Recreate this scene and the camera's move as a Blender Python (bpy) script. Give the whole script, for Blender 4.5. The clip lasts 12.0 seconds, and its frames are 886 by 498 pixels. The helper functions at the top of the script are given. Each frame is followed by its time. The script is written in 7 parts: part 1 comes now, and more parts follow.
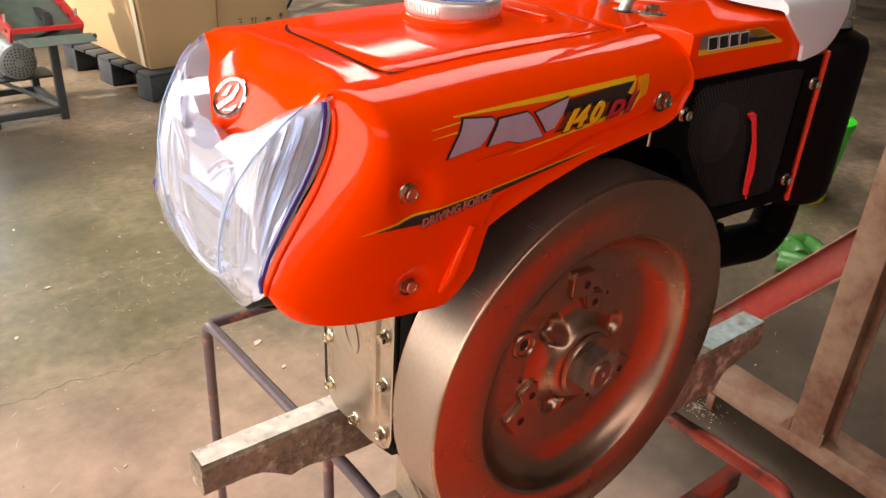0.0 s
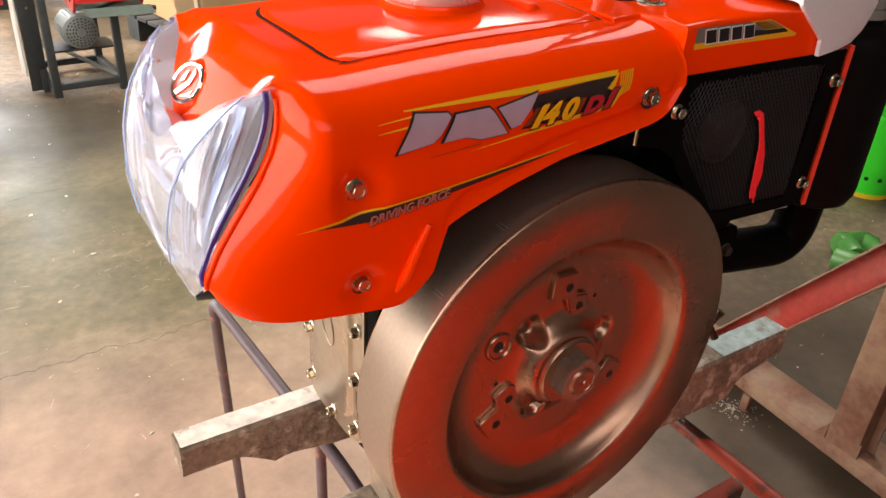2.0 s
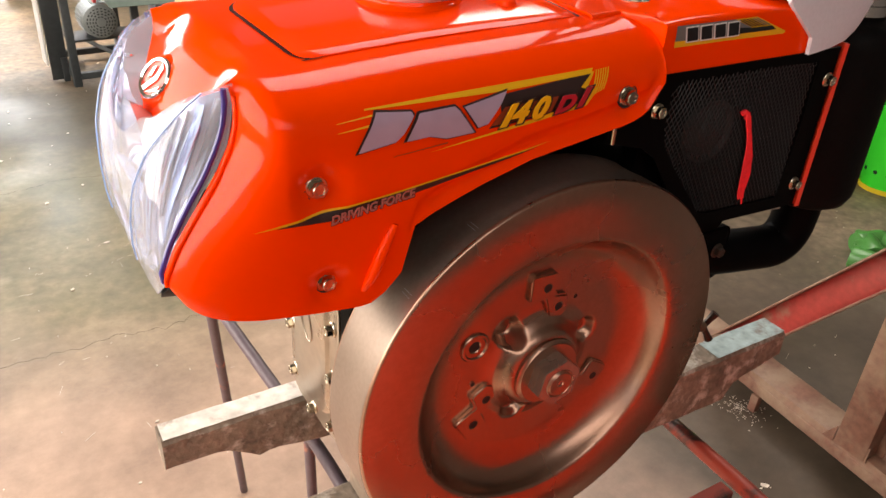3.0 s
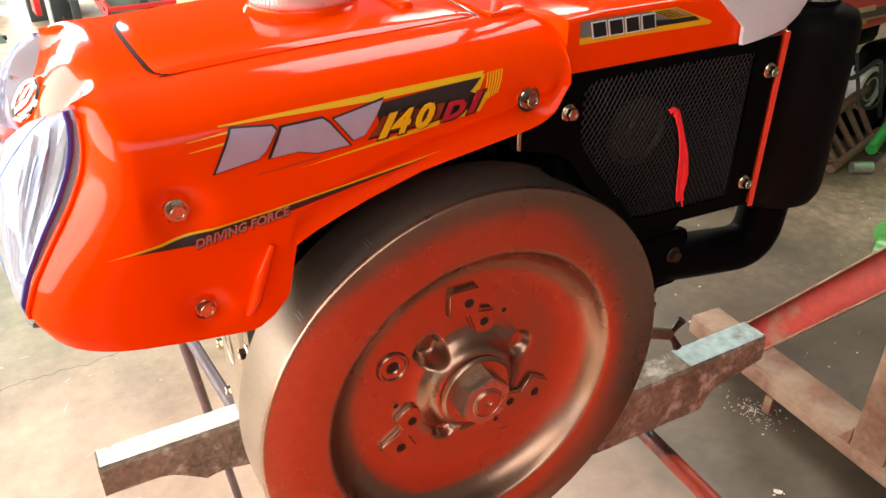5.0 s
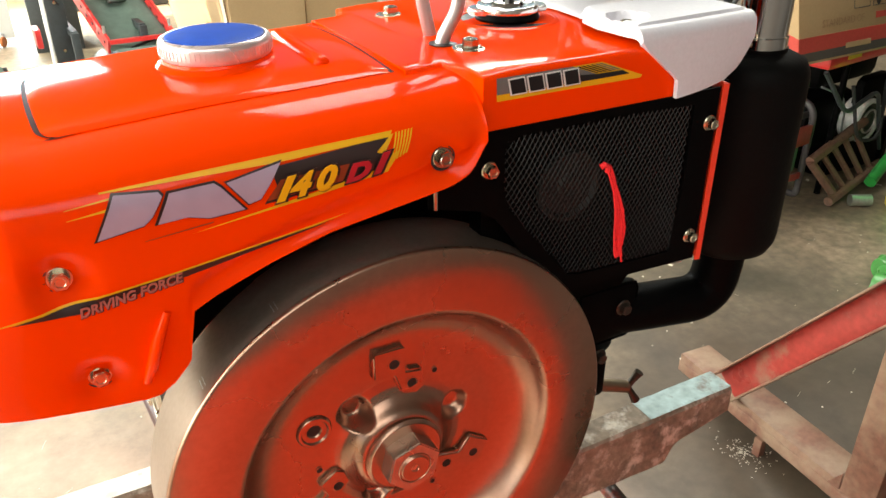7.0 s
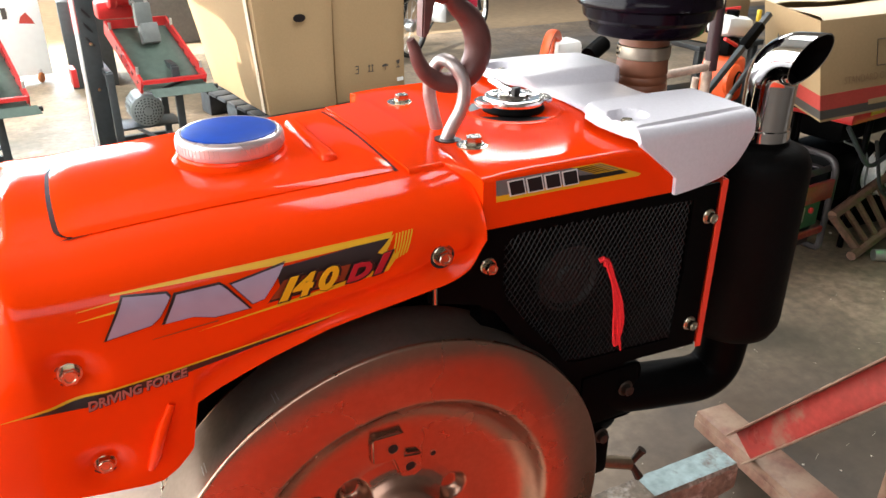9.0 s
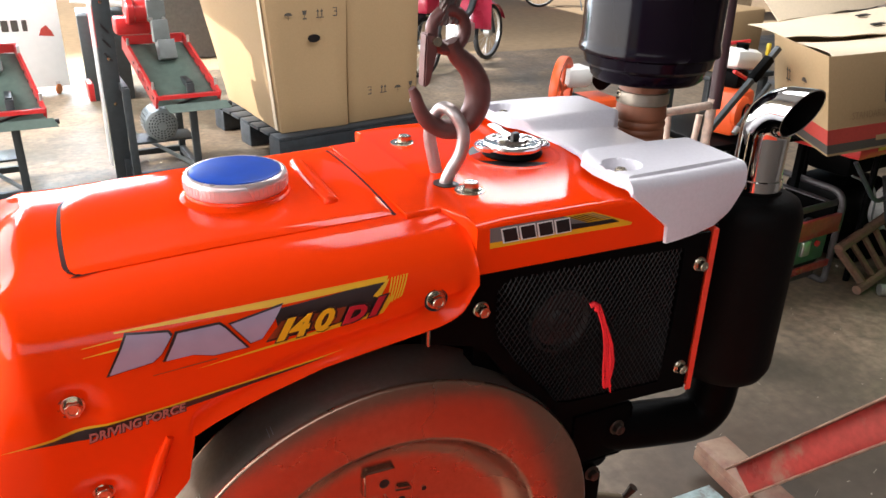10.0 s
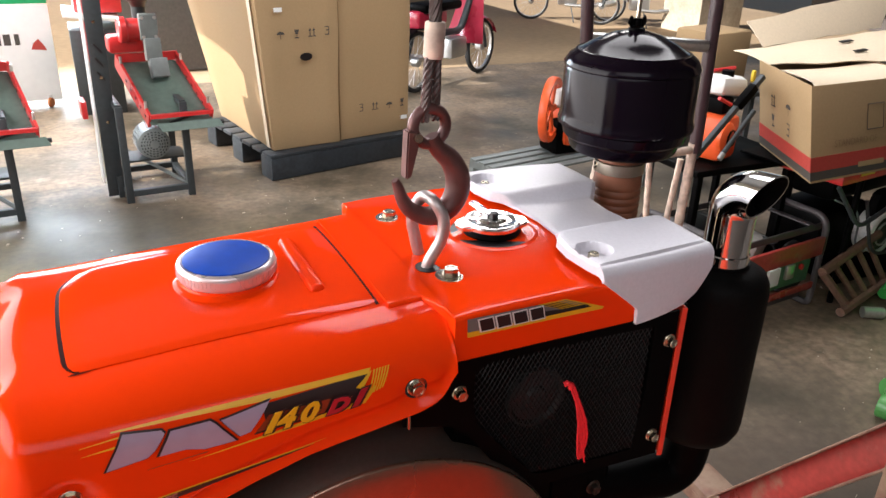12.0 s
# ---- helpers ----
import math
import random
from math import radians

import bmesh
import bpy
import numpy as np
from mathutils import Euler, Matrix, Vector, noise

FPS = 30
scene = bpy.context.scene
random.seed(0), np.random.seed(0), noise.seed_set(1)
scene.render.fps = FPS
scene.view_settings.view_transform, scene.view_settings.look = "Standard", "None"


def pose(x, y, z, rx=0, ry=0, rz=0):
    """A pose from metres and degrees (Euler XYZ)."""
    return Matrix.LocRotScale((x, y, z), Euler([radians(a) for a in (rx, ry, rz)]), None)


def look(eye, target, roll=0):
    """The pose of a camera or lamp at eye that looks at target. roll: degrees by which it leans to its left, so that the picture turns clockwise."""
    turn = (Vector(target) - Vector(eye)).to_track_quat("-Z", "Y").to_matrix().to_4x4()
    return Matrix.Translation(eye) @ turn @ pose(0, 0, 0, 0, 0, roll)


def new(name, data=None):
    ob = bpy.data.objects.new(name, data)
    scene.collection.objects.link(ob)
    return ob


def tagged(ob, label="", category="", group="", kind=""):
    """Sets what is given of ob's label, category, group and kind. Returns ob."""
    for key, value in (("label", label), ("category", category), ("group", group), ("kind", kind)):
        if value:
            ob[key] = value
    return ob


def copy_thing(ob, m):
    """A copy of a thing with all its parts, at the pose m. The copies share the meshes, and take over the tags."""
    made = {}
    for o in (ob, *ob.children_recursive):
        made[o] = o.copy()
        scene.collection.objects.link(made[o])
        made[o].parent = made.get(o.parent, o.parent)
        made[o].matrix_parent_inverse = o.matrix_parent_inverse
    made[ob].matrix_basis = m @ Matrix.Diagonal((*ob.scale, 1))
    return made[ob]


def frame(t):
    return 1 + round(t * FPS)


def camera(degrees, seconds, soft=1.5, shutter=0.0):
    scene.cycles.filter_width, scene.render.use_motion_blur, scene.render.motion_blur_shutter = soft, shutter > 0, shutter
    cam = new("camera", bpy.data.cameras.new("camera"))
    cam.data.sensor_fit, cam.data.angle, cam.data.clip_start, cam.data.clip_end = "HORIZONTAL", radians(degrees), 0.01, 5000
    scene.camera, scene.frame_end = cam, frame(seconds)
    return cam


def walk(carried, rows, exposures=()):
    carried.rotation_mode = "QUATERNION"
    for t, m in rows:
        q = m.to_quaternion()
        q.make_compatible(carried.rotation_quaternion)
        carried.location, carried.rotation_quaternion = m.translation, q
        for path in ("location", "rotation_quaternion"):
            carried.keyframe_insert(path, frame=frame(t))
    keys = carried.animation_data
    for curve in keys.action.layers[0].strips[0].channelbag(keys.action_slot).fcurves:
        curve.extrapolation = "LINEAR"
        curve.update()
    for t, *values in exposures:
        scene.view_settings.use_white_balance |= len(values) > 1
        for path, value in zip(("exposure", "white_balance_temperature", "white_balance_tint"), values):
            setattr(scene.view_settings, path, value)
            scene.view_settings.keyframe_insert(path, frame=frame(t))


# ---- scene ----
cam = camera(59.7, 12.0)
PATH = [
    (0, (0.0221, -0.0026, 1.4459), (0.9767, 1.1637, 0.6579), 3.5),
    (0.5, (0.0408, -0.0110, 1.4467), (0.9597, 1.1722, 0.6434), 3.4),
    (1, (0.0570, -0.0161, 1.4509), (0.9375, 1.1849, 0.6307), 3.4),
    (1.5, (0.0782, -0.0195, 1.4518), (0.9333, 1.1951, 0.6256), 3.7),
    (2, (0.1080, -0.0238, 1.4526), (0.9435, 1.1968, 0.6154), 3.6),
    (2.5, (0.1292, -0.0314, 1.4569), (0.9426, 1.1951, 0.6052), 3.9),
    (4.5, (0.2363, -0.0561, 1.4561), (0.9546, 1.2231, 0.5967), 0.7),
    (5, (0.2703, -0.0646, 1.4526), (0.9860, 1.2189, 0.5975), 0.0),
    (5.5, (0.3017, -0.0697, 1.4501), (1.0209, 1.2147, 0.5992), -0.1),
    (6, (0.3230, -0.0714, 1.4526), (1.0404, 1.2223, 0.6145), 0.0),
    (6.5, (0.3417, -0.0756, 1.4595), (1.0532, 1.2308, 0.6366), -0.2),
    (7, (0.3544, -0.0714, 1.4663), (1.0625, 1.2478, 0.6613), -0.3),
    (9, (0.3740, -0.0756, 1.5189), (1.0523, 1.2971, 0.7803), 0.2),
    (9.5, (0.3749, -0.0816, 1.5342), (1.0447, 1.3047, 0.8134), 0.9),
    (10, (0.3800, -0.0892, 1.5478), (1.0472, 1.3064, 0.8440), 1.5),
    (10.5, (0.3834, -0.0944, 1.5682), (1.0540, 1.3056, 0.8746), 1.6),
    (11, (0.3876, -0.0986, 1.5844), (1.0650, 1.3005, 0.8959), 1.9),
    (11.5, (0.3885, -0.0960, 1.6048), (1.0710, 1.2996, 0.9154), 2.1),
    (12, (0.3867, -0.0952, 1.6303), (1.0710, 1.2979, 0.9375), 1.9),
]
walk(cam, [(t, look(eye, target, roll)) for t, eye, target, roll in PATH],
     [(0, 0.77, 7250, 15), (2.5, 0.90, 7250, 15), (4.5, 1.24, 7000, 12), (5.5, 1.52, 6800, 3), (7, 1.50, 6750, 1), (9.5, 1.14, 6200, 10), (12, 0.88, 6250, 13)])

# ---- light ----
YC = 0.578                                    # middle plane of the engine
world = bpy.data.worlds.new("sky")
scene.world = world
world.use_nodes = True
_sky = world.node_tree.nodes.new("ShaderNodeTexSky")
_sky.sky_type, _sky.sun_disc = "NISHITA", False
_sky.sun_elevation, _sky.sun_rotation = radians(35), radians(-86)
world.node_tree.links.new(_sky.outputs[0], world.node_tree.nodes["Background"].inputs[0])
world.node_tree.nodes["Background"].inputs[1].default_value = 0.06


def lamp(name, eye, target, w, h, power, colour):
    data = bpy.data.lights.new(name, "AREA")
    data.shape, data.size, data.size_y, data.energy, data.color = "RECTANGLE", w, h, power, colour
    ob = new(name, data)
    ob.matrix_world = look(eye, target)
    return ob


_sun = bpy.data.lights.new("sun", "SUN")
_sun.energy, _sun.angle, _sun.color = 5.0, radians(0.5), (1.0, 0.95, 0.87)
new("sun", _sun).matrix_world = look((-8, 0.6, 5.6), (0, 0, 0))
# daylight in the open west gate; south, roof and north-west lamps are added fill
lamp("daylight_gate", (-1.65, 3.6, 1.90), (2.0, 3.6, 1.5), 7.2, 1.9, 150, (1.0, 0.97, 0.93))
lamp("fill_south", (-0.5, -1.36, 2.65), (0.6, 0.6, 0.9), 2.6, 1.1, 12, (1.0, 0.96, 0.90))
lamp("fill_roof", (3.0, 2.8, 4.36), (3.0, 2.8, 0.0), 3.4, 2.0, 95, (1.0, 0.98, 0.95))
lamp("fill_roof_north", (4.8, 6.9, 4.36), (4.8, 6.9, 0.0), 2.2, 1.0, 66, (1.0, 0.96, 0.90))
lamp("fill_north_west", (-0.45, 8.05, 1.75), (1.2, 3.6, 0.3), 2.4, 2.4, 205, (0.87, 0.95, 1.0))

# ---- materials ----


def mat(name, colour, rough=0.5, metal=0.0, grain=40.0, vary=0.12, bump=0.05, stains=2.5, coat=0.0, spots=None, rough_vary=0.1, spec=0.5, tint=None):
    """A procedural surface: base colour varied at two scales, rough patches and fine relief."""
    m = bpy.data.materials.new(name)
    m.use_nodes = True
    n, l = m.node_tree.nodes, m.node_tree.links
    p = n["Principled BSDF"]
    tc = n.new("ShaderNodeTexCoord")
    big, fine = n.new("ShaderNodeTexNoise"), n.new("ShaderNodeTexNoise")
    big.inputs["Scale"].default_value, big.inputs["Detail"].default_value = stains, 6
    fine.inputs["Scale"].default_value, fine.inputs["Detail"].default_value = grain, 4
    for t in (big, fine):
        l.new(tc.outputs["Object"], t.inputs["Vector"])
    add = n.new("ShaderNodeMath")
    add.operation = "ADD"
    l.new(big.outputs[0], add.inputs[0])
    l.new(fine.outputs[0], add.inputs[1])
    ramp = n.new("ShaderNodeMapRange")
    ramp.inputs["From Min"].default_value, ramp.inputs["From Max"].default_value = 0.7, 1.3
    ramp.inputs["To Min"].default_value, ramp.inputs["To Max"].default_value = 1 - vary, 1 + vary
    l.new(add.outputs[0], ramp.inputs["Value"])
    mul = n.new("ShaderNodeVectorMath")
    mul.operation = "SCALE"
    mul.inputs[0].default_value = colour
    l.new(ramp.outputs[0], mul.inputs["Scale"])
    out = mul.outputs[0]
    if spots:
        col, scale, low, high = spots
        s = n.new("ShaderNodeTexNoise")
        s.inputs["Scale"].default_value, s.inputs["Detail"].default_value = scale, 8
        s.inputs["Roughness"].default_value = 0.65
        l.new(tc.outputs["Object"], s.inputs["Vector"])
        r = n.new("ShaderNodeMapRange")
        r.inputs["From Min"].default_value, r.inputs["From Max"].default_value = low, high
        l.new(s.outputs[0], r.inputs["Value"])
        mix = n.new("ShaderNodeMix")
        mix.data_type = "RGBA"
        l.new(r.outputs[0], mix.inputs[0])
        l.new(out, mix.inputs[6])
        mix.inputs[7].default_value = (*col, 1)
        out = mix.outputs[2]
    l.new(out, p.inputs["Base Color"])
    rr = n.new("ShaderNodeMapRange")
    rr.inputs["From Min"].default_value, rr.inputs["From Max"].default_value = 0.3, 0.7
    rr.inputs["To Min"].default_value, rr.inputs["To Max"].default_value = max(0.02, rough - rough_vary), min(1, rough + rough_vary)
    l.new(big.outputs[0], rr.inputs["Value"])
    l.new(rr.outputs[0], p.inputs["Roughness"])
    p.inputs["Metallic"].default_value = metal
    p.inputs["Specular IOR Level"].default_value = spec
    if tint:
        p.inputs["Specular Tint"].default_value = (*tint, 1)
    p.inputs["Coat Weight"].default_value, p.inputs["Coat Roughness"].default_value = coat, 0.08
    if bump:
        b = n.new("ShaderNodeBump")
        b.inputs["Strength"].default_value, b.inputs["Distance"].default_value = bump, 0.004
        l.new(fine.outputs[0], b.inputs["Height"])
        l.new(b.outputs[0], p.inputs["Normal"])
    return m


ORANGE = mat("orange_paint", (0.93, 0.046, 0.001), 0.25, grain=6, vary=0.03, bump=0.0, stains=3, coat=0.36, rough_vary=0.04, spec=0.0)
ORANGE_FAR = mat("orange_engine_paint", (0.75, 0.10, 0.02), 0.4, grain=20, vary=0.1, bump=0.02)
BLACK = mat("black_paint", (0.0022, 0.0021, 0.0022), 0.45, grain=120, vary=0.25, bump=0.03, rough_vary=0.12, spec=0.03)
GLOSS_BLACK = mat("gloss_black_enamel", (0.0050, 0.0026, 0.0060), 0.17, grain=10, vary=0.1, bump=0.0, coat=0.07, rough_vary=0.04, spec=0.11)
MATT_BLACK = mat("matt_black_heat_paint", (0.0034, 0.0031, 0.0031), 0.55, grain=200, vary=0.3, bump=0.08, spec=0.075)
STEEL = mat("cast_steel", (0.38, 0.225, 0.163), 0.28, 0.95, grain=160, vary=0.09, bump=0.015, stains=6, rough_vary=0.08)
STEEL_RIM = mat("turned_steel", (0.30, 0.235, 0.195), 0.40, 0.85, grain=220, vary=0.10, bump=0.02, stains=5)
PLATE = mat("zinc_plate", (0.43, 0.37, 0.30), 0.30, 0.9, grain=90, vary=0.10, bump=0.02, stains=12)
CHROME = mat("chrome", (0.78, 0.77, 0.76), 0.06, 1.0, grain=20, vary=0.04, bump=0.0, rough_vary=0.03)
CAP_METAL = mat("dull_chrome", (0.78, 0.76, 0.74), 0.16, 1.0, grain=60, vary=0.12, bump=0.02, rough_vary=0.08)
BOLT = mat("zinc_bolt", (0.52, 0.46, 0.36), 0.24, 1.0, grain=120, vary=0.2, bump=0.02)
GREY_PLASTIC = mat("light_grey_plastic", (0.70, 0.68, 0.74), 0.36, grain=300, vary=0.05, bump=0.03)
RED_PAINT = mat("red_paint", (0.62, 0.03, 0.03), 0.35, grain=30, vary=0.12, bump=0.02, coat=0.3)
RED_EDGE = mat("red_edge_paint", (0.80, 0.05, 0.02), 0.3, grain=30, vary=0.06, bump=0.0, coat=0.4)
RUSTY_RED = mat("worn_red_oxide_paint", (0.165, 0.075, 0.048), 0.6, grain=60, vary=0.30, bump=0.10, stains=5, spots=((0.25, 0.165, 0.11), 6, 0.42, 0.60))
RED_WEB = mat("red_primer_paint", (0.34, 0.040, 0.032), 0.34, grain=50, vary=0.25, bump=0.06, stains=4, spots=((0.30, 0.17, 0.12), 7, 0.56, 0.70))
PIPE_PAINT = mat("chipped_pipe_paint", (0.100, 0.072, 0.086), 0.45, grain=60, vary=0.2, bump=0.06, stains=9, spots=((0.46, 0.17, 0.09), 9, 0.59, 0.65))
TIMBER = mat("grey_weathered_timber", (0.215, 0.165, 0.122), 0.8, grain=90, vary=0.45, bump=0.8, stains=14, spots=((0.55, 0.48, 0.41), 30, 0.52, 0.66))
TIMBER_BLUE = mat("timber_with_pale_blue_paint", (0.36, 0.46, 0.46), 0.75, grain=80, vary=0.3, bump=0.3, stains=14, spots=((0.20, 0.16, 0.13), 22, 0.54, 0.66))
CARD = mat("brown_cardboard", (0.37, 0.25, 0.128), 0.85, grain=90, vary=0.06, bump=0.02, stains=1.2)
# for tape and strips; on open flaps it paints the light from above
CARD_TAPE_LIT = mat("tape_and_lit_cardboard", (0.70, 0.58, 0.42), 0.85, grain=90, vary=0.06, bump=0.02, stains=2)
PRINT = mat("dark_print", (0.07, 0.06, 0.05), 0.8, grain=200, vary=0.2, bump=0.0)
CARD_RED = mat("red_print", (0.44, 0.05, 0.035), 0.8, grain=90, vary=0.1, bump=0.0)
PALLET_BLACK = mat("black_plastic_pallet", (0.022, 0.028, 0.034), 0.5, grain=40, vary=0.4, bump=0.05, stains=6)
MACHINE_GREY = mat("grey_green_enamel", (0.17, 0.19, 0.185), 0.4, grain=30, vary=0.12, bump=0.02)
DARK_GREY = mat("dark_grey_enamel", (0.035, 0.042, 0.045), 0.45, grain=40, vary=0.2, bump=0.03)
BELT = mat("green_grey_sheet", (0.10, 0.145, 0.12), 0.55, grain=25, vary=0.2, bump=0.02)
WHITE = mat("white_board", (0.82, 0.83, 0.81), 0.4, grain=20, vary=0.03, bump=0.0)
ALU = mat("aluminium", (0.62, 0.62, 0.61), 0.35, 0.9, grain=90, vary=0.12, bump=0.03)
RUBBER = mat("rubber", (0.018, 0.018, 0.018), 0.8, grain=90, vary=0.3, bump=0.1)
HOSE = mat("brown_red_hose", (0.22, 0.075, 0.035), 0.5, grain=60, vary=0.15, bump=0.03)
HOOK = mat("forged_hook_paint", (0.13, 0.060, 0.055), 0.42, 0.4, grain=50, vary=0.25, bump=0.06, stains=20, rough_vary=0.12)
WIRE = mat("greased_wire_rope", (0.10, 0.075, 0.07), 0.5, 0.5, grain=200, vary=0.3, bump=0.1)
TAPE = mat("cloth_tape", (0.56, 0.44, 0.36), 0.8, grain=60, vary=0.3, bump=0.15, stains=30)
PURPLE = mat("dark_maroon_tube", (0.045, 0.025, 0.03), 0.35, grain=30, vary=0.2, bump=0.02)
GREEN = mat("green_plastic", (0.012, 0.70, 0.035), 0.4, grain=10, vary=0.06, bump=0.0)
YELLOW_P = mat("yellow_plastic", (0.75, 0.55, 0.03), 0.4, grain=10, vary=0.06, bump=0.0)
GREEN_BOTTLE = mat("dull_green_plastic", (0.06, 0.22, 0.05), 0.35, grain=12, vary=0.2, bump=0.0)
BLUE = mat("blue_plastic", (0.003, 0.060, 0.44), 0.45, grain=60, vary=0.14, bump=0.03, spec=0.2)
CAP_WHITE = mat("anodised_pink_white", (0.72, 0.62, 0.62), 0.32, 0.55, grain=100, vary=0.06, bump=0.02)
TASSEL = mat("red_thread", (0.85, 0.02, 0.03), 0.7, grain=300, vary=0.15, bump=0.1)
INK_LILAC = mat("lilac_vinyl", (0.40, 0.30, 0.40), 0.35, grain=60, vary=0.08, bump=0.0)
INK_DARK = mat("dark_brown_vinyl", (0.030, 0.013, 0.012), 0.35, grain=40, vary=0.1, bump=0.0)
INK_YELLOW = mat("yellow_vinyl", (0.82, 0.42, 0.008), 0.35, grain=40, vary=0.05, bump=0.0)
INK_RED = mat("crimson_vinyl", (0.45, 0.012, 0.025), 0.35, grain=40, vary=0.05, bump=0.0)
INK_GREY = mat("grey_vinyl", (0.17, 0.155, 0.15), 0.35, grain=40, vary=0.1, bump=0.0)
INK_WHITE = mat("white_vinyl", (0.78, 0.76, 0.74), 0.35, grain=40, vary=0.03, bump=0.0)
INK_BLACK = mat("black_vinyl", (0.010, 0.009, 0.010), 0.35, grain=40, vary=0.1, bump=0.0)
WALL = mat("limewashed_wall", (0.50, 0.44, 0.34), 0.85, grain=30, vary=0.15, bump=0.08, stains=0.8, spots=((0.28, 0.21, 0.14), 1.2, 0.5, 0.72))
RED_REFLECTOR = mat("red_reflector_paint", (0.60, 0.046, 0.011), 0.8, grain=30, vary=0.15, bump=0.08, stains=0.8)
# kept dark so the walls give little bounce light and dark reflections
DARK_WALL = mat("dark_plain_wall", (0.10, 0.085, 0.075), 0.85, grain=30, vary=0.2, bump=0.08, stains=0.8)
ROOF = mat("sheet_metal_roof", (0.14, 0.13, 0.12), 0.6, 0.2, grain=20, vary=0.15, bump=0.05, stains=1)
DIRT = mat("tan_dirt", (0.34, 0.24, 0.14), 0.9, grain=12, vary=0.15, bump=0.2, stains=0.7)
DEBRIS = mat("pale_chips", (0.62, 0.55, 0.46), 0.8, grain=90, vary=0.3, bump=0.1)


def floor_material():
    m = mat("worn_concrete", (0.215, 0.160, 0.108), 0.52, grain=26, vary=0.46, bump=0.08, stains=1.3, spots=((0.050, 0.042, 0.024), 0.9, 0.44, 0.66), rough_vary=0.20)
    n, l = m.node_tree.nodes, m.node_tree.links
    p = n["Principled BSDF"]
    base = p.inputs["Base Color"].links[0].from_socket
    tc = n.new("ShaderNodeTexCoord")
    # crack lines
    v = n.new("ShaderNodeTexVoronoi")
    v.feature = "DISTANCE_TO_EDGE"
    v.inputs["Scale"].default_value = 0.42
    w = n.new("ShaderNodeTexNoise")
    w.inputs["Scale"].default_value, w.inputs["Detail"].default_value = 5.0, 8
    l.new(tc.outputs["Object"], w.inputs["Vector"])
    mixv = n.new("ShaderNodeMix")
    mixv.data_type = "RGBA"
    mixv.inputs[0].default_value = 0.55
    l.new(tc.outputs["Object"], mixv.inputs[6])
    l.new(w.outputs["Color"], mixv.inputs[7])
    l.new(mixv.outputs[2], v.inputs["Vector"])
    cr = n.new("ShaderNodeMapRange")
    cr.inputs["From Min"].default_value, cr.inputs["From Max"].default_value = 0.0, 0.006
    cr.inputs["To Min"].default_value, cr.inputs["To Max"].default_value = 0.22, 0.0
    l.new(v.outputs["Distance"], cr.inputs["Value"])
    # pale scuffs and dried cement splashes
    s = n.new("ShaderNodeTexNoise")
    s.inputs["Scale"].default_value, s.inputs["Detail"].default_value, s.inputs["Roughness"].default_value = 3.1, 10, 0.75
    l.new(tc.outputs["Object"], s.inputs["Vector"])
    sr = n.new("ShaderNodeMapRange")
    sr.inputs["From Min"].default_value, sr.inputs["From Max"].default_value = 0.57, 0.72
    sr.inputs["To Max"].default_value = 0.5
    l.new(s.outputs[0], sr.inputs["Value"])
    m1, m2 = n.new("ShaderNodeMix"), n.new("ShaderNodeMix")
    m1.data_type = m2.data_type = "RGBA"
    l.new(sr.outputs[0], m1.inputs[0])
    l.new(base, m1.inputs[6])
    m1.inputs[7].default_value = (0.38, 0.34, 0.27, 1)
    l.new(cr.outputs[0], m2.inputs[0])
    l.new(m1.outputs[2], m2.inputs[6])
    m2.inputs[7].default_value = (0.03, 0.026, 0.02, 1)
    # broad pools: olive gate side, old oil under the red frame, brown by the rack
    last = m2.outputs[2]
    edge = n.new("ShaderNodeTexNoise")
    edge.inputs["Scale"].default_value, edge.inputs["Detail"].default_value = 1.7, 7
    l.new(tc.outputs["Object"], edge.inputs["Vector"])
    # warm pale pool paints light near the stand; last pool, shade by the mills
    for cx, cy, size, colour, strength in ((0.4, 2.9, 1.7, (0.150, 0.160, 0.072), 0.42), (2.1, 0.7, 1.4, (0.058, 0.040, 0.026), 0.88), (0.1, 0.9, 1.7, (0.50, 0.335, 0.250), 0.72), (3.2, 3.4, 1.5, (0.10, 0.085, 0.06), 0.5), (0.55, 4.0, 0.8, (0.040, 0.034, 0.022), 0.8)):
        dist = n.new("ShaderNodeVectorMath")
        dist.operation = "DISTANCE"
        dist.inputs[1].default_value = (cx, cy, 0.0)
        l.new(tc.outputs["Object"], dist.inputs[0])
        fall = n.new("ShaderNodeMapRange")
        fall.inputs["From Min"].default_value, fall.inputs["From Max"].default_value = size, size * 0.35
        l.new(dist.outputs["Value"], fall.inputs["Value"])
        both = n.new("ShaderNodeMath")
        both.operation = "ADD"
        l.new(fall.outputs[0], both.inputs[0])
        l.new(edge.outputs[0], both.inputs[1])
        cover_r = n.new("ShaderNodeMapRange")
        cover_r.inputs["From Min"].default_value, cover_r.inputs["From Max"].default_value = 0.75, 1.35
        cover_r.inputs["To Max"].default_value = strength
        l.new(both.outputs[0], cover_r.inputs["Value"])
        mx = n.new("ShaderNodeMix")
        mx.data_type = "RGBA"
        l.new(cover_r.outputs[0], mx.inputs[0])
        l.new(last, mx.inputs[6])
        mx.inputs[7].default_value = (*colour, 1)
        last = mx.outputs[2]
    # scuffed, blotchy grain over everything
    blot = n.new("ShaderNodeTexNoise")
    blot.inputs["Scale"].default_value, blot.inputs["Detail"].default_value, blot.inputs["Roughness"].default_value = 4.3, 12, 0.72
    l.new(tc.outputs["Object"], blot.inputs["Vector"])
    tone = n.new("ShaderNodeMapRange")
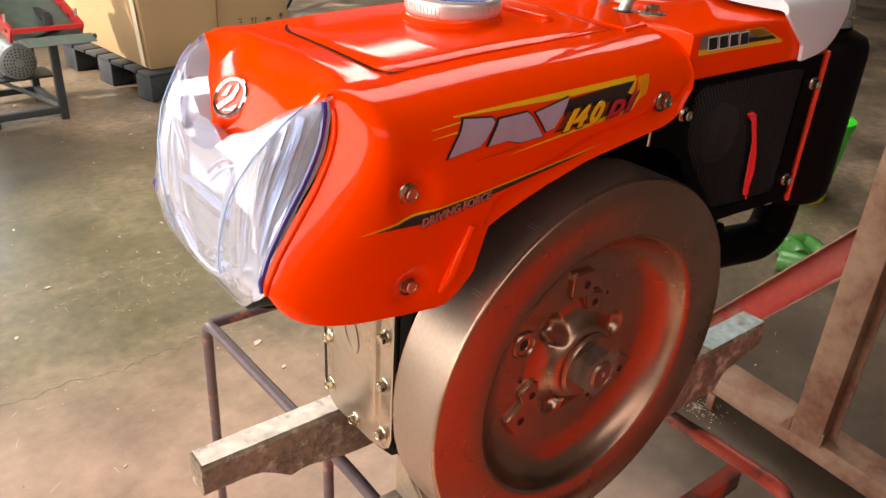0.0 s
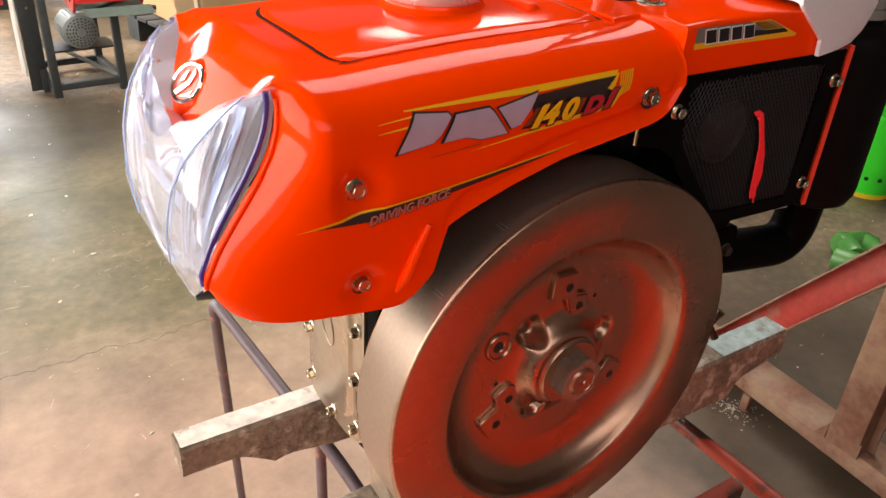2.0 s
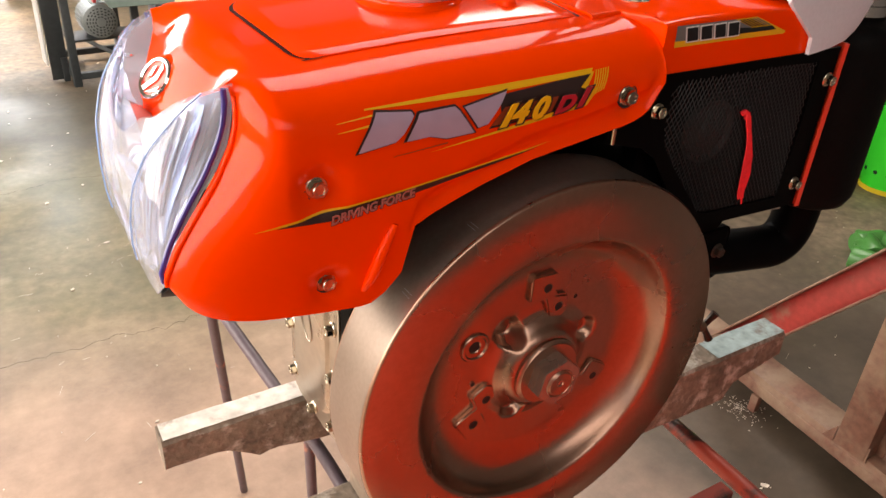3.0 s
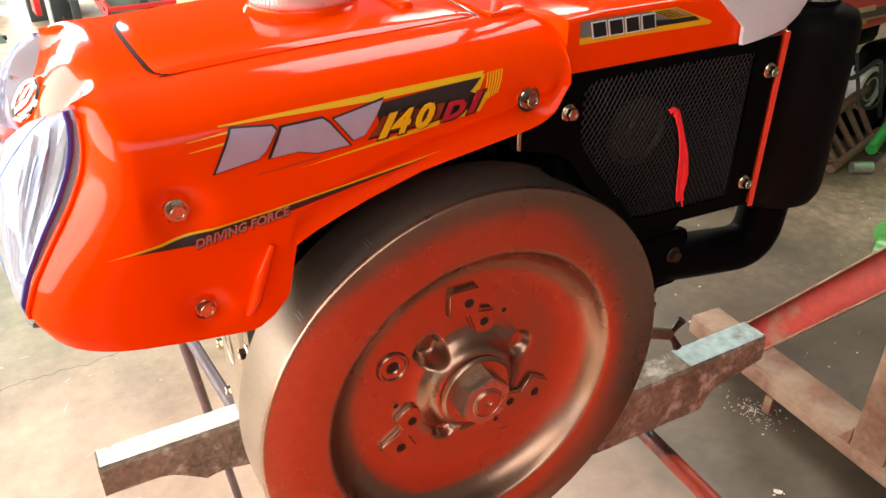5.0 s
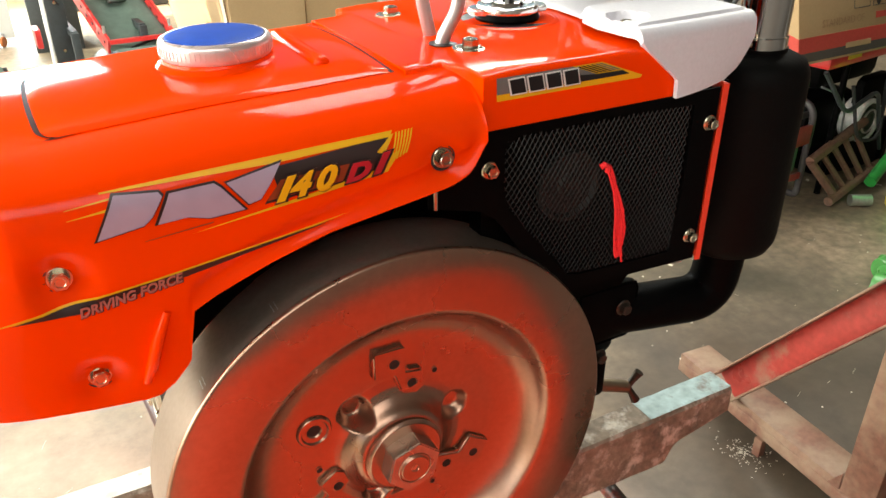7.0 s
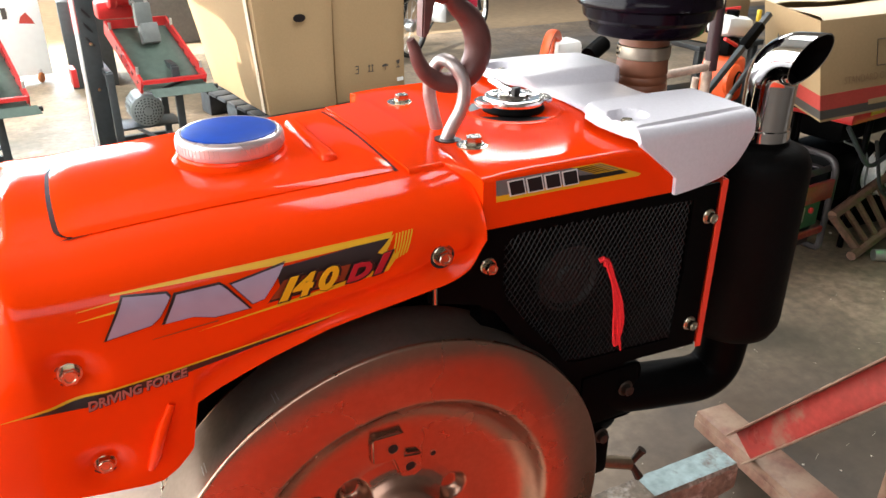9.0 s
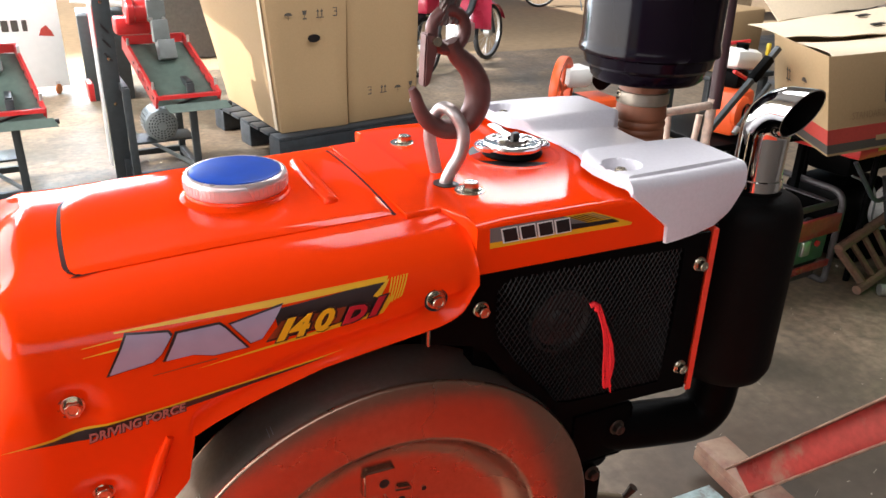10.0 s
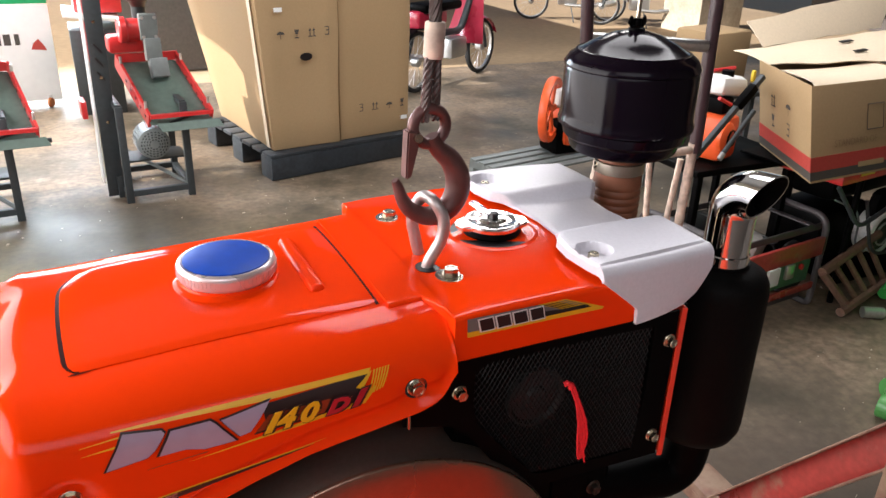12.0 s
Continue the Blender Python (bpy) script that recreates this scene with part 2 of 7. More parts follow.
    tone.inputs["From Min"].default_value, tone.inputs["From Max"].default_value = 0.32, 0.68
    tone.inputs["To Min"].default_value, tone.inputs["To Max"].default_value = 0.66, 1.22
    l.new(blot.outputs[0], tone.inputs["Value"])
    scale = n.new("ShaderNodeVectorMath")
    scale.operation = "SCALE"
    l.new(last, scale.inputs[0])
    l.new(tone.outputs[0], scale.inputs["Scale"])
    l.new(scale.outputs[0], p.inputs["Base Color"])
    return m


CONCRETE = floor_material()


def clear_material():
    m = bpy.data.materials.new("clear_lens_plastic")
    m.use_nodes = True
    n, l = m.node_tree.nodes, m.node_tree.links
    out = n["Material Output"]
    tr, gl, mix, fr = n.new("ShaderNodeBsdfTransparent"), n.new("ShaderNodeBsdfGlossy"), n.new("ShaderNodeMixShader"), n.new("ShaderNodeLayerWeight")
    tr.inputs[0].default_value = (0.90, 0.92, 0.99, 1)
    gl.inputs["Roughness"].default_value = 0.04
    p = n.new("ShaderNodeMath")
    p.operation = "POWER"
    p.inputs[1].default_value = 3.5
    q = n.new("ShaderNodeMapRange")
    q.inputs["To Min"].default_value, q.inputs["To Max"].default_value = 0.06, 0.50
    fr.inputs["Blend"].default_value = 0.5
    l.new(fr.outputs["Facing"], p.inputs[0])
    l.new(p.outputs[0], q.inputs["Value"])
    l.new(q.outputs[0], mix.inputs[0])
    # diffuse white share stands in for bright reflections on the lens
    glare, white = n.new("ShaderNodeMixShader"), n.new("ShaderNodeBsdfDiffuse")
    white.inputs[0].default_value = (0.88, 0.89, 0.93, 1)
    glare.inputs[0].default_value = 0.15
    l.new(tr.outputs[0], glare.inputs[1])
    l.new(white.outputs[0], glare.inputs[2])
    l.new(glare.outputs[0], mix.inputs[1])
    l.new(gl.outputs[0], mix.inputs[2])
    l.new(mix.outputs[0], out.inputs["Surface"])
    return m


CLEAR = clear_material()
REFLECTOR = mat("silvered_reflector", (0.60, 0.62, 0.70), 0.16, 0.80, grain=30, vary=0.06, bump=0.0, rough_vary=0.1)
BOWL_PEARL = mat("pearly_reflector", (0.70, 0.72, 0.80), 0.20, 0.50, grain=30, vary=0.06, bump=0.0, rough_vary=0.1)
MAUVE = mat("mauve_moulding", (0.30, 0.22, 0.34), 0.25, 0.3, grain=30, vary=0.15, bump=0.0)
LENS_RIM = mat("blue_violet_lens_rim", (0.045, 0.035, 0.22), 0.2, grain=30, vary=0.1, bump=0.0, coat=0.5)

# ---- mesh helpers ----


def solid():
    return bmesh.new()


def put(bm, other, m=None):
    """Adds the mesh other to bm, moved by m."""
    me = bpy.data.meshes.new("t")
    if m is not None:
        other.transform(m)
    other.to_mesh(me)
    other.free()
    bm.from_mesh(me)
    bpy.data.meshes.remove(me)
    return bm


def box(sx, sy, sz, at=(0, 0, 0), bevel=0.0, rot=(0, 0, 0), seg=2):
    bm = bmesh.new()
    bmesh.ops.create_cube(bm, size=1, matrix=Matrix.Diagonal((sx, sy, sz, 1)))
    if bevel:
        bmesh.ops.bevel(bm, geom=bm.edges[:], offset=bevel, segments=seg, affect="EDGES", profile=0.5)
    bm.transform(pose(*at, *rot))
    return bm


def lathe(profile, at=(0, 0, 0), rot=(0, 0, 0), seg=48):
    """Turns (radius, height) pairs about z."""
    bm = bmesh.new()
    rings = []
    for r, z in profile:
        if r < 1e-6:
            rings.append([bm.verts.new((0, 0, z))])
        else:
            rings.append([bm.verts.new((r * math.cos(2 * math.pi * k / seg), r * math.sin(2 * math.pi * k / seg), z)) for k in range(seg)])
    for a, b in zip(rings, rings[1:]):
        for k in range(seg):
            q = [a[k % len(a)], a[(k + 1) % len(a)], b[(k + 1) % len(b)], b[k % len(b)]]
            q = list(dict.fromkeys(q))
            if len(q) > 2:
                bm.faces.new(q)
    bmesh.ops.recalc_face_normals(bm, faces=bm.faces[:])
    bm.transform(pose(*at, *rot))
    return bm


def tube(points, r, seg=12, closed=False, radii=None):
    """A round bar along points."""
    bm = bmesh.new()
    pts = [Vector(p) for p in points]
    n = len(pts)
    rings, up = [], None
    for i, p in enumerate(pts):
        a = pts[(i - 1) % n] if closed or i else p
        b = pts[(i + 1) % n] if closed or i < n - 1 else p
        d = (b - a).normalized()
        if up is None:
            up = d.orthogonal().normalized()
        up = (up - d * up.dot(d)).normalized()
        side = d.cross(up)
        rr = radii[i] if radii else r
        rings.append([bm.verts.new(p + (up * math.cos(2 * math.pi * k / seg) + side * math.sin(2 * math.pi * k / seg)) * rr) for k in range(seg)])
    for i in range(n if closed else n - 1):
        a, b = rings[i], rings[(i + 1) % n]
        for k in range(seg):
            bm.faces.new((a[k], a[(k + 1) % seg], b[(k + 1) % seg], b[k]))
    if not closed:
        bm.faces.new(rings[0])
        bm.faces.new(rings[-1])
    bmesh.ops.recalc_face_normals(bm, faces=bm.faces[:])
    return bm


def bend(points, r, steps=6):
    """Rounds the corners of a polyline with radius r."""
    pts = [Vector(p) for p in points]
    out = [pts[0]]
    for a, b, c in zip(pts, pts[1:], pts[2:]):
        u, v = (a - b), (c - b)
        k = min(r, u.length * 0.45, v.length * 0.45)
        p, q = b + u.normalized() * k, b + v.normalized() * k
        for i in range(steps + 1):
            t = i / steps
            out.append(p * (1 - t) ** 2 + b * 2 * t * (1 - t) + q * t * t)
    out.append(pts[-1])
    return out


def prism(poly, depth, m=None, bevel=0.0):
    """Extrudes a polygon of (x, y) by depth along z."""
    bm = bmesh.new()
    f = bm.faces.new([bm.verts.new((x, y, 0)) for x, y in poly])
    r = bmesh.ops.extrude_face_region(bm, geom=[f])
    bmesh.ops.translate(bm, vec=(0, 0, depth), verts=[v for v in r["geom"] if isinstance(v, bmesh.types.BMVert)])
    bmesh.ops.recalc_face_normals(bm, faces=bm.faces[:])
    if bevel:
        bmesh.ops.bevel(bm, geom=[e for e in bm.edges if e.calc_face_angle(0) > 0.5], offset=bevel, segments=2, affect="EDGES")
    if m is not None:
        bm.transform(m)
    return bm


def sheet(grid, thick=0.0, closed=False):
    """A skin over rows of points; thick closes it into a plate below its normals."""
    bm = bmesh.new()
    rows = [[bm.verts.new(p) for p in row] for row in grid]
    for a, b in zip(rows, rows[1:]):
        for k in range(len(a) - 1):
            bm.faces.new((a[k], a[k + 1], b[k + 1], b[k]))
        if closed:
            bm.faces.new((a[-1], a[0], b[0], b[-1]))
    bmesh.ops.recalc_face_normals(bm, faces=bm.faces[:])
    if thick:
        bmesh.ops.solidify(bm, geom=bm.faces[:], thickness=thick)
    return bm


def mesh_object(name, bm, material, smooth=True, angle=40):
    me = bpy.data.meshes.new(name)
    bm.to_mesh(me)
    bm.free()
    me.materials.append(material)
    if smooth:
        me.shade_smooth()
        me.set_sharp_from_angle(angle=radians(angle))
    return new(name, me)


def part(name, bm, material, parent, label="", smooth=True, angle=40):
    ob = mesh_object(name, bm, material, smooth, angle)
    ob.parent = parent
    if parent.type != "EMPTY":
        ob.matrix_parent_inverse = parent.matrix_basis.inverted()
    if label:
        ob["label"] = label
    return ob


def thing(name, label, category, group="", at=None):
    """An Empty that carries a thing's parts; the parts are given in world places."""
    ob = new(name)
    ob.empty_display_size = 0.05
    return tagged(ob, label, category, group)


def single(name, bm, material, label, category, group="", kind="", smooth=True, angle=40):
    return tagged(mesh_object(name, bm, material, smooth, angle), label, category, group, kind)


def hexagon(r, h, bevel=0.0008):
    return prism([(r * math.cos(math.pi * k / 3), r * math.sin(math.pi * k / 3)) for k in range(6)], h, bevel=bevel)


def bolt_mesh(r=0.0057):
    """A flange, a chamfered hexagon head with a shallow dished top, along +z."""
    bm = lathe([(0, 0), (r * 1.60, 0), (r * 1.60, 0.0010), (r * 1.42, 0.0020), (0, 0.0020)], seg=24)
    put(bm, hexagon(r * 1.16, 0.0062, 0.0003), pose(0, 0, 0.0017))
    put(bm, lathe([(r * 0.98, 0.0078), (r * 0.90, 0.0085), (r * 0.62, 0.0085), (r * 0.55, 0.0080), (0, 0.0079)], seg=24))
    return bm


def lettering(text, size, material, name, parent, m, shear=0.0, width=1.0, thick=0.0004, weight=0.0):
    """Flat letters of the built-in font, as a mesh in the plane z = 0 of m."""
    cu = bpy.data.curves.new("letters", "FONT")
    cu.body, cu.size, cu.shear, cu.extrude, cu.resolution_u, cu.offset = text, size, shear, thick, 3, weight
    ob = bpy.data.objects.new("letters", cu)
    scene.collection.objects.link(ob)
    me = bpy.data.meshes.new_from_object(ob.evaluated_get(bpy.context.evaluated_depsgraph_get()))
    bpy.data.objects.remove(ob)
    me.transform(Matrix.Diagonal((width, 1, 1, 1)))
    me.materials.clear()
    me.materials.append(material)
    o = new(name, me)
    o.parent = parent
    o.matrix_basis = m
    return o


# ---- the shed ----


def slab(name, x0, x1, y0, y1, z0, z1, material, label="", category=""):
    return single(name, box(x1 - x0, y1 - y0, z1 - z0, ((x0 + x1) / 2, (y0 + y1) / 2, (z0 + z1) / 2)), material, label, category, kind="structure", smooth=False)


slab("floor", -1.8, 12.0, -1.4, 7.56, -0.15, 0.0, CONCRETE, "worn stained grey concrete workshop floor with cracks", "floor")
slab("ground", -30.0, 30.0, 7.56, 40.0, -0.15, -0.012, DIRT, "tan packed dirt yard beyond the slab", "ground")
slab("ground_west", -30.0, -1.8, -12.0, 7.56, -0.15, -0.012, DIRT, "tan packed dirt yard outside the gate", "ground")
slab("wall_east", 12.0, 12.2, -1.4, 9.6, 0.0, 4.4, DARK_WALL, "plain dark workshop wall", "wall")
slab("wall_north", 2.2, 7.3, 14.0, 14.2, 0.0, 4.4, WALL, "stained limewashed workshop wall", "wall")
slab("wall_north_west", 0.82, 2.6, 8.2, 8.4, 0.0, 4.4, DARK_WALL, "plain dark workshop wall", "wall")
# unseen walls, sized to let sun onto only part of the yard
slab("sun_block_yard", 2.2, 2.4, 8.4, 14.0, 0.0, 3.5, WALL, "unseen limewashed wall added to bound the yard's sun", "wall")
slab("sun_block_yard_top", 2.2, 2.4, 8.4, 10.1, 3.5, 4.4, WALL, "unseen limewashed wall added to bound the yard's sun", "wall")
# unseen south wall, added near and dark for reflections, round the fill lamp's opening
slab("wall_south_low", -1.8, 12.0, -1.6, -1.4, 0.0, 2.1, DARK_WALL, "plain dark workshop wall", "wall")
slab("wall_south_top", -1.8, 12.0, -1.6, -1.4, 3.3, 4.4, DARK_WALL, "plain dark workshop wall", "wall")
slab("wall_south_side", 0.9, 12.0, -1.6, -1.4, 2.1, 3.3, DARK_WALL, "plain dark workshop wall", "wall")
# two unseen panels, added only for the flywheel to reflect red and dark
slab("red_reflector_south", 0.05, 1.20, -0.24, -0.19, 0.0, 0.95, RED_REFLECTOR, "low unseen red panel added for the flywheel's reflection", "wall")
slab("dark_reflector_south_east", 1.20, 4.20, -0.24, -0.19, 0.0, 0.95, DARK_WALL, "low unseen dark panel added for the flywheel's reflection", "wall")
slab("wall_west", -1.8, -1.7, -1.4, -1.0, 0.0, 4.4, DARK_WALL, "plain dark workshop wall", "wall")
# unseen strips added to bound the sun patch on the floor
slab("lintel_north_west", -1.8, 0.82, 8.2, 8.4, 3.3, 4.4, DARK_WALL, "unseen wall strip added to limit light from the north-west", "wall")
slab("lintel_west", -1.8, -1.7, -1.0, 7.1, 2.9, 4.4, WALL, "unseen wall strip above the gate, added to limit sun", "wall")
# unseen slabs added outside the gate to keep sun off the floor
slab("sun_block_west", -4.5, -1.8, 1.5, 5.0, 2.95, 3.03, ROOF, "unseen sheet-metal slab added to block sun outside the gate", "roof")
slab("sun_block_south_west", -3.8, -1.8, -4.0, 1.5, 2.95, 3.03, ROOF, "unseen sheet-metal slab added to block sun outside the gate", "roof")
slab("yard_pillar", 8.75, 9.55, 8.75, 9.55, -0.012, 4.4, WALL, "stained limewashed square pillar in the yard", "pillar")
slab("ceiling", -1.8, 12.2, -1.6, 8.4, 4.4, 4.5, ROOF, "dark sheet-metal shed roof", "ceiling")
# unseen slab, cut short so sun reaches the far yard
slab("sun_block_yard_roof", 6.0, 12.2, 8.4, 14.2, 4.4, 4.5, ROOF, "unseen sheet-metal slab added to bound the yard's sun", "ceiling")

# ---- the diesel engine ----
engine = thing("diesel_engine", "orange single-cylinder diesel engine with bare steel flywheel on timber beams", "engine")


def lerp(a, b, t):
    return a + (b - a) * t


def table(x, rows):
    """Straight-line lookup in (x, value) rows."""
    if x <= rows[0][0]:
        return rows[0][1]
    for (a, va), (b, vb) in zip(rows, rows[1:]):
        if x <= b:
            return lerp(va, vb, (x - a) / (b - a))
    return rows[-1][1]


HOOD_BOTTOM = [(0.23, 1.130), (0.238, 1.124), (0.262, 1.114), (0.304, 1.105), (0.340, 1.0995), (0.375, 1.0955), (0.385, 1.0965), (0.397, 1.105), (0.410, 1.121), (0.4125, 1.130), (0.4145, 1.164),
               (0.435, 1.176), (0.476, 1.193), (0.52, 1.207), (0.581, 1.217), (0.622, 1.224), (0.638, 1.230), (0.648, 1.240), (0.655, 1.262)]
HOOD_TOP = [(0.345, 1.2875), (0.45, 1.294), (0.61, 1.300), (0.655, 1.303)]


def side_y(x, z):
    """The near flank of the hood."""
    y = 0.413 + 0.03 * max(0.0, 0.62 - x)
    if z < 1.20:
        y += (1.20 - z) * 0.13
    return y


def dimple(x, z):
    """Pressed hollows round the hood's bolts."""
    d = 0.0
    for bx, bz, r, k in ((0.3395, 1.2118, 0.026, 0.011), (0.348, 1.1255, 0.021, 0.009), (0.617, 1.2475, 0.021, 0.006)):
        q = math.hypot(x - bx, z - bz) / r
        if q < 1:
            d += k * (0.5 + 0.5 * math.cos(math.pi * q)) ** 0.7
    return d


NS, NH, NT = 26, 8, 12                        # points up the flank, round the shoulder, over half the top


def hood_bottom(x):
    """The hood's lower edge, eased along the wheel arch and the rear corner."""
    if x < 0.43:
        return table(x, HOOD_BOTTOM)
    return sum(table(x + d, HOOD_BOTTOM) for d in (-0.007, -0.0035, 0.0, 0.0035, 0.007)) / 5


def hood_section(x):
    """Half of the hood's section at x: from the near bottom edge up and over to the middle."""
    zb, zt = hood_bottom(x), table(x, HOOD_TOP)
    z1 = min(1.253, zt - 0.025)
    z1 = max(z1, zb + 0.001)
    pts = []
    for k in range(NS):
        z = lerp(zb, z1, k / (NS - 1))
        flare = 0.0
        if x > 0.413:                         # flange over the flywheel
            flare = min(1.0, (x - 0.413) / 0.016) * 0.0048 * math.sin(math.pi * min(1.0, max(0.0, (z - zb - 0.001) / 0.023)))
        pts.append((x, side_y(x, z) + dimple(x, z) + flare, z))
    y1, ye = side_y(x, z1), 0.481
    for k in range(1, NH + 1):
        a = math.pi / 2 * k / NH
        pts.append((x, y1 + (ye - y1) * (1 - math.cos(a)), z1 + (zt - z1) * math.sin(a)))
    for k in range(1, NT + 1):
        t = k / NT
        pts.append((x, lerp(ye, YC, t), zt + 0.004 * (1 - (1 - t) ** 2)))
    return pts


LENS_EDGE = [(1.132, 0.239), (1.145, 0.232), (1.17, 0.243), (1.19, 0.256), (1.22, 0.277), (1.24, 0.288), (1.255, 0.293), (1.270, 0.295), (1.283, 0.292)]
LENS_MID = [(1.098, 0.236), (1.12, 0.2268), (1.145, 0.2238), (1.17, 0.2240), (1.20, 0.2268), (1.232, 0.2355), (1.27, 0.254), (1.284, 0.272)]
NOSE_MID = [(1.2230, 0.2575), (1.253, 0.267), (1.27, 0.277), (1.283, 0.287)]
TONGUE = [(0, 1.2225), (0.14, 1.2238), (0.25, 1.2275), (0.36, 1.2370), (0.47, 1.2465), (0.58, 1.2500), (0.68, 1.2545), (0.77, 1.2630), (0.853, 1.2720), (1, 1.284)]


def front_x(y, z):
    """The bulging front of the lamp: x by height and distance from the middle plane."""
    t = min(1.0, abs(y - YC) / 0.113)
    return lerp(table(z, LENS_MID), table(z, LENS_EDGE), t ** 9)


def nose_x(y, z):
    """The tongue of the hood that comes down between the lamp's two lobes."""
    t = min(1.0, abs(y - YC) / 0.113)
    return lerp(table(z, NOSE_MID), table(z, LENS_EDGE), t ** 2)


def lens_rim():
    """Half of the edge of the lamp's opening, with as many points as a section."""
    pts = []
    for k in range(NS):
        z = lerp(1.132, 1.262, k / (NS - 1))
        y = 0.4665 - 0.003 * math.sin(math.pi * k / (NS - 1))
        pts.append((table(z, LENS_EDGE), y, z))
    for k in range(1, NH + 1):
        z = lerp(1.262, 1.283, k / NH)
        pts.append((table(z, LENS_EDGE), 0.4665 + 0.002 * k / NH, z))
    for k in range(1, NT + 1):
        t = k / NT
        y = lerp(0.4685, YC, t)
        z = table(1 - t, TONGUE)
        pts.append((nose_x(y, z), y, z))
    return pts


def hood_grid():
    xs = [0.655, 0.6535, 0.652, 0.650, 0.648, 0.6455, 0.643, 0.6405, 0.638, 0.634, 0.63, 0.626, 0.622, 0.617, 0.612, 0.607, 0.602, 0.59, 0.575, 0.56, 0.54, 0.52, 0.50, 0.476, 0.455, 0.435, 0.425, 0.418,
          0.413, 0.4105, 0.4075, 0.403, 0.397, 0.391, 0.385, 0.380, 0.375, 0.367, 0.361, 0.354, 0.347, 0.340, 0.333, 0.326, 0.318]
    half = [hood_section(x) for x in xs]
    base, rim = half[-1], lens_rim()
    n = 16
    for i in range(1, n + 1):
        t = i / n
        row = []
        for j, (a, b) in enumerate(zip(base, rim)):
            a, b = Vector(a), Vector(b)
            if j < NS + 3:
                c = Vector((b.x + 0.006, a.y + 0.004, lerp(a.z, b.z, 0.25)))
            else:
                c = Vector((min(b.x + 0.026, 0.304), lerp(a.y, b.y, 0.5), 1.2870))
            f = 0.72 if j < NS else max(0.667, 0.72 - 0.02 * (j - NS + 1))       # the tighter, the nearer to 1
            c1, c2 = a.lerp(c, f), b.lerp(c, f)
            row.append(a * (1 - t) ** 3 + c1 * 3 * t * (1 - t) ** 2 + c2 * 3 * t * t * (1 - t) + b * t ** 3)
        half.append(row)
    return [[Vector(p) for p in row] + [Vector((p[0], 2 * YC - p[1], p[2])) for p in reversed(row[:-1])] for row in half]


hood = part("hood", sheet(hood_grid(), 0.0022), ORANGE, engine, "glossy orange pressed-steel hood", angle=60)


def top_z(x, y):
    """Height of the hood's top."""
    t = min(1.0, max(0.0, (y - 0.481) / (YC - 0.481) if y < YC else (2 * YC - y - 0.481) / (YC - 0.481)))
    return table(x, HOOD_TOP) + 0.004 * (1 - (1 - t) ** 2)


def lid_front(v):
    """x of the lid's front edge; v runs from -1 at the near side to 1 at the far side."""
    return 0.3470 + 0.004 * v * v + 0.006 * max(0.0, (abs(v) - 0.86) / 0.14) ** 2 + 0.026 * max(0.0, (v - 0.40) / 0.60) ** 2.2


def lid_grid(lift):
    """The lid: proud at its front and rear ends, let flush into the hood along both sides."""
    rows = []
    for i in range(41):
        v = i / 40 * 2 - 1
        y = YC + v * 0.0965
        x0, x1 = lid_front(v), 0.6050
        up = lift * (1 - 0.72 * max(0.0, (abs(v) - 0.94) / 0.06))
        rows.append([(x, y, top_z(max(0.345, x), y) + lerp(up, min(up, 0.0020), min(1.0, max(0.0, (x - 0.50) / 0.10))) - (0.0012 if k in (0, 30) else 0.0)) for k, x in ((k, lerp(x0, x1, k / 30)) for k in range(31))])
    return rows


# colour of the gaps' shade, laid on the hood as thin strips
GAP_SHADE = mat("dark_red_gap_shade", (0.030, 0.004, 0.003), 0.6, grain=60, vary=0.2, bump=0.02, spec=0.05)


def gap_strip(edges, lift):
    return sheet([[(lerp(a, b, q), y, top_z(max(0.345, lerp(a, b, q)), y) + lift) for q in (0, 0.5, 1)] for a, b, y in edges])


VS = [k / 30 * 2 - 1 for k in range(31)]
part("lid_gap_shade", gap_strip([(lid_front(v) - 0.0036 * min(1.0, (1.0 - v) * 4 + 0.25) * (1 - 0.5 * max(0.0, -v - 0.8) / 0.2), lid_front(v) + 0.002, YC + v * 0.0965) for v in VS], 0.0008), GAP_SHADE, engine, "dark red strip for the shaded gap before the tank lid")
part("lid_gap_shade", gap_strip([(0.6040, 0.6070, YC + v * 0.0985) for v in VS], 0.0007), GAP_SHADE, engine, "dark strip for the shaded gap behind the tank lid")
part("lid_slit_shade", gap_strip([(0.350 + 0.003 * q, 0.372 - 0.012 * (1 - q), 0.4790 + 0.0022 * q) for q in (0, 0.5, 1)], 0.0009), GAP_SHADE, engine)
lid = part("tank_lid", sheet(lid_grid(0.0032), 0.002), ORANGE, engine, "glossy orange tank lid panel")
# raised neck of the tank and a pressed rib behind it
neck = lathe([(0.066, -0.003), (0.057, -0.0005), (0.0505, 0.0025), (0.0475, 0.0065), (0.0455, 0.0075), (0.0445, 0.010), (0.0, 0.010)], (0.493, 0.580, 1.2975))
part("filler_neck", neck, ORANGE, engine)
rib = box(0.0150, 0.122, 0.012, (0.5625, 0.580, 1.3030), 0.0058, seg=4)
part("pressed_rib", rib, ORANGE, lid)
cap_p = [(0.0, 0.0), (0.042, 0.0), (0.0445, 0.002), (0.0455, 0.005), (0.0455, 0.0135), (0.0445, 0.0160), (0.0418, 0.0175), (0.0405, 0.0165), (0.0, 0.0165)]
CAP = (0.493, 0.580, 1.3060)
cap = part("fuel_cap", lathe(cap_p, CAP, seg=72), CAP_WHITE, engine, "pale anodised fuel cap with blue top")
knurl = solid()
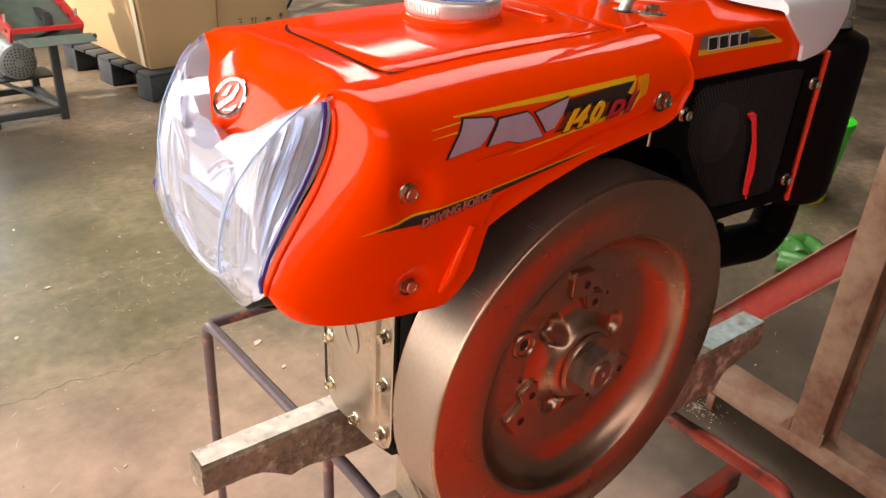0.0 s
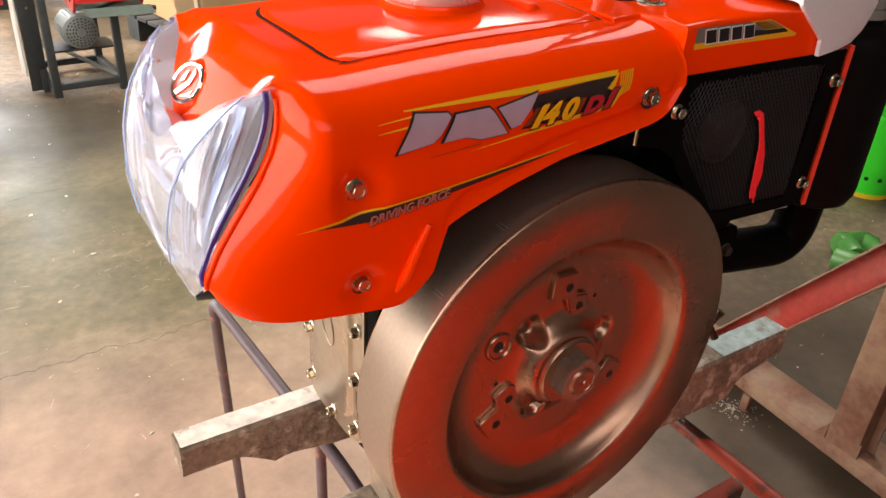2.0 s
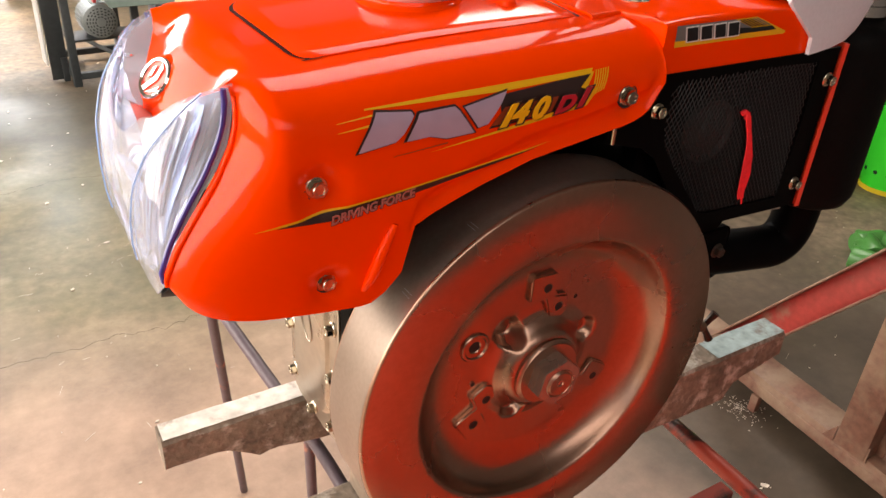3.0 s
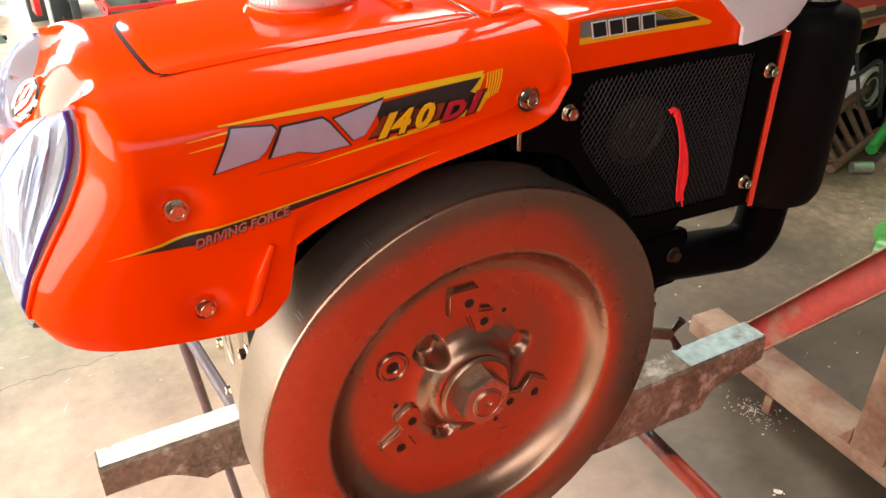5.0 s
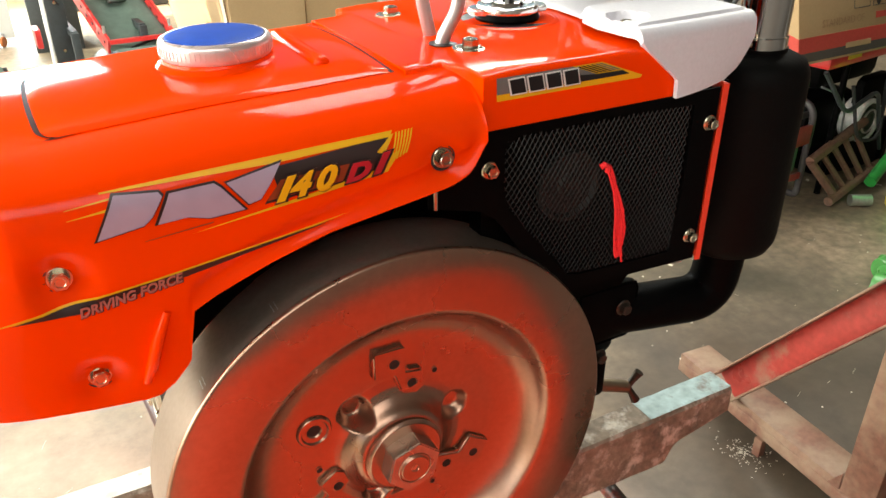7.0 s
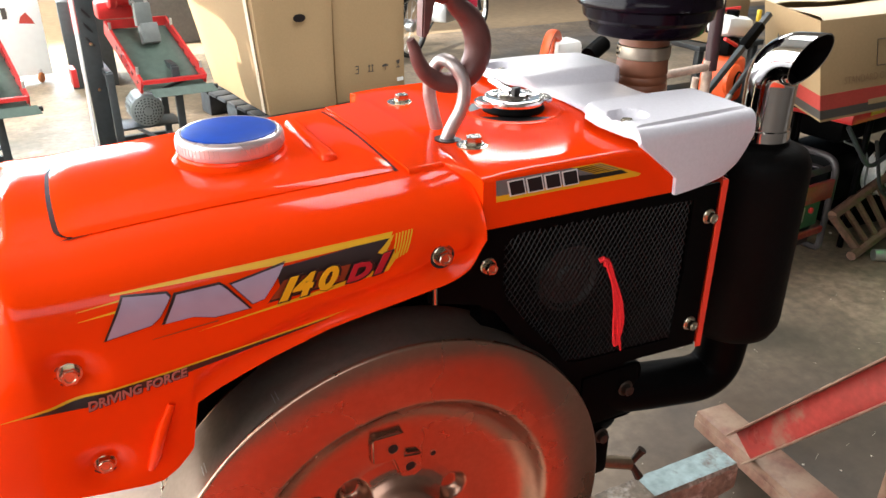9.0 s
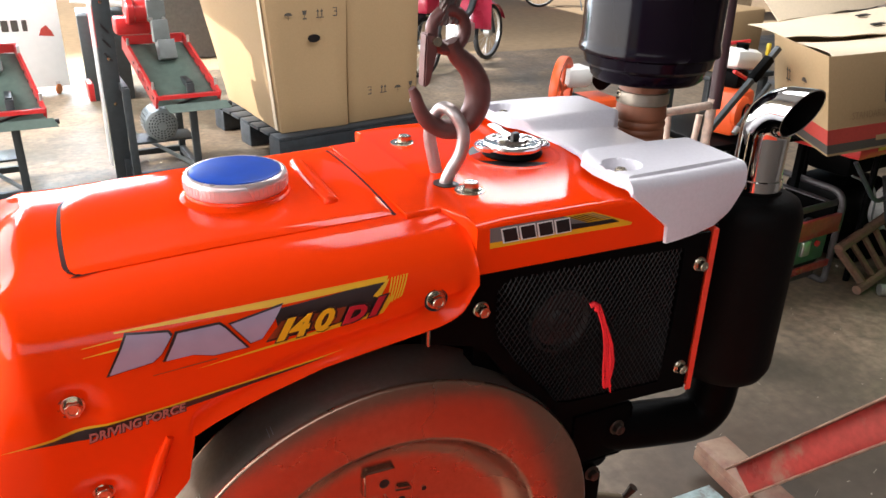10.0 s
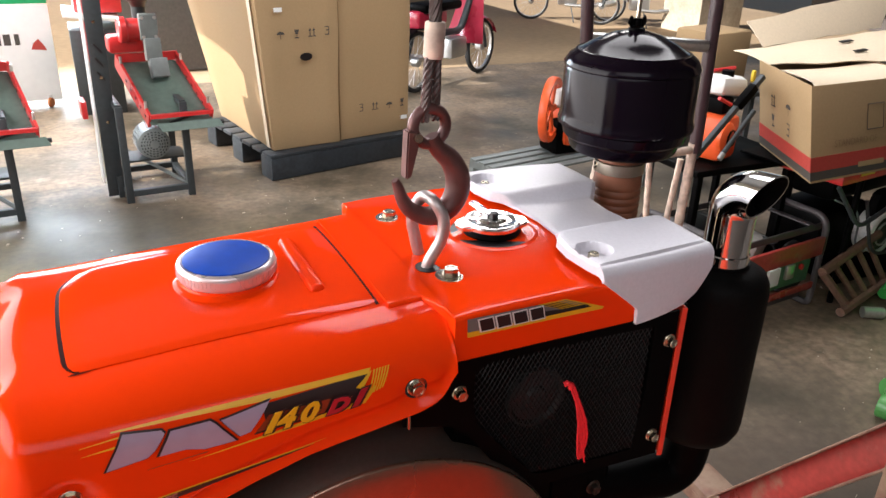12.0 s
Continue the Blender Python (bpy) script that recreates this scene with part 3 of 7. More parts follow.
for k in range(72):
    a = 2 * math.pi * k / 72
    put(knurl, box(0.0010, 0.0022, 0.007, (CAP[0] + 0.0455 * math.cos(a), CAP[1] + 0.0455 * math.sin(a), CAP[2] + 0.009), 0, (0, 0, math.degrees(a))))
part("grip_ring", knurl, CAP_WHITE, cap)
part("cap_disc", lathe([(0.0, 0.0188), (0.036, 0.0186), (0.0395, 0.0176), (0.0395, 0.016), (0, 0.016)], CAP, seg=72), BLUE, cap, "blue foam disc")


def place_bolt(x, y, z, rot, parent=engine, r=0.0057, spin=0, name="bolt"):
    bm = bolt_mesh(r)
    bm.transform(pose(x, y, z, *rot) @ pose(0, 0, 0, 0, 0, spin))
    return part(name, bm, BOLT, parent, "", angle=25)


NEAR = (90, 0, 0)                             # +z of a part turned towards -y
for bx, bz in ((0.3395, 1.2118), (0.348, 1.1255), (0.617, 1.2475)):
    place_bolt(bx, side_y(bx, bz) + dimple(bx, bz) - 0.0005, bz, NEAR, spin=bx * 700)
    # black ring painted as the shadow in each bolt's hollow
    part("bolt_shadow_ring", lathe([(0.0088, 0.0), (0.0104, 0.0), (0.0107, 0.0014), (0.0100, 0.0024), (0.0092, 0.0020), (0.0088, 0.0008)], (bx, side_y(bx, bz) + dimple(bx, bz) - 0.0002, bz), NEAR, 28), RUBBER, engine, "dark ring for the shadow round the recessed bolt")
# pressed rib on the lower flank
part("flank_rib", tube([(0.3775, side_y(0.3775, 1.108) + 0.001, 1.112), (0.383, side_y(0.383, 1.130) - 0.0022, 1.128), (0.390, side_y(0.390, 1.150) - 0.0026, 1.150), (0.400, side_y(0.400, 1.172) - 0.0006, 1.172)], 0.0045, 10, radii=[0.0030, 0.0046, 0.0044, 0.0028]), ORANGE, hood)

LENS_BEAD = mat("blue_lens_bead", (0.26, 0.40, 0.70), 0.2, grain=30, vary=0.1, bump=0.0, coat=0.5)
LAMP_EDGE = mat("pale_blue_moulding", (0.45, 0.58, 0.80), 0.2, 0.3, grain=30, vary=0.08, bump=0.0)
# head lamp: silvered bowl, inner ribs, rim and clear lens


def lamp_skin(offset, inset=0.0, cols=61, rows=40):
    """Columns of the lamp's front from its lower curve up to the hood's tongue; offset(y, z) sets it back."""
    g = []
    for k in range(cols):
        dy = (k / (cols - 1) * 2 - 1) * (0.1122 - inset)
        d = abs(dy)
        z0 = 1.098 + inset + 0.042 * max(0.0, (d - 0.040) / 0.072) ** 2
        z1 = table(d / 0.113, TONGUE) - 0.0006 - inset * 0.5
        col = [Vector((front_x(YC + dy, z) + offset(dy, z), YC + dy, z)) for z in (lerp(z0, z1, i / (rows - 1)) for i in range(rows))]
        back = max(col[-1].x + 0.0005, nose_x(YC + dy, z1) + 0.003)
        g.append(col + [Vector((lerp(col[-1].x, back, q), YC + dy, z1 + 0.0006 * q)) for q in (0.35, 0.7, 1.0)])
    return g


def bowl_depth(dy, z):
    """Stepped, folded depth of the reflector behind the lens."""
    w = max(0.0, 1 - (dy / 0.105) ** 2)
    h = math.sin(math.pi * min(1, max(0, (z - 1.100) / 0.15)))
    fold = 0.0030 * math.sin(z * 120 + abs(dy) * 40) + 0.0020 * math.sin(abs(dy) * 170 - z * 70)
    return 0.010 + 0.030 * w * h + fold * (0.3 + 0.7 * w)


lamp_unit = part("headlight_bowl", sheet(lamp_skin(bowl_depth, 0.002)), BOWL_PEARL, engine, "silvered folded headlight reflector", angle=25)
lens_bm = sheet(lamp_skin(lambda dy, z: 0.0012))
bmesh.ops.solidify(lens_bm, geom=lens_bm.faces[:], thickness=0.002)
lens = part("headlight_lens", lens_bm, CLEAR, engine, "clear headlight lens")
lens.visible_shadow = False
for s in (-1, 1):
    edge = [(front_x(YC + s * 0.1112, z) - 0.0002, YC + s * 0.1112, z) for z in [1.14 + 0.14 * i / 16 for i in range(17)]]
    part("lens_rim", tube(edge, 0.0022, 8), LENS_RIM, lens, "blue-violet lens rim")
    inner = [(front_x(YC + s * (0.034 + 0.042 * (i / 16) ** 1.5), 1.108 + 0.145 * i / 16) + 0.0075, YC + s * (0.034 + 0.042 * (i / 16) ** 1.5), 1.108 + 0.145 * i / 16) for i in range(17)]
    part("lamp_divider", tube(inner, 0.0020, 8), LAMP_EDGE, lamp_unit, "pale blue divider bar")
    bead = [(front_x(YC + s * (0.046 + 0.058 * (i / 20) ** 1.25), 1.112 + 0.164 * i / 20) - 0.0004, YC + s * (0.046 + 0.058 * (i / 20) ** 1.25), 1.112 + 0.164 * i / 20) for i in range(21)]
    part("lens_bead", tube(bead[2:], 0.0007, 8), LENS_BEAD, lens, "blue moulded line in the lens")
    part("lamp_divider", tube([(x + 0.010, y + s * 0.004, z) for x, y, z in inner], 0.0048, 8), REFLECTOR, lamp_unit)
    for k in range(6):
        y = YC + s * (0.070 + 0.0064 * k)
        flute = [(front_x(y, z) + 0.010, y, z) for z in (1.130 + 0.014 * k, 1.165 + 0.011 * k, 1.205 + 0.008 * k, 1.238 + 0.005 * k)]
        part("lamp_facet", tube(flute, 0.0009, 5), REFLECTOR, lamp_unit)
    lip = [Vector(p) + Vector((-0.0006, (p[1] - YC) * 0.004, 0)) for p in ([r for r in hood_grid()[-2]][2:NS + NH - 4] if s < 0 else [r for r in hood_grid()[-2]][-3:-NS - NH + 3:-1])]
    part("lamp_surround", tube(lip, 0.0019, 10), ORANGE, hood, "raised lip round the headlight")
for s in (-1, 1):
    for k in range(6):
        d = 0.074 + 0.0062 * k
        z_top = table(d / 0.113, TONGUE) - 0.006
        facet = [[(front_x(YC + s * (d + q), z) + 0.0085 - 0.0045 * q / 0.0056, YC + s * (d + q), z) for z in (lerp(1.150 + 0.004 * k, z_top, i / 6) for i in range(7))] for q in (0.0, 0.0028, 0.0056)]
        part("lobe_facet", sheet(facet, 0.0008), (BOWL_PEARL, LAMP_EDGE, REFLECTOR)[k % 3], lamp_unit, smooth=False)
    for k, (d0, z0, d1, z1) in enumerate(((0.020, 1.205, 0.060, 1.228), (0.026, 1.200, 0.070, 1.226), (0.070, 1.225, 0.088, 1.246), (0.012, 1.128, 0.052, 1.150), (0.018, 1.118, 0.056, 1.136))):
        fin = [(front_x(YC + s * lerp(d0, d1, q), lerp(z0, z1, q)) + 0.0065, YC + s * lerp(d0, d1, q), lerp(z0, z1, q) + 0.004 * math.sin(math.pi * q)) for q in [i / 8 for i in range(9)]]
        part("lamp_fin", tube(fin, 0.0016 if k < 3 else 0.0024, 6), MAUVE if k in (0, 3) else LAMP_EDGE, lamp_unit)
    for k in range(7):
        y = YC + s * (0.083 + 0.0033 * k)
        rib = [(front_x(y, z) + 0.0060, y + s * 0.002 * i, z) for i, z in enumerate((1.165 + 0.010 * k, 1.195 + 0.008 * k, 1.225 + 0.005 * k))]
        part("lens_prism", tube(rib, 0.0007, 5), MAUVE if k % 3 == 0 else LAMP_EDGE, lamp_unit)
bowl = lathe([(0.006, 0.030), (0.012, 0.027), (0.024, 0.019), (0.034, 0.009), (0.040, 0.0), (0.042, -0.001)], (0.246, YC, 1.200), (0, 90, 0), 40)
part("main_reflector", bowl, BOWL_PEARL, lamp_unit, "round mirror bowl")
part("bulb", lathe([(0, 0.004), (0.006, 0.006), (0.007, 0.016), (0.007, 0.030), (0, 0.030)], (0.246, YC, 1.200), (0, 90, 0), 20), CAP_METAL, lamp_unit)
part("lamp_shelf", box(0.008, 0.105, 0.0045, (0.240, YC, 1.1755), 0.002), LAMP_EDGE, lamp_unit, "pale blue shelf edge")
part("lamp_shelf", box(0.006, 0.098, 0.010, (0.246, YC, 1.1660), 0.002), DARK_GREY, lamp_unit)
for k in range(9):
    part("lamp_step", box(0.006, 0.090 - 0.004 * k, 0.0022, (0.2435 - 0.0003 * k, YC, 1.1585 - 0.0042 * k), 0.0007), REFLECTOR, lamp_unit)
low_lip = [(front_x(YC + 0.006 * k, 1.112) + 0.0045, YC + 0.006 * k, 1.1115 + 0.00020 * k * k) for k in range(-10, 11)]
part("lamp_lip", tube(low_lip, 0.0042, 10), REFLECTOR, lamp_unit)
low = [[(front_x(y, 1.102) + 0.004 + 0.075 * (i / 6) ** 1.2, y + (y - YC) * 0.9 * (i / 6), 1.101 - 0.010 * math.sin(math.pi * i / 6) + 0.018 * (i / 6) ** 2) for y in [YC + (k / 10 - 1) * 0.050 for k in range(21)]] for i in range(7)]
part("chin", sheet(low, 0.002), BLACK, engine, "black plastic chin under the headlight")
for s in (-1, 1):
    side = [[(lerp(front_x(YC + s * lerp(0.046, 0.1115, a), lerp(1.100, 1.136, a ** 2)) + 0.003, 0.31, b), YC + s * lerp(lerp(0.046, 0.1115, a), lerp(0.09, 0.140, a), b), lerp(lerp(1.100, 1.138, a ** 2), 1.122, b)) for a in [k / 8 for k in range(9)]] for b in [k / 6 for k in range(7)]]
    part("chin_side", sheet(side, 0.002), BLACK, engine)
BADGE = Vector((0.2695, YC + 0.005, 1.2538))
BADGE_N = Vector((-0.78, -0.25, 0.60)).normalized()      # it sits a little askew on its domed seat
emblem_m = look(BADGE, BADGE - BADGE_N)
seat = lathe([(0.0, 0.0002), (0.0190, 0.0002), (0.0212, -0.0015), (0.0245, -0.006), (0.030, -0.014), (0.0, -0.014)], seg=40)
seat.transform(emblem_m)
part("badge_seat", seat, ORANGE, hood)
ring = lathe([(0.0146, 0.0), (0.0174, 0.0), (0.0178, 0.002), (0.0166, 0.0035), (0.0146, 0.0028), (0.0141, 0.001)], seg=40)
ring.transform(emblem_m)
emblem = part("emblem", ring, CHROME, engine, "round chrome badge with red centre")
disc = lathe([(0, 0.0016), (0.0144, 0.0014), (0.0144, 0.0), (0, 0.0)], seg=40)
disc.transform(emblem_m)
part("badge_disc", disc, RED_EDGE, emblem)
for pts in (((-0.010, -0.010), (-0.006, -0.0125), (0.0045, -0.001), (0.0062, 0.009), (0.0028, 0.0125), (0.0010, 0.002)), ((-0.0085, -0.0012), (-0.0055, 0.0085), (-0.0030, 0.0095), (-0.0040, 0.001)), ((-0.003, -0.0130), (0.009, -0.0100), (0.0110, -0.0045), (0.004, -0.0095))):
    b = prism(pts, 0.0028)
    b.transform(emblem_m)
    part("badge_bar", b, CHROME, emblem)

# ---- decals on the near flank ----


def decal(name, poly, material, lift=0.0006, parent=hood, label=""):
    """A thin vinyl shape on the hood's near flank, given as (x, z) corners."""
    bm = bmesh.new()
    bm.faces.new([bm.verts.new((x, 0, z)) for x, z in poly])
    bm.normal_update()
    bmesh.ops.triangulate(bm, faces=bm.faces[:])
    for longest in (0.04, 0.02, 0.012, 0.007):
        edges = [e for e in bm.edges if e.calc_length() > longest]
        if edges:
            bmesh.ops.subdivide_edges(bm, edges=edges, cuts=1)
            bmesh.ops.triangulate(bm, faces=bm.faces[:])
    for v in bm.verts:
        v.co.y = flank(v.co.x, v.co.z) - lift
    bmesh.ops.recalc_face_normals(bm, faces=bm.faces[:])
    if bm.faces[0].normal.y > 0:
        bmesh.ops.reverse_faces(bm, faces=bm.faces[:])
    return part(name, bm, material, parent, label)


def flank(x, z):
    """Near flank of the hood with its shoulder."""
    z1 = min(1.253, table(x, HOOD_TOP) - 0.025)
    y = side_y(x, min(z, z1)) + dimple(x, z)
    if z > z1:
        zt = table(x, HOOD_TOP)
        s = min(0.999, (z - z1) / (zt - z1))
        y += (0.481 - y) * (1 - math.sqrt(1 - s * s))
    return y


INK_RUST = mat("dark_orange_vinyl", (0.30, 0.045, 0.012), 0.35, grain=60, vary=0.15, bump=0.0)
INK_PINK = mat("dull_pink_vinyl", (0.42, 0.13, 0.11), 0.35, grain=60, vary=0.08, bump=0.0)
# main decal: yellow-edged dark band, three slanted lilac shapes for the maker's letters, the size in figures
decal("decal_band", [(0.484, 1.2650), (0.5760, 1.2725), (0.5690, 1.2620), (0.5590, 1.2480), (0.5340, 1.2445), (0.4760, 1.2400), (0.4860, 1.2520)], INK_DARK, 0.0005)
decal("decal_glow", [(0.478, 1.2420), (0.534, 1.2465), (0.540, 1.2585), (0.489, 1.2560)], INK_RUST, 0.0008)
decal("decal_edge", [(0.374, 1.2678), (0.44, 1.2705), (0.577, 1.2752), (0.5745, 1.2715), (0.49, 1.2675), (0.374, 1.2668)], INK_YELLOW, 0.0008)
decal("decal_edge", [(0.425, 1.2290), (0.4482, 1.2317), (0.5136, 1.2392), (0.569, 1.2472), (0.5800, 1.2620), (0.5740, 1.2600), (0.5650, 1.2510), (0.5136, 1.2422), (0.4482, 1.2326)], INK_YELLOW, 0.0010)
decal("decal_flash", [(0.5615, 1.2630), (0.5745, 1.2725), (0.5775, 1.2735), (0.5670, 1.2610)], INK_YELLOW, 0.0012)
for k in range(6):
    x = 0.5790 + 0.0026 * k
    decal("decal_ray", [(x - 0.0085, 1.2540 + 0.0010 * k), (x, 1.2738 + 0.0002 * k), (x + 0.0014, 1.2739 + 0.0002 * k), (x - 0.0071, 1.2540 + 0.0010 * k)], INK_YELLOW, 0.0012)
decal("decal_streak", [(0.352, 1.2610), (0.382, 1.2642), (0.382, 1.2630), (0.352, 1.2606)], INK_YELLOW, 0.0008)
decal("decal_streak", [(0.352, 1.2545), (0.378, 1.2578), (0.378, 1.2560), (0.352, 1.2541)], INK_YELLOW, 0.0008)
decal("decal_streak", [(0.395, 1.2305), (0.440, 1.2350), (0.440, 1.2340), (0.395, 1.2300)], INK_RUST, 0.0008)

LOGO = (
    ((0.3667, 1.2376), (0.3960, 1.2422), (0.4020, 1.2470), (0.4105, 1.2600), (0.4085, 1.2630), (0.3817, 1.2654)),
    ((0.4046, 1.2412), (0.4240, 1.2425), (0.4380, 1.2388), (0.4620, 1.2402), (0.4480, 1.2590), (0.4440, 1.2625), (0.4150, 1.2612)),
    ((0.4650, 1.2435), (0.4735, 1.2455), (0.4905, 1.2680), (0.4520, 1.2612)),
)
for k, shape in enumerate(LOGO):
    cx, cz = sum(p[0] for p in shape) / len(shape), sum(p[1] for p in shape) / len(shape)
    decal("logo_outline", [(cx + (x - cx) * 1.08, cz + (z - cz) * 1.10) for x, z in shape], INK_DARK, 0.0012 + 0.0003 * k)
    decal("logo_shape", shape, INK_LILAC, 0.0022 + 0.0003 * k)


def flank_text(text, size, x, z, rise, shear, width, material, lift, name, weight=0.0):
    y = flank(x + 0.03, z) - lift
    d = flank(x + 0.06, z) - flank(x, z)
    m = pose(x, y, z, 90, 0, math.degrees(math.atan2(d, 0.06))) @ pose(0, 0, 0, 0, 0, rise)
    return lettering(text, size, material, name, hood, m, shear, width, 0.0003, weight)


for text, size, x, z, width, material, name in (("1", 0.0225, 0.4785, 1.2412, 1.5, INK_YELLOW, "size_print"), ("4", 0.0225, 0.4925, 1.2422, 1.22, INK_YELLOW, "size_print"), ("0", 0.0225, 0.5110, 1.2440, 1.22, INK_YELLOW, "size_print"), ("D", 0.0170, 0.5345, 1.2462, 1.35, INK_RED, "letter"), ("I", 0.0190, 0.5560, 1.2485, 1.6, INK_RED, "letter")):
    flank_text(text, size, x, z, 5.0, 0.45, width, material, 0.0030, name, 0.0009)
    flank_text(text, size, x + 0.0010, z - 0.0004, 5.0, 0.45, width, INK_DARK, 0.0022, "print_shadow", 0.0019)
# lower stripe with the slogan
decal("decal_stripe", [(0.288, 1.1890), (0.345, 1.1905), (0.40, 1.1975), (0.46, 1.2070), (0.50, 1.2135), (0.537, 1.2212), (0.50, 1.2155), (0.46, 1.2098), (0.40, 1.2018), (0.345, 1.1955)], INK_YELLOW, 0.0006)
decal("decal_stripe", [(0.305, 1.1890), (0.345, 1.1868), (0.40, 1.1950), (0.46, 1.2060), (0.500, 1.2130), (0.525, 1.2180), (0.46, 1.2088), (0.40, 1.2005), (0.345, 1.1940)], INK_DARK, 0.0010)
flank_text("DRIVING FORCE", 0.0096, 0.3455, 1.1846, 9.0, 0.30, 0.97, INK_PINK, 0.0022, "slogan", 0.00025)
flank_text("DRIVING FORCE", 0.0096, 0.3459, 1.1841, 9.0, 0.30, 0.97, INK_DARK, 0.0016, "slogan_shadow", 0.0007)

# ---- radiator cover, screen and guard ----


def cover_section(x):
    if x < 0.656:
        zt = table(x, [(0.612, 1.3035), (0.65, 1.3055), (0.69, 1.306)])
        ys = 0.470 if x < 0.645 else lerp(0.470, 0.440, (x - 0.645) / 0.011)
        pts = [(x, ys, lerp(1.285, zt - 0.003, k / 6)) for k in range(7)]
        pts += [(x, ys + 0.006 * (1 - math.cos(math.pi / 2 * k / 5)), zt - 0.003 + 0.003 * math.sin(math.pi / 2 * k / 5)) for k in range(1, 6)]
        return pts + [(x, lerp(ys + 0.006, YC, k / 8), zt + 0.0015 * k / 8) for k in range(1, 9)]
    zt = table(x, [(0.640, 1.302), (0.69, 1.306), (0.90, 1.307)])
    if x > 0.859:
        return [(x, 0.462, lerp(1.270, 1.300, k / 6)) for k in range(7)] + [(x, 0.462 + 0.002 * k, 1.300 + 0.001 * k) for k in range(1, 6)] + [(x, lerp(0.472, YC, k / 8), 1.3055) for k in range(1, 9)]
    tuck = min(1.0, max(0.0, (x - 0.8572) / 0.001))
    z1 = min(1.3005, zt - 0.004)
    pts = [(x, 0.4245, lerp(1.2585, z1, k / 6)) for k in range(7)]
    pts += [(x, 0.4245 + 0.007 * (1 - math.cos(math.pi / 2 * k / 5)), z1 + (zt - 0.0005 - z1) * math.sin(math.pi / 2 * k / 5)) for k in range(1, 6)]
    pts += [(x, lerp(0.4315, YC, k / 8), zt + 0.0015 * k / 8) for k in range(1, 9)]
    return [(px, py + 0.030 * tuck * min(1.0, max(0.0, (pz - 1.260) / 0.035)) * max(0.0, 1 - (py - 0.4245) / 0.04), pz) for px, py, pz in pts]


def mirrored(rows):
    return [[Vector(p) for p in row] + [Vector((p[0], 2 * YC - p[1], p[2])) for p in reversed(row[:-1])] for row in rows]


cover = part("radiator_cover", sheet(mirrored([cover_section(x) for x in (0.6125, 0.63, 0.645, 0.652, 0.6555, 0.6565, 0.68, 0.70, 0.72, 0.74, 0.76, 0.78, 0.80, 0.806, 0.814, 0.82, 0.83, 0.842, 0.85, 0.857, 0.8582, 0.8595, 0.88, 0.90)]), 0.002), ORANGE, engine, "glossy orange radiator top cover")
place_bolt(0.688, 0.499, 1.3055, (0, 0, 0), r=0.0064, spin=12)
place_bolt(0.688, 0.659, 1.3055, (0, 0, 0), r=0.0064, spin=40)
for y in (0.499, 0.659):
    part("bolt_washer", lathe([(0, 0), (0.0155, 0), (0.0155, 0.0012), (0.012, 0.0016), (0, 0.0016)], (0.688, y, 1.3050), seg=28), BOLT, engine)
part("ring_hole", lathe([(0, 0), (0.0125, 0), (0.0125, 0.0008), (0, 0.0008)], (0.675, 0.524, 1.3055), seg=28), INK_BLACK, cover)
# radiator filler with its two-eared cap
RC = (0.775, 0.578, 1.306)
RK = (0.775, 0.578, 1.3032)                   # the cap sits low in its well
part("filler_opening", lathe([(0.054, 0.0), (0.050, 0.0022), (0.0455, 0.0022), (0.0445, 0.0)], RC, seg=48), ORANGE, cover)
# flat black disc painted as the shadow below the cap
part("filler_well_shadow", lathe([(0, 0.0), (0.0450, 0.0), (0.0450, 0.0016), (0.0, 0.0016)], RC, seg=40), INK_BLACK, cover)
part("filler_pipe", lathe([(0.030, 0.0), (0.032, 0.004), (0.030, 0.010), (0, 0.010)], RC, seg=40), BLACK, cover)
radcap = part("radiator_cap", lathe([(0.0275, 0.009), (0.0300, 0.010), (0.0306, 0.016), (0.0295, 0.0185), (0.0255, 0.0190), (0.023, 0.0175), (0.016, 0.0180), (0.014, 0.0205), (0.009, 0.0212), (0, 0.0212)], RK, seg=48), CAP_METAL, engine, "chromed radiator cap with two ears")
for a in (-10, 170):
    ear = prism([(0.024, -0.018), (0.033, -0.014), (0.0395, -0.0075), (0.0405, 0.004), (0.036, 0.011), (0.024, 0.017)], 0.006, pose(RK[0], RK[1], RK[2] + 0.0105, 0, 0, a), 0.0015)
    part("cap_ear", ear, CAP_METAL, radcap)
part("cap_lever", box(0.011, 0.030, 0.004, (RC[0] - 0.006, RC[1] + 0.014, RK[2] + 0.0255), 0.0012, (14, 0, 18)), CHROME, radcap)
part("cap_tab", box(0.009, 0.006, 0.007, (RC[0] + 0.0, RC[1] - 0.004, RK[2] + 0.0245), 0.001, (0, 0, 18)), INK_BLACK, radcap)
# cover decal: grey and yellow field, light-edged blocks in place of the maker's name
YN = 0.4245


def cover_decal(name, poly, material, lift):
    bm = bmesh.new()
    f = bm.faces.new([bm.verts.new((x, YN - lift, z)) for x, z in poly])
    bm.normal_update()
    bmesh.ops.triangulate(bm, faces=bm.faces[:])
    return part(name, bm, material, cover, "", smooth=False)


cover_decal("name_plate", [(0.6688, 1.2815), (0.730, 1.2818), (0.8135, 1.2812), (0.8156, 1.2835), (0.7700, 1.3004), (0.7395, 1.3004), (0.7385, 1.2870), (0.6682, 1.2880)], INK_YELLOW, 0.0005)
cover_decal("name_field", [(0.6684, 1.2872), (0.7500, 1.2864), (0.7645, 1.2912), (0.7400, 1.3004), (0.6676, 1.3004)], INK_GREY, 0.0009)
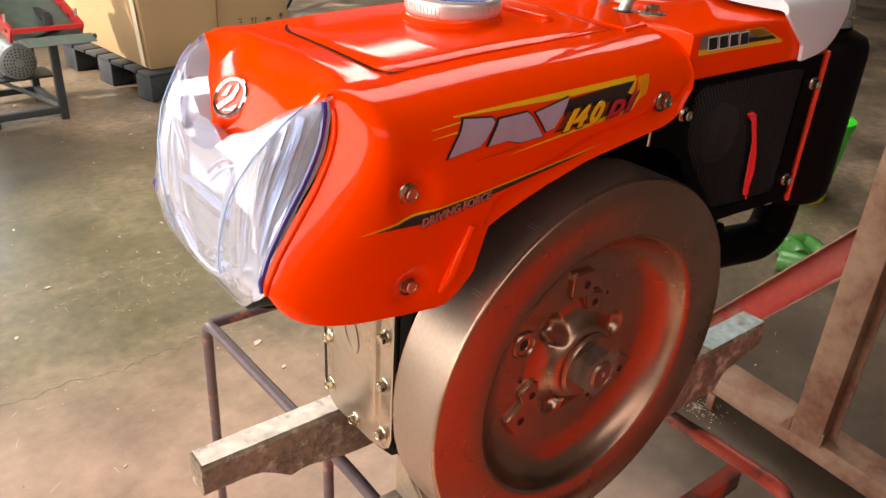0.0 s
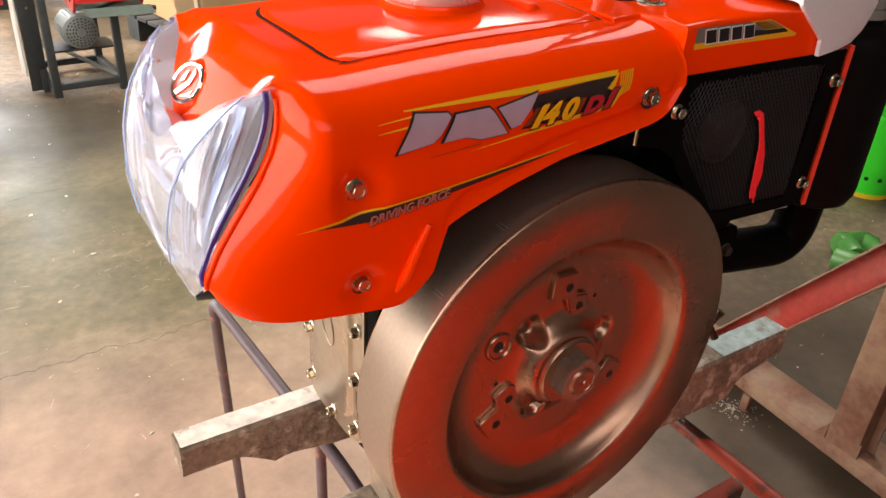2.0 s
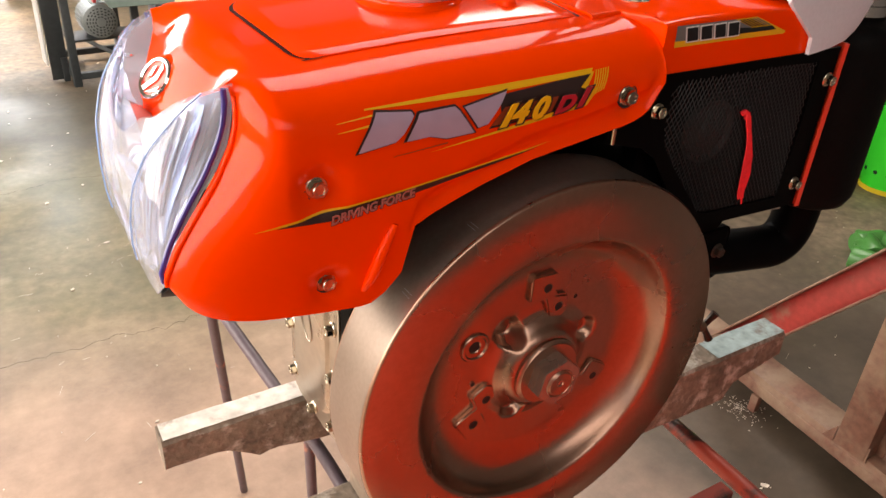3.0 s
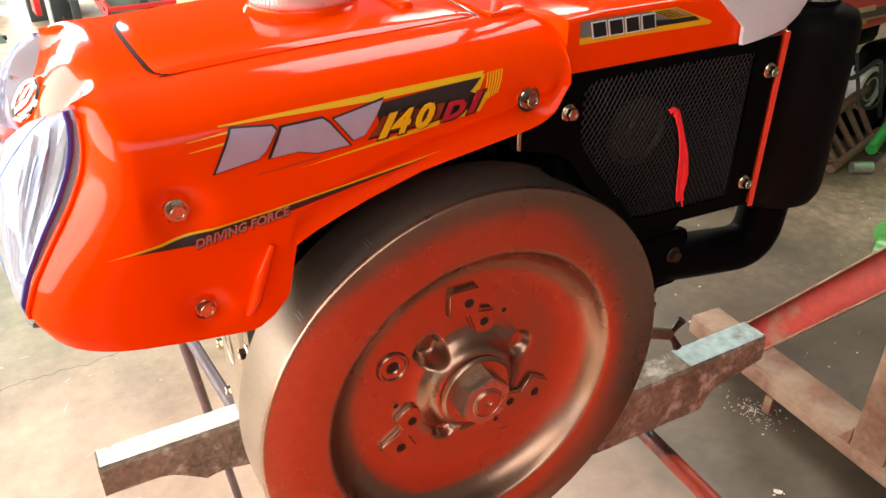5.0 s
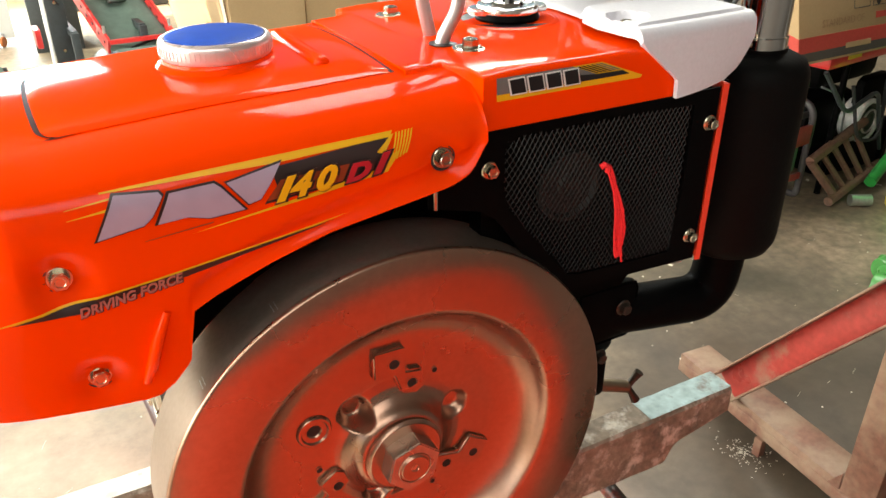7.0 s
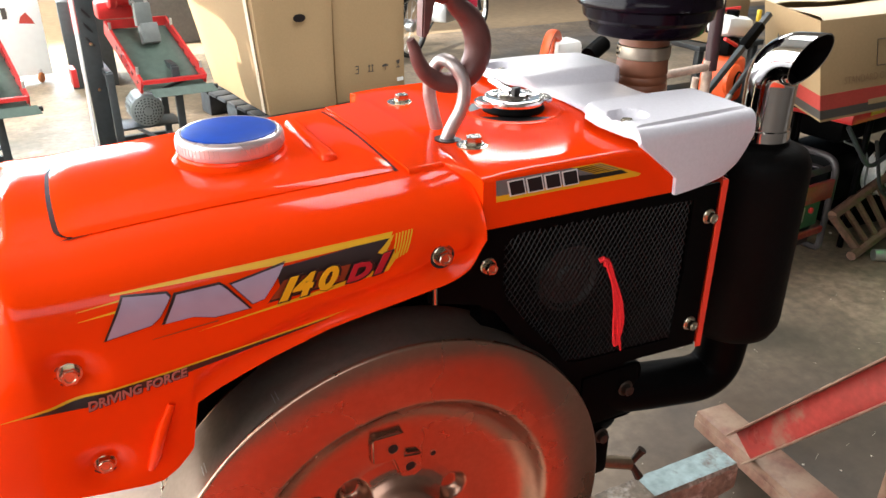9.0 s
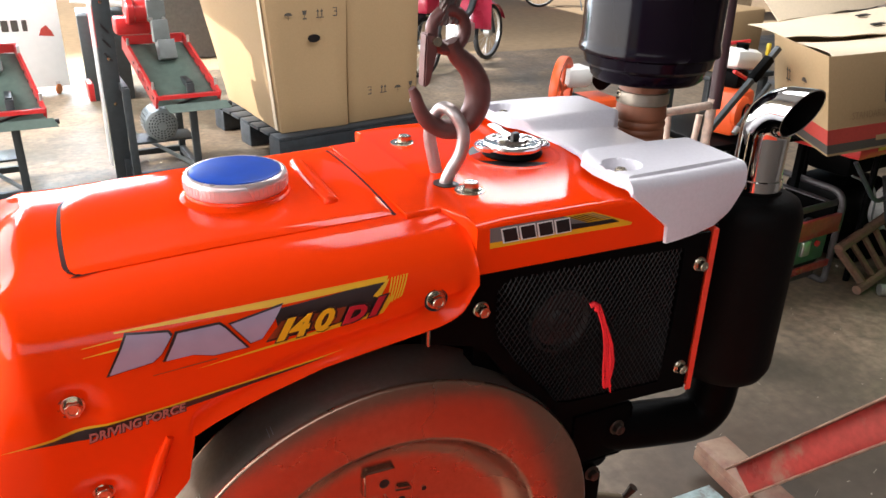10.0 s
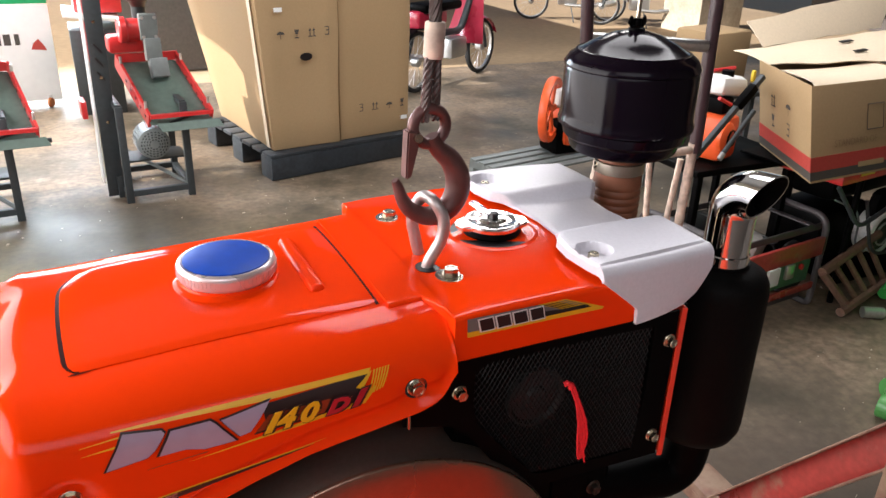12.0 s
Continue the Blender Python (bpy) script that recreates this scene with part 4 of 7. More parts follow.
cover_decal("name_wedge", [(0.7502, 1.2868), (0.8002, 1.2868), (0.7922, 1.2908), (0.7655, 1.2910), (0.7440, 1.2926)], INK_BLACK, 0.0013)
for k in range(6):
    x = 0.7432 + 0.0046 * k
    cover_decal("name_ray", [(x + 0.0215, 1.2918), (x + 0.0238, 1.2918), (x + 0.0026, 1.2997), (x + 0.0003, 1.2997)], INK_BLACK if k < 4 else INK_GREY, 0.0013)
for k in range(4):
    x = 0.6770 + 0.0174 * k
    cover_decal("name_block_edge", [(x + 0.0035, 1.2850), (x + 0.0195, 1.2852), (x + 0.0162, 1.2994), (x + 0.0002, 1.2990)], INK_WHITE, 0.0017)
    cover_decal("name_block", [(x + 0.0048, 1.2862), (x + 0.0181, 1.2864), (x + 0.0151, 1.2982), (x + 0.0018, 1.2978)], INK_BLACK, 0.0021)

# black side panel: frame with a woven screen


def ring_panel():
    """The flat border of the panel round the screen's rounded opening."""
    bm = bmesh.new()
    outer = [(0.608, 1.203), (0.655, 1.190), (0.672, 1.178), (0.735, 1.090), (0.760, 1.0845), (0.835, 1.0812), (0.914, 1.078), (0.914, 1.17), (0.914, 1.2585), (0.80, 1.2585), (0.640, 1.2585), (0.608, 1.232)]
    inner = [(0.678, 1.205), (0.684, 1.185), (0.700, 1.165), (0.752, 1.103), (0.768, 1.099), (0.835, 1.096), (0.878, 1.094), (0.885, 1.17), (0.884, 1.246), (0.80, 1.250), (0.690, 1.250), (0.678, 1.240)]
    vo = [bm.verts.new((x, 0.4240, z)) for x, z in outer]
    vi = [bm.verts.new((x, 0.4240, z)) for x, z in inner]
    n = len(vo)
    for k in range(n):
        bm.faces.new((vo[k], vo[(k + 1) % n], vi[(k + 1) % n], vi[k]))
    bmesh.ops.recalc_face_normals(bm, faces=bm.faces[:])
    if sum(f.normal.y for f in bm.faces) > 0:
        bmesh.ops.reverse_faces(bm, faces=bm.faces[:])
    bmesh.ops.solidify(bm, geom=bm.faces[:], thickness=0.003)
    return bm


panel = part("screen_frame", ring_panel(), BLACK, engine, "black painted steel screen frame", smooth=False)


def inside_screen(x, z):
    zl = table(x, [(0.678, 1.195), (0.700, 1.163), (0.752, 1.102), (0.80, 1.097), (0.885, 1.094)])
    return 0.679 < x < 0.8835 and zl < z < 1.2495


def woven():
    """Diagonal strands of the screen, bulging a little."""
    bm = bmesh.new()
    step = 0.0046
    for fam in (1, -1):
        slope = 1.55 * fam
        c0 = 1.17 - slope * 0.78
        for k in range(-75, 76):
            cc = c0 + k * step * 1.85
            run = []
            for i in range(0, 140):
                x = 0.678 + 0.0015 * i
                z = slope * x + cc
                if inside_screen(x, z):
                    run.append((x, z))
                elif run:
                    break
            if len(run) < 3:
                continue
            a, b = run[0], run[-1]
            m = (0.5 * (a[0] + b[0]), 0.5 * (a[1] + b[1]))
            d = Vector((b[0] - a[0], 0, b[1] - a[1])).normalized()
            w = Vector((-d.z, 0, d.x)) * 0.00055
            off = 0.0 if fam > 0 else 0.0006
            rows = []
            for q, bulge in ((a, 0), (m, 0.002), (b, 0)):
                p = Vector((q[0], 0.4262 - bulge - off, q[1]))
                rows.append((bm.verts.new(p + w), bm.verts.new(p + Vector((0, -0.0006, 0))), bm.verts.new(p - w)))
            for r0, r1 in zip(rows, rows[1:]):
                bm.faces.new((r0[0], r0[1], r1[1], r1[0]))
                bm.faces.new((r0[1], r0[2], r1[2], r1[1]))
    bmesh.ops.recalc_face_normals(bm, faces=bm.faces[:])
    return bm


SCREEN = mat("black_screen_wire", (0.011, 0.0105, 0.011), 0.36, 0.0, spec=0.17, grain=60, vary=0.2, bump=0.0)
tagged(part("screen", woven(), SCREEN, engine, "woven black wire screen", smooth=False), kind="stuff")
part("radiator_core", box(0.235, 0.02, 0.178, (0.785, 0.452, 1.168)), BLACK, engine)
part("fan_ring", lathe([(0.0, 0.006), (0.010, 0.006), (0.013, 0.003), (0.027, 0.002), (0.030, 0.006), (0.033, 0.006), (0.033, 0.0), (0, 0.0)], (0.757, 0.4415, 1.186), NEAR, 40), mat("dusty_fan", (0.008, 0.006, 0.005), 0.6, grain=60, vary=0.3, bump=0.0), engine, "round fan hub behind the screen")
for bx, bz in ((0.663, 1.2257), (0.9055, 1.2255), (0.9027, 1.1067)):
    place_bolt(bx, 0.4238, bz, NEAR, spin=bx * 900, r=0.0048)
part("latch_rod", tube([(0.612, 0.4205, 1.203), (0.612, 0.4205, 1.222)], 0.0018, 8), BOLT, engine)
part("side_plate_edge", sheet([[(0.914, 0.4205, z), (0.9200, 0.4197, z), (0.9212, 0.424, z), (0.9215, 0.44, z)] for z in (1.0765, 1.080, 1.17, 1.255, 1.2620)], 0.0015), RED_EDGE, engine, "orange-red edge of the rear plate")
part("rear_plate", box(0.004, 0.30, 0.185, (0.926, YC, 1.170), 0.001), BLACK, engine)
part("far_panel", box(0.30, 0.004, 0.18, (0.775, 2 * YC - 0.4245, 1.169), 0.001), BLACK, engine)

# grey plastic guard: two lobes joined by a low bridge


def guard_grid():
    """One moulded skin: near skirt, near lobe, low bridge, far lobe, far skirt."""
    def front(d):
        return table(d, [(0.0, 0.834), (0.040, 0.831), (0.058, 0.822), (0.072, 0.811), (0.10, 0.806), (0.136, 0.808), (0.153, 0.813)])

    def rear(d):
        return table(d, [(0.0, 0.934), (0.040, 0.938), (0.054, 0.950), (0.064, 0.956), (0.10, 0.956), (0.136, 0.954), (0.153, 0.952)])

    half = []
    US = [0.0, 0.004, 0.02, 0.05] + [0.065 + 0.935 * k / 60 for k in range(61)]
    for s in [k / 16 for k in range(13)] + [0.80 + 0.20 * math.sin(math.pi / 2 * k / 8) for k in range(1, 9)]:      # skirt from its lower edge upwards
        row = []
        for u in US:
            x = lerp(lerp(0.853, 0.810, min(1.0, max(0.0, (s - 0.26) / 0.54))), lerp(0.927, 0.953, min(1.0, s * 1.7) ** 0.7), u)
            zl = table(u, [(0, 1.2580), (0.5, 1.2615), (0.85, 1.2650), (1, 1.2700)])
            y = 0.1600 - 0.0105 * (1 - math.sqrt(max(0.0, 1 - max(0.0, (s - 0.80) / 0.20) ** 2))) - 0.0045 * s - 0.008 * u * u
            row.append((x, y - (0.004 if u == 0 else 0.0) * min(1.0, (1 - s) * 4), lerp(zl, 1.3225, s) - (0.010 * max(0.0, (s - 0.75) / 0.25) if u == 0 else 0.0)))
        half.append(row)
    for d in [0.1435, 0.1400, 0.1360] + [0.1325 - 0.0025 * k for k in range(38)] + [0.038, 0.032, 0.022, 0.011, 0.0]:
        lobe = min(1.0, max(0.0, (d - 0.040) / 0.024))
        lobe = lobe * lobe * (3 - 2 * lobe)
        row = []
        for u in US:
            x = lerp(front(d), rear(d), u)
            z = lerp(1.3105 + 0.003 * (1 - u), 1.3245 + 0.0010 * math.sin(math.pi * u), lobe)
            z -= lerp(0.004, 0.012, lobe) * (1.0 if u == 0 else 0.36 if u < 0.01 else 0.09 if u < 0.03 else 0.0) + lerp(0.012, 0.003, lobe) * max(0, (u - 0.95) / 0.05) ** 2
            q = math.hypot(x - 0.8275, d - 0.1135) / 0.0165
            z -= 0.0100 * min(1.0, max(0.0, (1.10 - q) / 0.16))
            row.append((x, d - 0.008 * u * u * max(0.0, (d - 0.10) / 0.038), z))
        half.append(row)
    near = [[Vector((x, YC - d, z)) for x, d, z in row] for row in half]
    far = [[Vector((x, YC + d, z)) for x, d, z in row] for row in reversed(half[:-1])]
    return near + far


guard = part("guard", sheet(guard_grid(), 0.003), GREY_PLASTIC, engine, "light grey moulded plastic guard", angle=28)
for s in (-1, 1):
    place_bolt(0.8275, YC + s * 0.1135, 1.3125, (0, 0, 0), guard, 0.0050, 20)
# fixings of the lifting ring
ringm = bend([(0.672, 0.527, 1.294), (0.676, 0.5245, 1.312), (0.689, 0.5215, 1.335), (0.6905, 0.5225, 1.357), (0.682, 0.530, 1.3725), (0.679, 0.548, 1.3725), (0.673, 0.558, 1.355), (0.6725, 0.559, 1.340), (0.676, 0.558, 1.322), (0.682, 0.557, 1.296)], 0.010, 5)
part("lifting_ring", tube(ringm, 0.0060, 14), mat("galvanised_bar", (0.46, 0.40, 0.39), 0.4, 0.7, grain=80, vary=0.15, bump=0.05), engine, "bent steel lifting ring")

# ---- flywheel ----
FX, FY, FZ = 0.578, 0.410, 0.961
prof = [(0.150, 0.0690), (0.2060, 0.0690), (0.2140, 0.0670), (0.2145, 0.064), (0.2145, 0.0035), (0.2138, 0.0012), (0.2120, 0.0), (0.1575, 0.0), (0.1540, 0.0010), (0.1515, 0.0040),
        (0.1495, 0.0090), (0.1450, 0.0170), (0.1380, 0.0245), (0.1290, 0.0300), (0.1180, 0.0330), (0.1060, 0.0340)]
HUB = [(0.030, 0.0135), (0.040, 0.0145), (0.044, 0.0175), (0.049, 0.0240), (0.055, 0.0295), (0.062, 0.0330), (0.070, 0.0345), (0.106, 0.0340)]
prof += [(0.104 - 0.0016 * k, table(0.104 - 0.0016 * k, HUB)) for k in range(45)] + [(0.030, 0.0140), (0.0, 0.0140)]
POCKETS = [(0.0610, 129), (0.0655, 15), (0.0590, 250)]


def pocketed(bm):
    """Sinks three round pockets beside the hub."""
    for v in bm.verts:
        for r, a in POCKETS:
            q = math.hypot(v.co.x - FX - r * math.cos(radians(a)), v.co.z - FZ - r * math.sin(radians(a))) / 0.0172
            if q < 1.0 and v.co.y < FY + 0.047:
                k = min(1.0, (1.0 - q) / 0.5)
                v.co.y = lerp(v.co.y, FY + 0.045, k * k * (3 - 2 * k))
    return bm


flywheel = part("flywheel", pocketed(lathe([(r, -h) for r, h in prof], (FX, FY, FZ), NEAR, 224)), STEEL, engine, "bare brown-grey cast steel flywheel", angle=55)
rimb = lathe([(0.2149, -0.064), (0.21505, -0.058), (0.21505, -0.006), (0.2147, -0.0035)], (FX, FY, FZ), NEAR, 128)
part("rim_face", rimb, STEEL_RIM, flywheel, "turned bright rim")
part("hub_washer", lathe([(0.0, -0.0150), (0.0375, -0.0150), (0.0385, -0.0135), (0.0385, -0.0115), (0.0360, -0.0100), (0.0350, -0.0085), (0.0, -0.0085)], (FX, FY, FZ), NEAR, 48), STEEL, flywheel, angle=30)
nut = prism([(0.0272 * math.cos(math.pi * k / 3 + 0.30), 0.0272 * math.sin(math.pi * k / 3 + 0.30)) for k in range(6)], 0.021, bevel=0.0012)
nut.transform(pose(FX, FY + 0.0120, FZ, 90, 0, 0))
part("nut", nut, mat("machined_nut", (0.42, 0.36, 0.31), 0.34, 0.9, grain=150, vary=0.15, bump=0.03), flywheel, "large hexagon nut", angle=20)
part("shaft_end", lathe([(0.0, 0.0088), (0.0030, 0.0082), (0.0040, 0.0104), (0.0128, 0.0108), (0.0136, 0.0100), (0.0142, 0.0094), (0.0150, 0.0094), (0.0156, 0.0102), (0.0162, 0.0094), (0.0162, 0.004), (0, 0.004)], (FX, FY, FZ), NEAR, 40), STEEL, flywheel, angle=30)


def fly(u, w, h=0.0, rot=0.0):
    """A pose on the flywheel's dish: u right, w up from the axle, h out of the dish."""
    return pose(FX + u, FY + 0.0345 - h, FZ + w, 90, 0, 0) @ pose(0, 0, 0, 0, 0, rot)


HOLE = mat("dark_hole", (0.02, 0.014, 0.012), 0.7, 0.2, grain=60, vary=0.2, bump=0.0)
# three pads with two tapped holes each, at a third of a turn
for turn in (0, 122, 238):
    pad = prism([(-0.021, 0.079), (-0.021, 0.104), (-0.017, 0.108), (0.008, 0.108), (0.012, 0.104), (0.012, 0.080), (0.028, 0.077), (0.029, 0.056), (0.020, 0.051), (0.006, 0.055), (-0.001, 0.077)], 0.0072)
    bmesh.ops.bevel(pad, geom=[e for e in pad.edges if e.calc_length() > 0.006], offset=0.0030, segments=3, affect="EDGES", clamp_overlap=True)
    pad.transform(fly(0.001, -0.001, -0.0012, turn))
    part("hub_pad", pad, STEEL, flywheel, angle=35)
    c, s = math.cos(radians(turn)), math.sin(radians(turn))
    for u, w, r in ((-0.003, 0.093, 0.0048), (0.014, 0.067, 0.0046), (0.040, 0.068, 0.0026)):
        h = 0.0062 if r > 0.003 else 0.0008
        d = lathe([(r * 1.35, -0.002), (r * 1.3, 0.0), (r * 1.02, 0.0003), (r, -0.0002)], seg=20)
        d.transform(fly(0.003 + u * c - w * s, -0.002 + u * s + w * c, h))
        part("hole_rim", d, STEEL, flywheel)
        e = lathe([(r, 0.00005), (r * 0.8, -0.0002), (0, -0.0003)], seg=16)
        e.transform(fly(0.003 + u * c - w * s, -0.002 + u * s + w * c, h + 0.0002))
        part("tapped_hole", e, HOLE, flywheel)
boss = lathe([(0.0172, -0.001), (0.0160, 0.0022), (0.0148, 0.0034), (0.0128, 0.0036), (0.0115, 0.0018), (0.0070, 0.0016), (0.0058, 0.0005), (0.0055, -0.002)], seg=36)
boss.transform(fly(-0.077, 0.042))
part("round_boss", boss, STEEL, flywheel, angle=30)
b2 = lathe([(0.0057, 0.0006), (0, 0.0004)], seg=20)
b2.transform(fly(-0.077, 0.042))
part("tapped_hole", b2, HOLE, flywheel)
# stamped timing marks on the rim
for a in (118, 139):
    for d in (0.0, 0.9):
        q = radians(a + d)
        m = box(0.0005, 0.012, 0.0004, (FX + 0.2151 * math.cos(q), FY + 0.017, FZ + 0.2151 * math.sin(q)), 0, (0, -math.degrees(q) + 0, 0))
        part("timing_mark", m, ALU, flywheel)

# ---- crankcase and the plates behind the flywheel ----
case = box(0.40, 0.205, 0.235, (0.612, 0.600, 0.945), 0.012)
crankcase = part("crankcase", case, mat("cast_case_black", (0.005, 0.0048, 0.0048), 0.55, 0.0, spec=0.15, grain=80, vary=0.25, bump=0.15), engine, "black painted cast crankcase")
part("tank_body", box(0.34, 0.195, 0.115, (0.49, 0.590, 1.185), 0.02), BLACK, engine)
# added black block that stops light showing through below the tank
part("light_gap_block", box(0.38, 0.18, 0.070, (0.610, 0.595, 1.096), 0.01), BLACK, engine)
part("case_flange", prism([(0.388, 0.885), (0.45, 0.822), (0.82, 0.822), (0.82, 1.08), (0.40, 1.08), (0.388, 1.05)], 0.018, Matrix(((1, 0, 0, 0), (0, 0, -1, 0.502), (0, 1, 0, 0), (0, 0, 0, 1)))), BLACK, engine)
for bx, bz in ((0.396, 0.872), (0.392, 0.93), (0.393, 0.99), (0.402, 1.045)):
    place_bolt(bx, 0.484, bz, NEAR, crankcase, 0.0060, bz * 500)
# inspection cover on the front end: pressed plate with a raised panel
cov = [(0.518, 0.876), (0.522, 0.864), (0.532, 0.855), (0.560, 0.848), (0.632, 0.846), (0.644, 0.850), (0.651, 0.862), (0.652, 1.050), (0.642, 1.062), (0.530, 1.062), (0.518, 1.050)]


def pressed(poly, at_x, steps):
    """Stacked outlines (shrink, outwards) as one pressed plate that faces -x."""
    cy, cz = sum(p[0] for p in poly) / len(poly), sum(p[1] for p in poly) / len(poly)
    grid = [[(at_x - o, y + (cy - y) / abs(cy - y) * s, z + (cz - z) / abs(cz - z) * s) for y, z in poly] for s, o in steps]
    bm = sheet(grid, closed=True)
    bm.verts.ensure_lookup_table()
    bm.faces.new(bm.verts[-len(poly):])
    bmesh.ops.recalc_face_normals(bm, faces=bm.faces[:])
    return bm


icover = part("inspection_cover", pressed(cov, 0.396, [(0.0, 0.0), (0.0, 0.0035), (0.0015, 0.0045), (0.0195, 0.0045), (0.0215, 0.0050), (0.0245, 0.0085), (0.0275, 0.0095)]), PLATE, engine, "pressed zinc-plated inspection cover", angle=25)
part("cover_gasket", pressed([(y + (0.003 if y > 0.58 else -0.003), z + (0.003 if z > 0.95 else -0.003)) for y, z in cov], 0.3985, [(0, 0), (0, 0.0030)]), BLACK, engine)
part("cover_seat", pressed([(y + (0.006 if y > 0.58 else -0.008), z + (0.006 if z > 0.95 else -0.006)) for y, z in cov], 0.4130, [(0, 0), (0, 0.0150)]), BLACK, engine)
for by, bz in ((0.530, 1.052), (0.530, 1.004), (0.530, 0.944), (0.5325, 0.8770), (0.587, 0.8600), (0.639, 0.8770), (0.641, 0.942), (0.641, 1.004), (0.641, 1.052), (0.585, 1.0535)):
    place_bolt(0.3915, by, bz, (0, -90, 0), icover, 0.0052, by * 900)
oval = [(0.396 - 0.0100, 0.588 + 0.013 * math.cos(2 * math.pi * k / 28) + 0.006 * math.sin(2 * math.pi * k / 28), 0.980 + 0.023 * math.sin(2 * math.pi * k / 28)) for k in range(28)]
part("cover_mark", tube(oval, 0.0010, 6, closed=True), PLATE, icover)
CAST = mat("bare_cast_iron", (0.40, 0.33, 0.26), 0.42, 0.7, grain=120, vary=0.15, bump=0.08, stains=14)
part("mounting_ledge", prism([(0.452, 0.792), (0.525, 0.792), (0.525, 0.852), (0.512, 0.852), (0.468, 0.812), (0.452, 0.808)], 0.040, Matrix(((0, 0, 1, 0.404), (1, 0, 0, 0), (0, 1, 0, 0), (0, 0, 0, 1))), 0.003), CAST, engine, "bare cast mounting ledge on the beam")
# feet of the engine on the beams
for y in (0.515, 0.665):
    part("engine_foot", box(0.36, 0.035, 0.016, (0.60, y, 0.807), 0.003), BLACK, engine)
# front breather knob seen beside the cover
part("side_pipe", lathe([(0, 0), (0.018, 0), (0.018, 0.03), (0.012, 0.036), (0, 0.036)], (0.40, 0.668, 1.02), (0, -90, 0), 20), MACHINE_GREY, engine)

# ---- exhaust ----
MX, MY = 1.026, 0.483
muffler = part("muffler", lathe([(0, 1.036), (0.040, 1.038), (0.050, 1.044), (0.0555, 1.056), (0.0565, 1.066), (0.0555, 1.238), (0.0540, 1.250), (0.049, 1.260), (0.036, 1.266), (0.029, 1.268), (0.029, 1.272), (0, 1.272)], (MX, MY, 0), seg=56), MATT_BLACK, engine, "matt black cylindrical muffler", angle=50)
CX, CY = 1.025, 0.482
side = Vector((0.05, -1.0, 0)).normalized()
UP = Vector((0, 0, 1))
path = [(CX, CY, 1.262), (CX, CY, 1.295), (CX, CY, 1.329)]
centre = Vector((CX, CY, 1.329))
for k in range(1, 15):
    a = radians(84 * k / 14)
    path.append(centre + side * 0.0305 * (1 - math.cos(a)) + UP * 0.0305 * math.sin(a))
end = Vector(path[-1])
d_end = (side * math.sin(radians(84)) + UP * math.cos(radians(84))).normalized()
path += [end + d_end * 0.025, end + d_end * 0.060]
MOUTH_A = Vector((CX, CY, 1.337)) + side * 0.0290          # inner corner of the slanted mouth
MOUTH_L = (side * 0.40 + UP * 0.92).normalized()


def cut_pipe(r=0.0255, skin=0.0014):
    """The chromed elbow: open, with its mouth cut at a slant so that its top overhangs."""
    bm = tube(path, r, 32)
    caps = [f for f in bm.faces if len(f.verts) > 4]
    bmesh.ops.delete(bm, geom=caps, context="FACES_ONLY")
    cut = (side * MOUTH_L.z - UP * MOUTH_L.dot(side)).normalized()
    bm.verts.ensure_lookup_table()
    top = set(bm.verts[64:])
    geom = list(top) + [e for e in bm.edges if set(e.verts) <= top] + [f for f in bm.faces if set(f.verts) <= top]
    bmesh.ops.bisect_plane(bm, geom=geom, plane_co=MOUTH_A, plane_no=cut, clear_outer=True)
    bmesh.ops.recalc_face_normals(bm, faces=bm.faces[:])
    if skin:
        bmesh.ops.solidify(bm, geom=bm.faces[:], thickness=skin)
    return bm


outlet = part("exhaust_outlet", cut_pipe(), CHROME, muffler, "chromed exhaust elbow with slanted mouth", angle=50)
inner_path = [Vector(p) for p in path[0:6]]
part("pipe_bore", cut_pipe(0.0238, 0.0), MATT_BLACK, outlet, "sooty black bore")
part("bore_plug", tube(inner_path, 0.0230, 20), MATT_BLACK, outlet)
part("outlet_clamp", lathe([(0.0257, 0), (0.0272, 0.001), (0.0272, 0.014), (0.0257, 0.015)], (CX, CY, 1.269), seg=36), CHROME, outlet)
part("clamp_screw", box(0.006, 0.016, 0.005, (CX - 0.027, CY - 0.004, 1.277), 0.001), BOLT, outlet)
ex = bend([(0.80, 0.530, 0.985), (0.895, 0.505, 0.973), (1.026, 0.487, 0.964), (1.030, 0.484, 1.050)], 0.048, 10)
part("exhaust_pipe", tube(ex, 0.0285, 20), BLACK, engine, "black exhaust pipe elbow")
part("exhaust_flange", box(0.085, 0.016, 0.075, (0.865, 0.492, 0.985), 0.012), BLACK, engine)
DARK_BOLT = mat("dark_steel_bolt", (0.060, 0.045, 0.035), 0.45, 0.7, grain=80, vary=0.3, bump=0.05)
for bx, bz in ((0.883, 0.993), (0.855, 0.935)):
    place_bolt(bx, 0.483, bz, NEAR, r=0.006, spin=15).data.materials[0] = DARK_BOLT
part("lower_bracket", prism([(0.80, 1.075), (0.90, 1.075), (0.915, 1.055), (0.88, 1.02), (0.80, 1.02)], 0.012, Matrix(((1, 0, 0, 0), (0, 0, -1, 0.50), (0, 1, 0, 0), (0, 0, 0, 1))), 0.002), BLACK, engine)
part("radiator_base", box(0.26, 0.27, 0.012, (0.795, YC, 1.080), 0.002), BLACK, engine)
part("cylinder_head", box(0.16, 0.17, 0.17, (0.83, 0.60, 0.985), 0.015), BLACK, engine)
part("support_tab", box(0.060, 0.020, 0.004, (0.885, 0.447, 1.0715), 0.001, (0, 8, 0)), ALU, engine)
